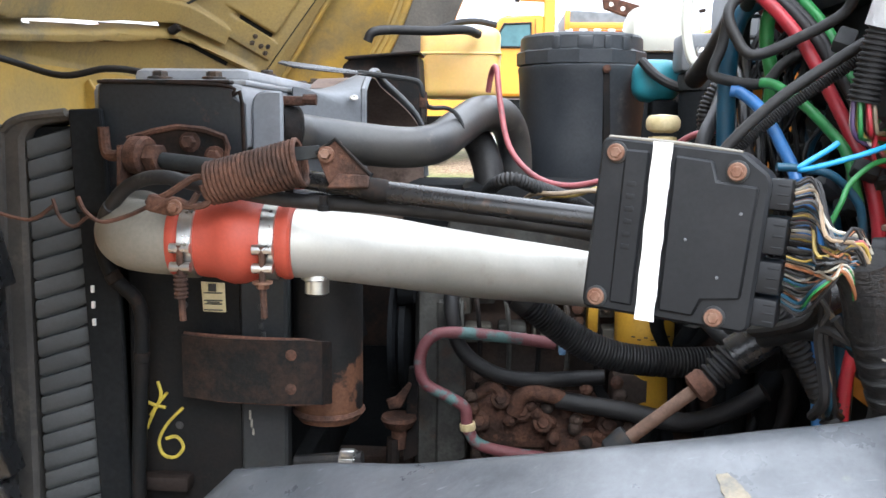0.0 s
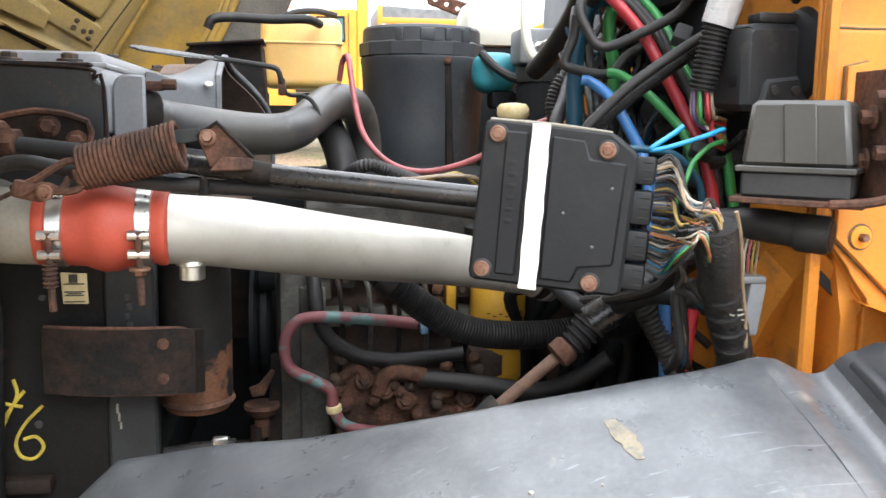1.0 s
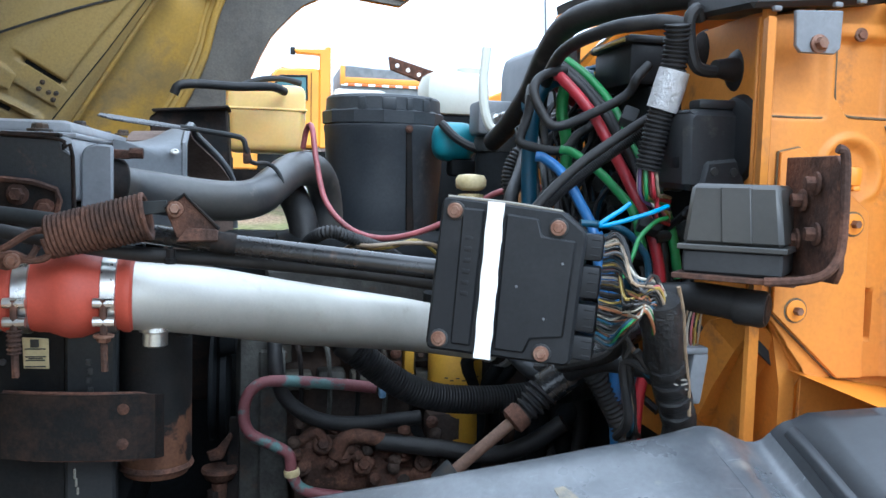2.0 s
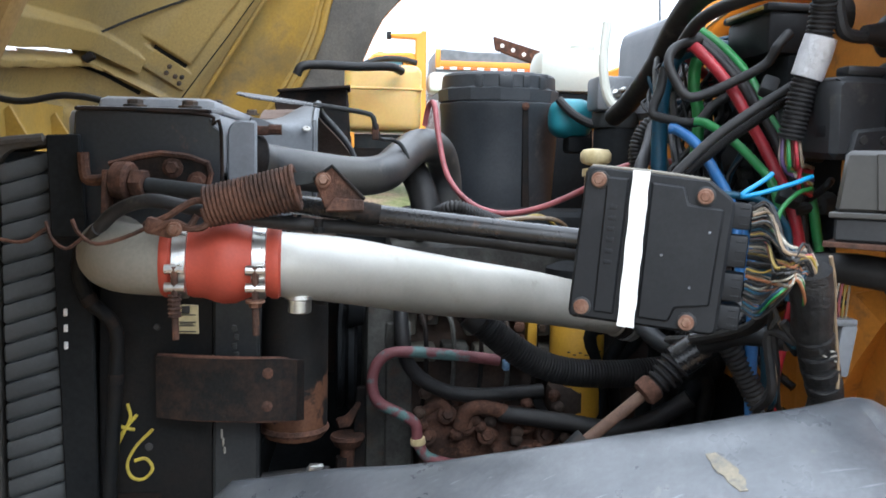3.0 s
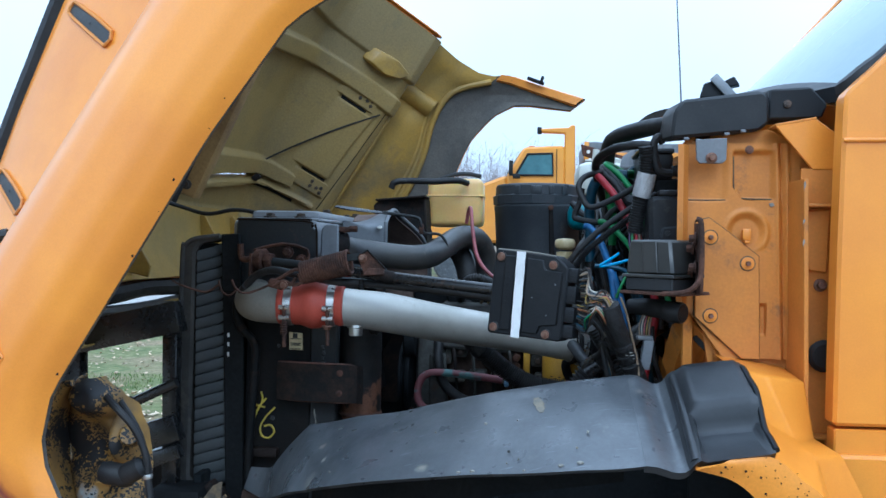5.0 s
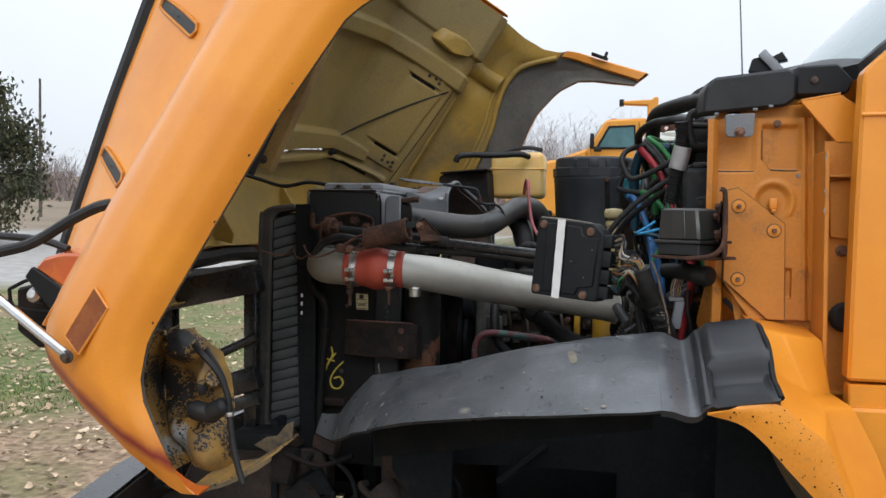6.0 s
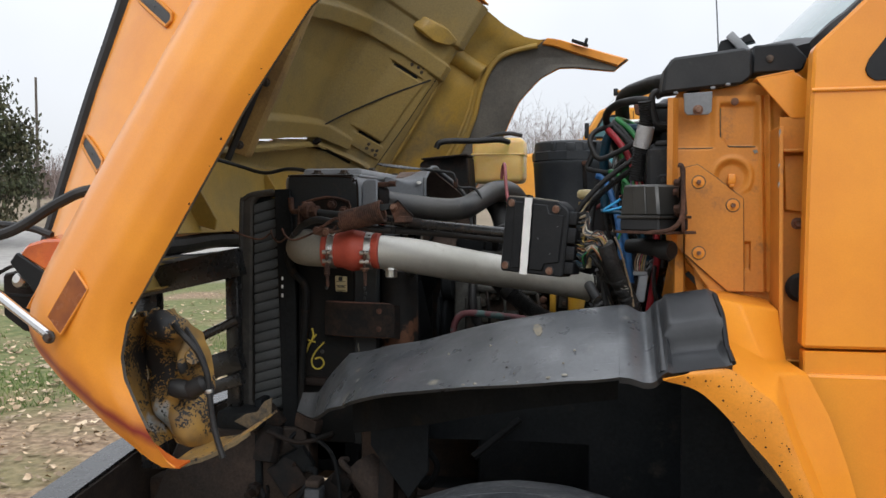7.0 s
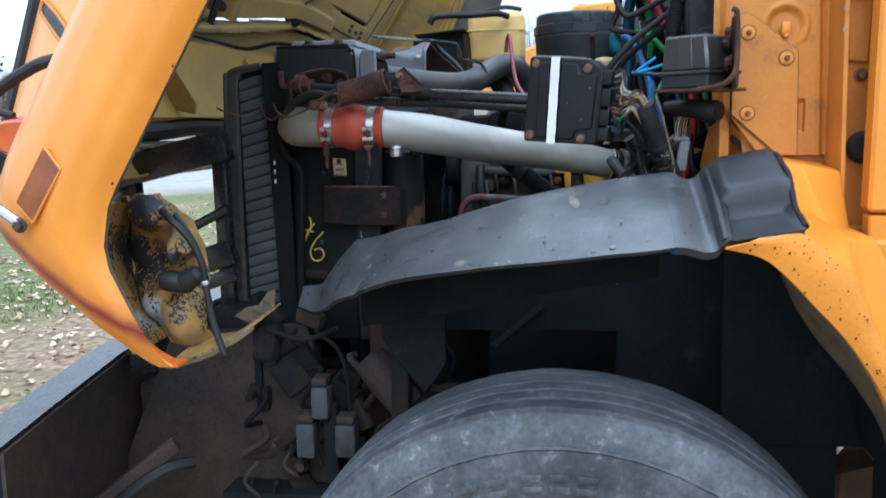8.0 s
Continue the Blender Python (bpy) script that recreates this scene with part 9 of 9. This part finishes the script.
    ("thin_wire", "w_teal", 0.008, 0, "thin dark blue wire stub", [(0.43, 1.05, 1.555), (0.452, 1.050, 1.554), (0.487, 1.050, 1.548), (0.511, 1.050, 1.528), (0.526, 1.050, 1.50), (0.53, 1.05, 1.42)]),
    ("air_line", "w_teal", 0.013, 0, "dark blue air line dropping behind the harness", [(0.50, 1.13, 1.53), (0.529, 1.150, 1.493), (0.547, 1.150, 1.405), (0.560, 1.150, 1.306), (0.56, 1.15, 1.2)]),
    ("air_line", "w_blue", 0.010, 0, "bright blue air line dropping behind the harness", [(0.472, 1.10, 1.54), (0.492, 1.09, 1.47), (0.50, 1.085, 1.40), (0.51, 1.10, 1.30), (0.53, 1.12, 1.16)]),
    ("taped_harness", "tape", 0.0195, 0, "fat taped black wiring harness", HARNESS),
    ("grey_conduit", "plastic_dusty", 0.0135, 0, "grey-black conduit curving below the module", [(0.40, 1.30, 1.36), (0.424, 1.22, 1.330), (0.442, 1.17, 1.328), (0.458, 1.11, 1.352), (0.472, 1.05, 1.375), (0.507, 1.000, 1.378)]),
    ("split_loom", "rubber", 0.018, 0.007, "ribbed black split loom dropping to the chassis", [(0.43, 1.09, 1.42), (0.455, 1.100, 1.382), (0.491, 1.100, 1.327), (0.529, 1.100, 1.255), (0.55, 1.10, 1.18)]),
    ("cowl_pipe", "rubber", 0.0092, 0, "black rubber pipe running under the cowl", [(0.50, 1.42, 1.66), (0.46, 1.32, 1.735), (0.44, 1.18, 1.785), (0.462, 1.07, 1.802), (0.499, 1.02, 1.806), (0.522, 1.012, 1.806), (0.536, 1.008, 1.804)]),
    ("breather_hose", "rubber", 0.0125, 0.006, "short ribbed black breather hose above the engine", [(0.10, 1.70, 1.44), (0.112, 1.62, 1.478), (0.130, 1.565, 1.500), (0.155, 1.55, 1.508), (0.19, 1.56, 1.496), (0.26, 1.60, 1.47), (0.32, 1.68, 1.43)]),
    ("engine_wire", "w_tan", 0.0042, 0, "dusty tan wires lying over the engine", [(0.16, 1.68, 1.43), (0.185, 1.58, 1.478), (0.23, 1.55, 1.484), (0.29, 1.55, 1.490), (0.35, 1.56, 1.482), (0.40, 1.64, 1.43)]),
    ("engine_wire", "w_yellow", 0.0035, 0, "dusty yellow wires lying over the engine", [(0.18, 1.68, 1.43), (0.21, 1.575, 1.474), (0.26, 1.56, 1.481), (0.31, 1.56, 1.494), (0.36, 1.60, 1.46), (0.38, 1.66, 1.43)]),
    ("hood_cable", "rubber", 0.0055, 0, "black hood release cable", [(-0.80, 1.35, 1.74), (-0.658, 1.45, 1.693), (-0.568, 1.450, 1.669), (-0.494, 1.450, 1.680), (-0.436, 1.450, 1.674), (-0.42, 1.45, 1.66)]),
]
SLIM = {"air_line": 0.86, "power_cable": 0.86, "looped_wire": 0.85, "split_loom": 0.88, "thin_wire": 0.6}
for name, mk_, r, pitch, lab, pts in HOSES:
    r *= SLIM.get(name, 1.0)
    kind_of = "hose" if "hose" in name else "cable"
    if name in ("refrigerant_hose", "radiator_side_hose", "cowl_loom", "corrugated_hose"):
        hz = thing(name, lab, kind_of, pts[len(pts) // 2])
        part("hose", tube(pts, r, 14, 6, pitch, 0.2), M[mk_], hz, "", 60)
        if name in ("refrigerant_hose", "corrugated_hose"):
            part("cuff", lathe([(r * 1.02, -0.014), (r * 1.10, -0.012), (r * 1.10, 0.012), (r * 1.02, 0.014)], pts[1], Vector(pts[2]) - Vector(pts[0]), 16), M["rubber"], hz, "smooth rubber cuff")
        for i in (2, len(pts) - 3) if name == "radiator_side_hose" else ():
            d_ = Vector(pts[i + 1]) - Vector(pts[i - 1])
            part("band", lathe([(r * 1.02, -0.007), (r * 1.14, -0.006), (r * 1.14, 0.006), (r * 1.02, 0.007)], pts[i], d_, 16), M["rust_edge"], hz, "rusty clip")
        continue
    solo(name, tube(pts, r, 12, 6, pitch, 0.2), M[mk_], lab, kind_of, smooth=60)
lm = thing("sleeved_loom", "ribbed black loom with a silver foil sleeve", "cable", (0.52, 1.02, 1.6))
part("loom", tube([(0.5265, 1.000, 1.803), (0.5285, 1.004, 1.790), (0.530, 1.008, 1.776), (0.528, 1.015, 1.735), (0.518, 1.022, 1.688), (0.509, 1.030, 1.625)], 0.0168, 16, 6, 0.0055, 0.16), M["rubber"], lm)
part("foil_sleeve", tube([(0.5305, 1.011, 1.748), (0.526, 1.015, 1.726), (0.520, 1.020, 1.700)], [0.0192, 0.0200, 0.0192], 20, 4), M["foil"], lm, "crumpled silver foil sleeve", 25)
for k, c in enumerate(("w_red", "w_pink", "w_yellow", "w_white", "w_violet", "w_green", "w_red", "w_tan")):
    a = k * 0.8
    part("lead", tube([(0.509 + 0.010 * math.cos(a), 1.03 + 0.01 * math.sin(a), 1.63), (0.513 + 0.012 * math.cos(a), 1.03 + 0.012 * math.sin(a), 1.595), (0.527 + 0.012 * math.sin(k), 1.035, 1.565 + 0.004 * k), (0.552, 1.05, 1.555 + 0.005 * k)], 0.0026, 6, 5), M[c], lm)
cl = thing("blue_connector", "small cyan plug with a red lead by the blower", "connector", (0.545, 0.99, 1.64))
part("plug", box((0.548, 0.99, 1.655), (0.028, 0.014, 0.012), 0.003, Matrix.Rotation(radians(-25), 3, "Y")), M["w_cyan"], cl)
part("holder", box((0.548, 1.0, 1.635), (0.035, 0.03, 0.02), 0.005), M["plastic"], cl)
part("lead", tube([(0.54, 0.99, 1.665), (0.535, 0.985, 1.678), (0.545, 0.985, 1.683), (0.552, 0.99, 1.668)], 0.0025, 6, 5), M["w_red"], cl)


def build_module_wires():
    """The fan of thin coloured wires from the module's plugs into the taped harness."""
    rnd = random.Random(31)
    cols = ["w_tan", "w_grey", "rubber", "w_tan", "w_teal", "rubber", "w_orange", "w_grey", "w_teal", "w_white", "rubber", "w_grey", "w_yellow", "w_tan", "rubber", "w_grey", "rubber", "w_pink"]
    t = thing("module_wires", "fan of thin coloured wires from the module to the harness", "wires", (0.42, 0.94, 1.42))
    low = ["w_green", "w_teal", "rubber", "w_grey", "w_white", "w_orange", "w_teal", "rubber", "w_grey"]
    for k in range(66):
        f = k / 65
        h = 0.058 - 0.112 * f + rnd.uniform(-0.002, 0.002)
        s = em(0.164, h, -0.012 - 0.02 * rnd.random())
        g = rnd.uniform(-1, 1)
        if k % 5 == 0:
            hang = Vector((rnd.uniform(-0.008, 0.008), rnd.uniform(-0.010, 0.008), rnd.uniform(-0.010, 0.009)))
        q = s + ex * rnd.uniform(0.014, 0.020) + Vector((0, 0, 0.004 - 0.010 * f))
        mid = Vector((0.406 + 0.006 * g, 0.826 + 0.010 * g, 1.512 - 0.050 * f + 0.004 * g)) + hang
        m2 = Vector((0.436 + 0.008 * g - 0.012 * f, 0.828 + 0.008 * g, 1.505 - 0.030 * f + 0.004 * rnd.uniform(-1, 1))) - 0.6 * hang
        e = Vector((0.457 - 0.020 * f + 0.006 * g, 0.842 + 0.012 * g, 1.456 + rnd.uniform(-0.006, 0.008)))
        e2 = Vector((0.472 - 0.010 * f + 0.004 * g, 0.880 + 0.006 * g, 1.408 + rnd.uniform(-0.006, 0.006)))
        tone = low[k % len(low)] if f > 0.72 else cols[(k * 5 + rnd.randrange(3)) % len(cols)]
        part("wire", tube([s, q, mid, m2, e, e2], 0.0011 + 0.0008 * rnd.random(), 6, 5), M[tone], t)
    # pale drain wire and a few dark strays beside the harness
    part("stray_wire", tube([(0.462, 0.838, 1.500), (0.474, 0.848, 1.470), (0.485, 0.862, 1.43), (0.497, 0.872, 1.385), (0.503, 0.878, 1.350)], 0.0022, 7, 5), M["w_tan"], t, "pale stray wire")
    for k in range(7):
        a = rnd.uniform(-1, 1)
        part("stray_wire", tube([(0.40 + 0.01 * k, 0.90 + 0.02 * a, 1.47 - 0.012 * k), (0.425 + 0.008 * k, 0.90 + 0.02 * a, 1.44 - 0.010 * k), (0.440 + 0.006 * a, 0.91, 1.405), (0.455 + 0.010 * a, 0.925 + 0.01 * a, 1.36 - 0.006 * k), (0.47 + 0.02 * a, 0.97, 1.30)], rnd.uniform(0.0022, 0.0055), 8, 5), M[("rubber", "w_grey", "rubber", "w_tan", "rubber", "w_teal", "rubber")[k]], t)
    part("sheath", tube([(0.405, 0.850, 1.478), (0.428, 0.842, 1.474), (0.446, 0.850, 1.452), (0.464, 0.875, 1.415)], [0.010, 0.013, 0.017, 0.019], 14, 5), M["tape"], t, "black tape wrapping")
    part("sheath", tube([(0.42, 0.93, 1.475), (0.445, 0.935, 1.44), (0.452, 0.98, 1.40), (0.446, 1.10, 1.36), (0.430, 1.20, 1.335)], 0.008, 10, 5), M["rubber"], t, "black tape wrapping")


def build_wire_bundle():
    """Dark thin wires that fill the bundle between the cowl and the module."""
    rnd = random.Random(52)
    t = thing("wire_bundle", "dense bundle of dusty dark wires below the cowl", "wires", (0.52, 1.18, 1.62))
    for k in range(34):
        y0, z0 = rnd.uniform(1.32, 1.52), rnd.uniform(1.70, 1.80)
        x0 = rnd.uniform(0.50, 0.60)
        x1, y1 = rnd.uniform(0.45, 0.58), rnd.uniform(1.28, 1.42)
        p = [(x0 + 0.05, y0, z0), (x0 - rnd.uniform(0, 0.06), y0 - 0.02, z0 - 0.02), ((x0 + x1) / 2 + rnd.uniform(-0.05, 0.04), (y0 + y1) / 2, 1.66 + rnd.uniform(-0.04, 0.04)), (x1 + rnd.uniform(-0.03, 0.03), y1, 1.56), (x1 + 0.02, y1, 1.43), (x1 + 0.03, y1, 1.30)]
        part("wire", tube(p, rnd.uniform(0.0022, 0.0060), 7, 5), M[rnd.choice(["rubber", "rubber", "plastic", "w_grey", "rubber", "dark", "w_teal", "plastic_dusty"])], t)
    for k in range(9):
        y0 = rnd.uniform(1.06, 1.30)
        part("connector", box((rnd.uniform(0.47, 0.58), y0, rnd.uniform(1.48, 1.74)), (0.03, 0.022, 0.018), 0.004, Euler((rnd.uniform(-1, 1), rnd.uniform(-1, 1), rnd.uniform(-1, 1))).to_matrix()), M[rnd.choice(["plastic", "plastic_dusty", "grey_dark", "dark"])], t)


build_wire_bundle()
build_module_wires()
tg = thing("harness_plug", "pale grey plastic plug hanging from the harness", "connector", (0.52, 0.905, 1.36))
part("body", box((0.520, 0.906, 1.388), (0.020, 0.022, 0.060), 0.004, Matrix.Rotation(radians(8), 3, "Y")), M["grey_paint"], tg)
part("flange", box((0.516, 0.906, 1.420), (0.030, 0.026, 0.008), 0.002), M["grey_paint"], tg)
for k in range(5):
    part("lead", tube([(0.507 + 0.004 * k, 0.906, 1.422), (0.506 + 0.005 * k, 0.908, 1.445), (0.516 + 0.004 * k, 0.915, 1.470)], 0.0014, 5, 4), M[("w_tan", "w_white", "w_pink", "w_yellow", "w_tan")[k]], tg)
tm = thing("tape_marks", "pale scribbled marks on the harness tape", "marks", (0.487, 0.872, 1.375))
for k in range(6):
    c = Vector(HARNESS[2]).lerp(Vector(HARNESS[4]), 0.30 + 0.07 * (k // 2)) + Vector((-0.004 + 0.010 * (k % 2), -0.0196, 0.004))
    part("mark", box(c, (0.0075 - 0.001 * (k % 3), 0.0016, 0.0018), 0.0003, Matrix.Rotation(radians(14 * (k % 3) - 10), 3, "Y")), M["fleck"], tm)
for k in range(4):
    solo("tape_wrap", lathe([(0.0192, 0), (0.0206, 0.002), (0.0200, 0.012), (0.0190, 0.014)], Vector(HARNESS[2]).lerp(Vector(HARNESS[4]), 0.05 + 0.24 * k), Vector(HARNESS[4]) - Vector(HARNESS[2]), 16), M["tape"], "dusty tape wrap on the harness", "tape", group="harness tape wraps")
# clutter of dark brackets and valves behind the wiring
cl2 = thing("valve_manifold", "dusty black and brass valve manifold behind the wiring", "manifold", (0.60, 1.3, 1.5))
rv = random.Random(77)
part("plate", box((0.625, 1.30, 1.53), (0.02, 0.42, 0.30), 0.006), M["dark"], cl2)
for k in range(26):
    y, z = 1.10 + rv.random() * 0.42, 1.40 + rv.random() * 0.30
    r = rv.uniform(0.010, 0.022)
    part("valve", lathe([(r, 0), (r * 1.1, 0.004), (r, 0.02), (r * 0.6, 0.024), (r * 0.6, rv.uniform(0.035, 0.07))], (0.612, y, z), (-1, rv.uniform(-0.5, 0.1), rv.uniform(-0.2, 0.3)), 10), M[rv.choice(["dark", "iron", "plastic", "grey_dark", "grime"])], cl2)
for k in range(14):
    y, z = 1.08 + rv.random() * 0.45, 1.42 + rv.random() * 0.26
    part("line", tube([(0.60, y, z), (0.55 + rv.random() * 0.03, y - 0.03, z + rv.uniform(-0.05, 0.05)), (0.54 + rv.random() * 0.04, y + rv.uniform(-0.1, 0.1), z - rv.uniform(0.06, 0.14)), (0.60, y + rv.uniform(-0.1, 0.1), z - 0.18)], rv.uniform(0.004, 0.008), 7, 5), M[rv.choice(["rubber", "rubber", "plastic", "w_grey", "w_teal"])], cl2)
dh = thing("dark_hoses", "tangle of greasy black hoses low in the bay", "hoses", (0.45, 1.3, 1.1))
for k in range(12):
    x, y = 0.40 + 0.02 * k, 1.44 + 0.12 * rv.random()
    part("hose", tube([(x, y, 1.40 - rv.random() * 0.1), (x + rv.uniform(-0.03, 0.05), y + 0.02, 1.28), (x + rv.uniform(-0.06, 0.06), y + 0.05, 1.15), (x + rv.uniform(-0.1, 0.1), y + 0.05, 0.95)], rv.uniform(0.010, 0.020), 14, 6), M[rv.choice(["rubber", "dark", "dark"])], dh, "", 60)

# ---- vehicles beyond ----
def build_far_truck(y0):
    z0 = terrain(0.5, y0)
    t = thing("parked_truck", "orange-yellow truck parked across the yard", "truck", (0.5, y0, z0))

    def at(x, z, y=0.0):
        return (x, y0 + y, z)

    cabin = part("cab", plate([at(-0.14, 2.2), at(-0.12, 3.15), at(0.20, 3.70), at(0.27, 3.78), at(1.10, 3.81), at(1.15, 3.76), at(1.15, 2.2)], (0, 2.1, 0), 0.05), M["truck_yellow"], t)
    part("roof_lamp", box(at(0.42, 3.83, 0.5), (0.12, 0.08, 0.05), 0.01), M["amber_bright"], cabin)
    part("hood", plate([at(-1.9, 1.7), at(-1.85, 2.62), at(-1.6, 2.78), at(-0.75, 2.93), at(-0.10, 3.18), at(-0.10, 1.7)], (0, 1.9, 0), 0.06), M["truck_yellow"], t)
    w = part("side_window", plate([at(0.08, 3.17, -0.02), at(0.33, 3.62, -0.02), at(0.86, 3.64, -0.02), at(0.88, 3.17, -0.02)], (0, 0.04, 0), 0.02), M["far_glass"], t)
    part("window_rim", tube([at(0.08, 3.17, -0.03), at(0.33, 3.62, -0.03), at(0.86, 3.64, -0.03), at(0.88, 3.17, -0.03), at(0.08, 3.17, -0.03)], 0.025, 6, 1), M["plastic"], w)
    part("windscreen", plate([at(-0.115, 3.20, 0.12), at(0.17, 3.68, 0.12), at(0.20, 3.68, 0.12), at(-0.08, 3.20, 0.12)], (0, 1.8, 0), 0.005), M["far_glass"], t)
    part("mirror", box(at(-0.02, 3.30, -0.2), (0.09, 0.16, 0.32), 0.02), M["plastic"], t)
    part("mirror", box(at(0.10, 3.13, -0.2), (0.16, 0.16, 0.10), 0.02), M["plastic"], t)
    part("door_seam", tube([at(0.95, 3.72, -0.03), at(0.96, 2.5, -0.03)], 0.008, 5, 1), M["plastic"], t)
    part("guard_post", plate([at(1.14, 2.2), at(1.12, 4.08), at(0.64, 4.10), at(0.60, 4.17), at(1.22, 4.20), at(1.24, 4.25), at(1.34, 4.25), at(1.36, 2.2)], (0, 0.25, 0), 0.02), M["truck_yellow"], t)
    part("post_lamp", box(at(0.58, 4.14, 0.1), (0.10, 0.12, 0.15), 0.02), M["plastic"], t)
    part("body", plate([at(1.55, 3.0), at(1.54, 3.88), at(1.75, 3.90), at(2.3, 3.86), at(3.6, 3.86), at(3.62, 3.0)], (0, 2.0, 0), 0.02), M["grey_paint"], t, "pale grey load body")
    part("body_rail", box(at(2.58, 3.60, -0.03), (2.1, 0.06, 0.12), 0.01), M["truck_yellow"], t)
    part("body_post", box(at(1.58, 3.70, -0.04), (0.10, 0.06, 0.38), 0.01), M["truck_yellow"], t)
    for k in range(14):
        part("stripe", box(at(1.62 + 0.14 * k, 3.51, -0.05), (0.14, 0.02, 0.05), 0.003), M["amber_bright"] if k % 2 else M["white_paint_and_daylight"], t)
    part("tank", box(at(1.95, 3.22, 0.3), (1.1, 0.8, 0.42), 0.12), M["tank_white"], t, "pale side tank")
    for x in (-1.2, 2.4, 3.5):
        part("wheel", lathe([(0.2, 0), (0.45, 0.0), (0.5, 0.05), (0.5, 0.24), (0.45, 0.28)], (x, y0 - 0.02, z0 + 0.5), (0, 1, 0), 28), M["tyre"], t)
    part("chassis", box((1.2, y0 + 1.0, z0 + 1.1), (5.6, 1.6, 0.5), 0.02), M["dark"], t)


build_far_truck(18.0)


def build_plow(x0, y0):
    z0 = terrain(x0, y0)
    t = thing("steel_post", "slim rusty post carrying a perforated steel arm and lever", "post", (x0 + 0.22, y0, z0))
    part("arm", plate([(x0 - 0.02, y0, 2.16), (x0 - 0.01, y0, 2.10), (x0 + 0.20, y0, 2.03), (x0 + 0.24, y0, 2.09), (x0 + 0.16, y0, 2.11)], (0, 0.03, 0), 0.004), M["rust"], t, "rusty perforated arm")
    # White discs paint the bright sky behind the holes.
    for k in range(3):
        part("hole", lathe([(0.010, 0), (0.009, 0.002)], (x0 + 0.02 + 0.05 * k, y0 - 0.001, 2.118 - 0.018 * k), (0, -1, 0), 10), M["white_paint_and_daylight"], t)
    part("lever", bar((x0 + 0.22, y0, 2.06), (x0 + 0.42, y0, 2.095), 0.02, 0.015), M["rust_dark"], t)
    part("upright", box((x0 + 0.22, y0 + 0.03, (2.05 + z0) / 2), (0.04, 0.04, 2.05 - z0), 0.004), M["rust_dark"], t)


build_plow(0.60, 3.95)
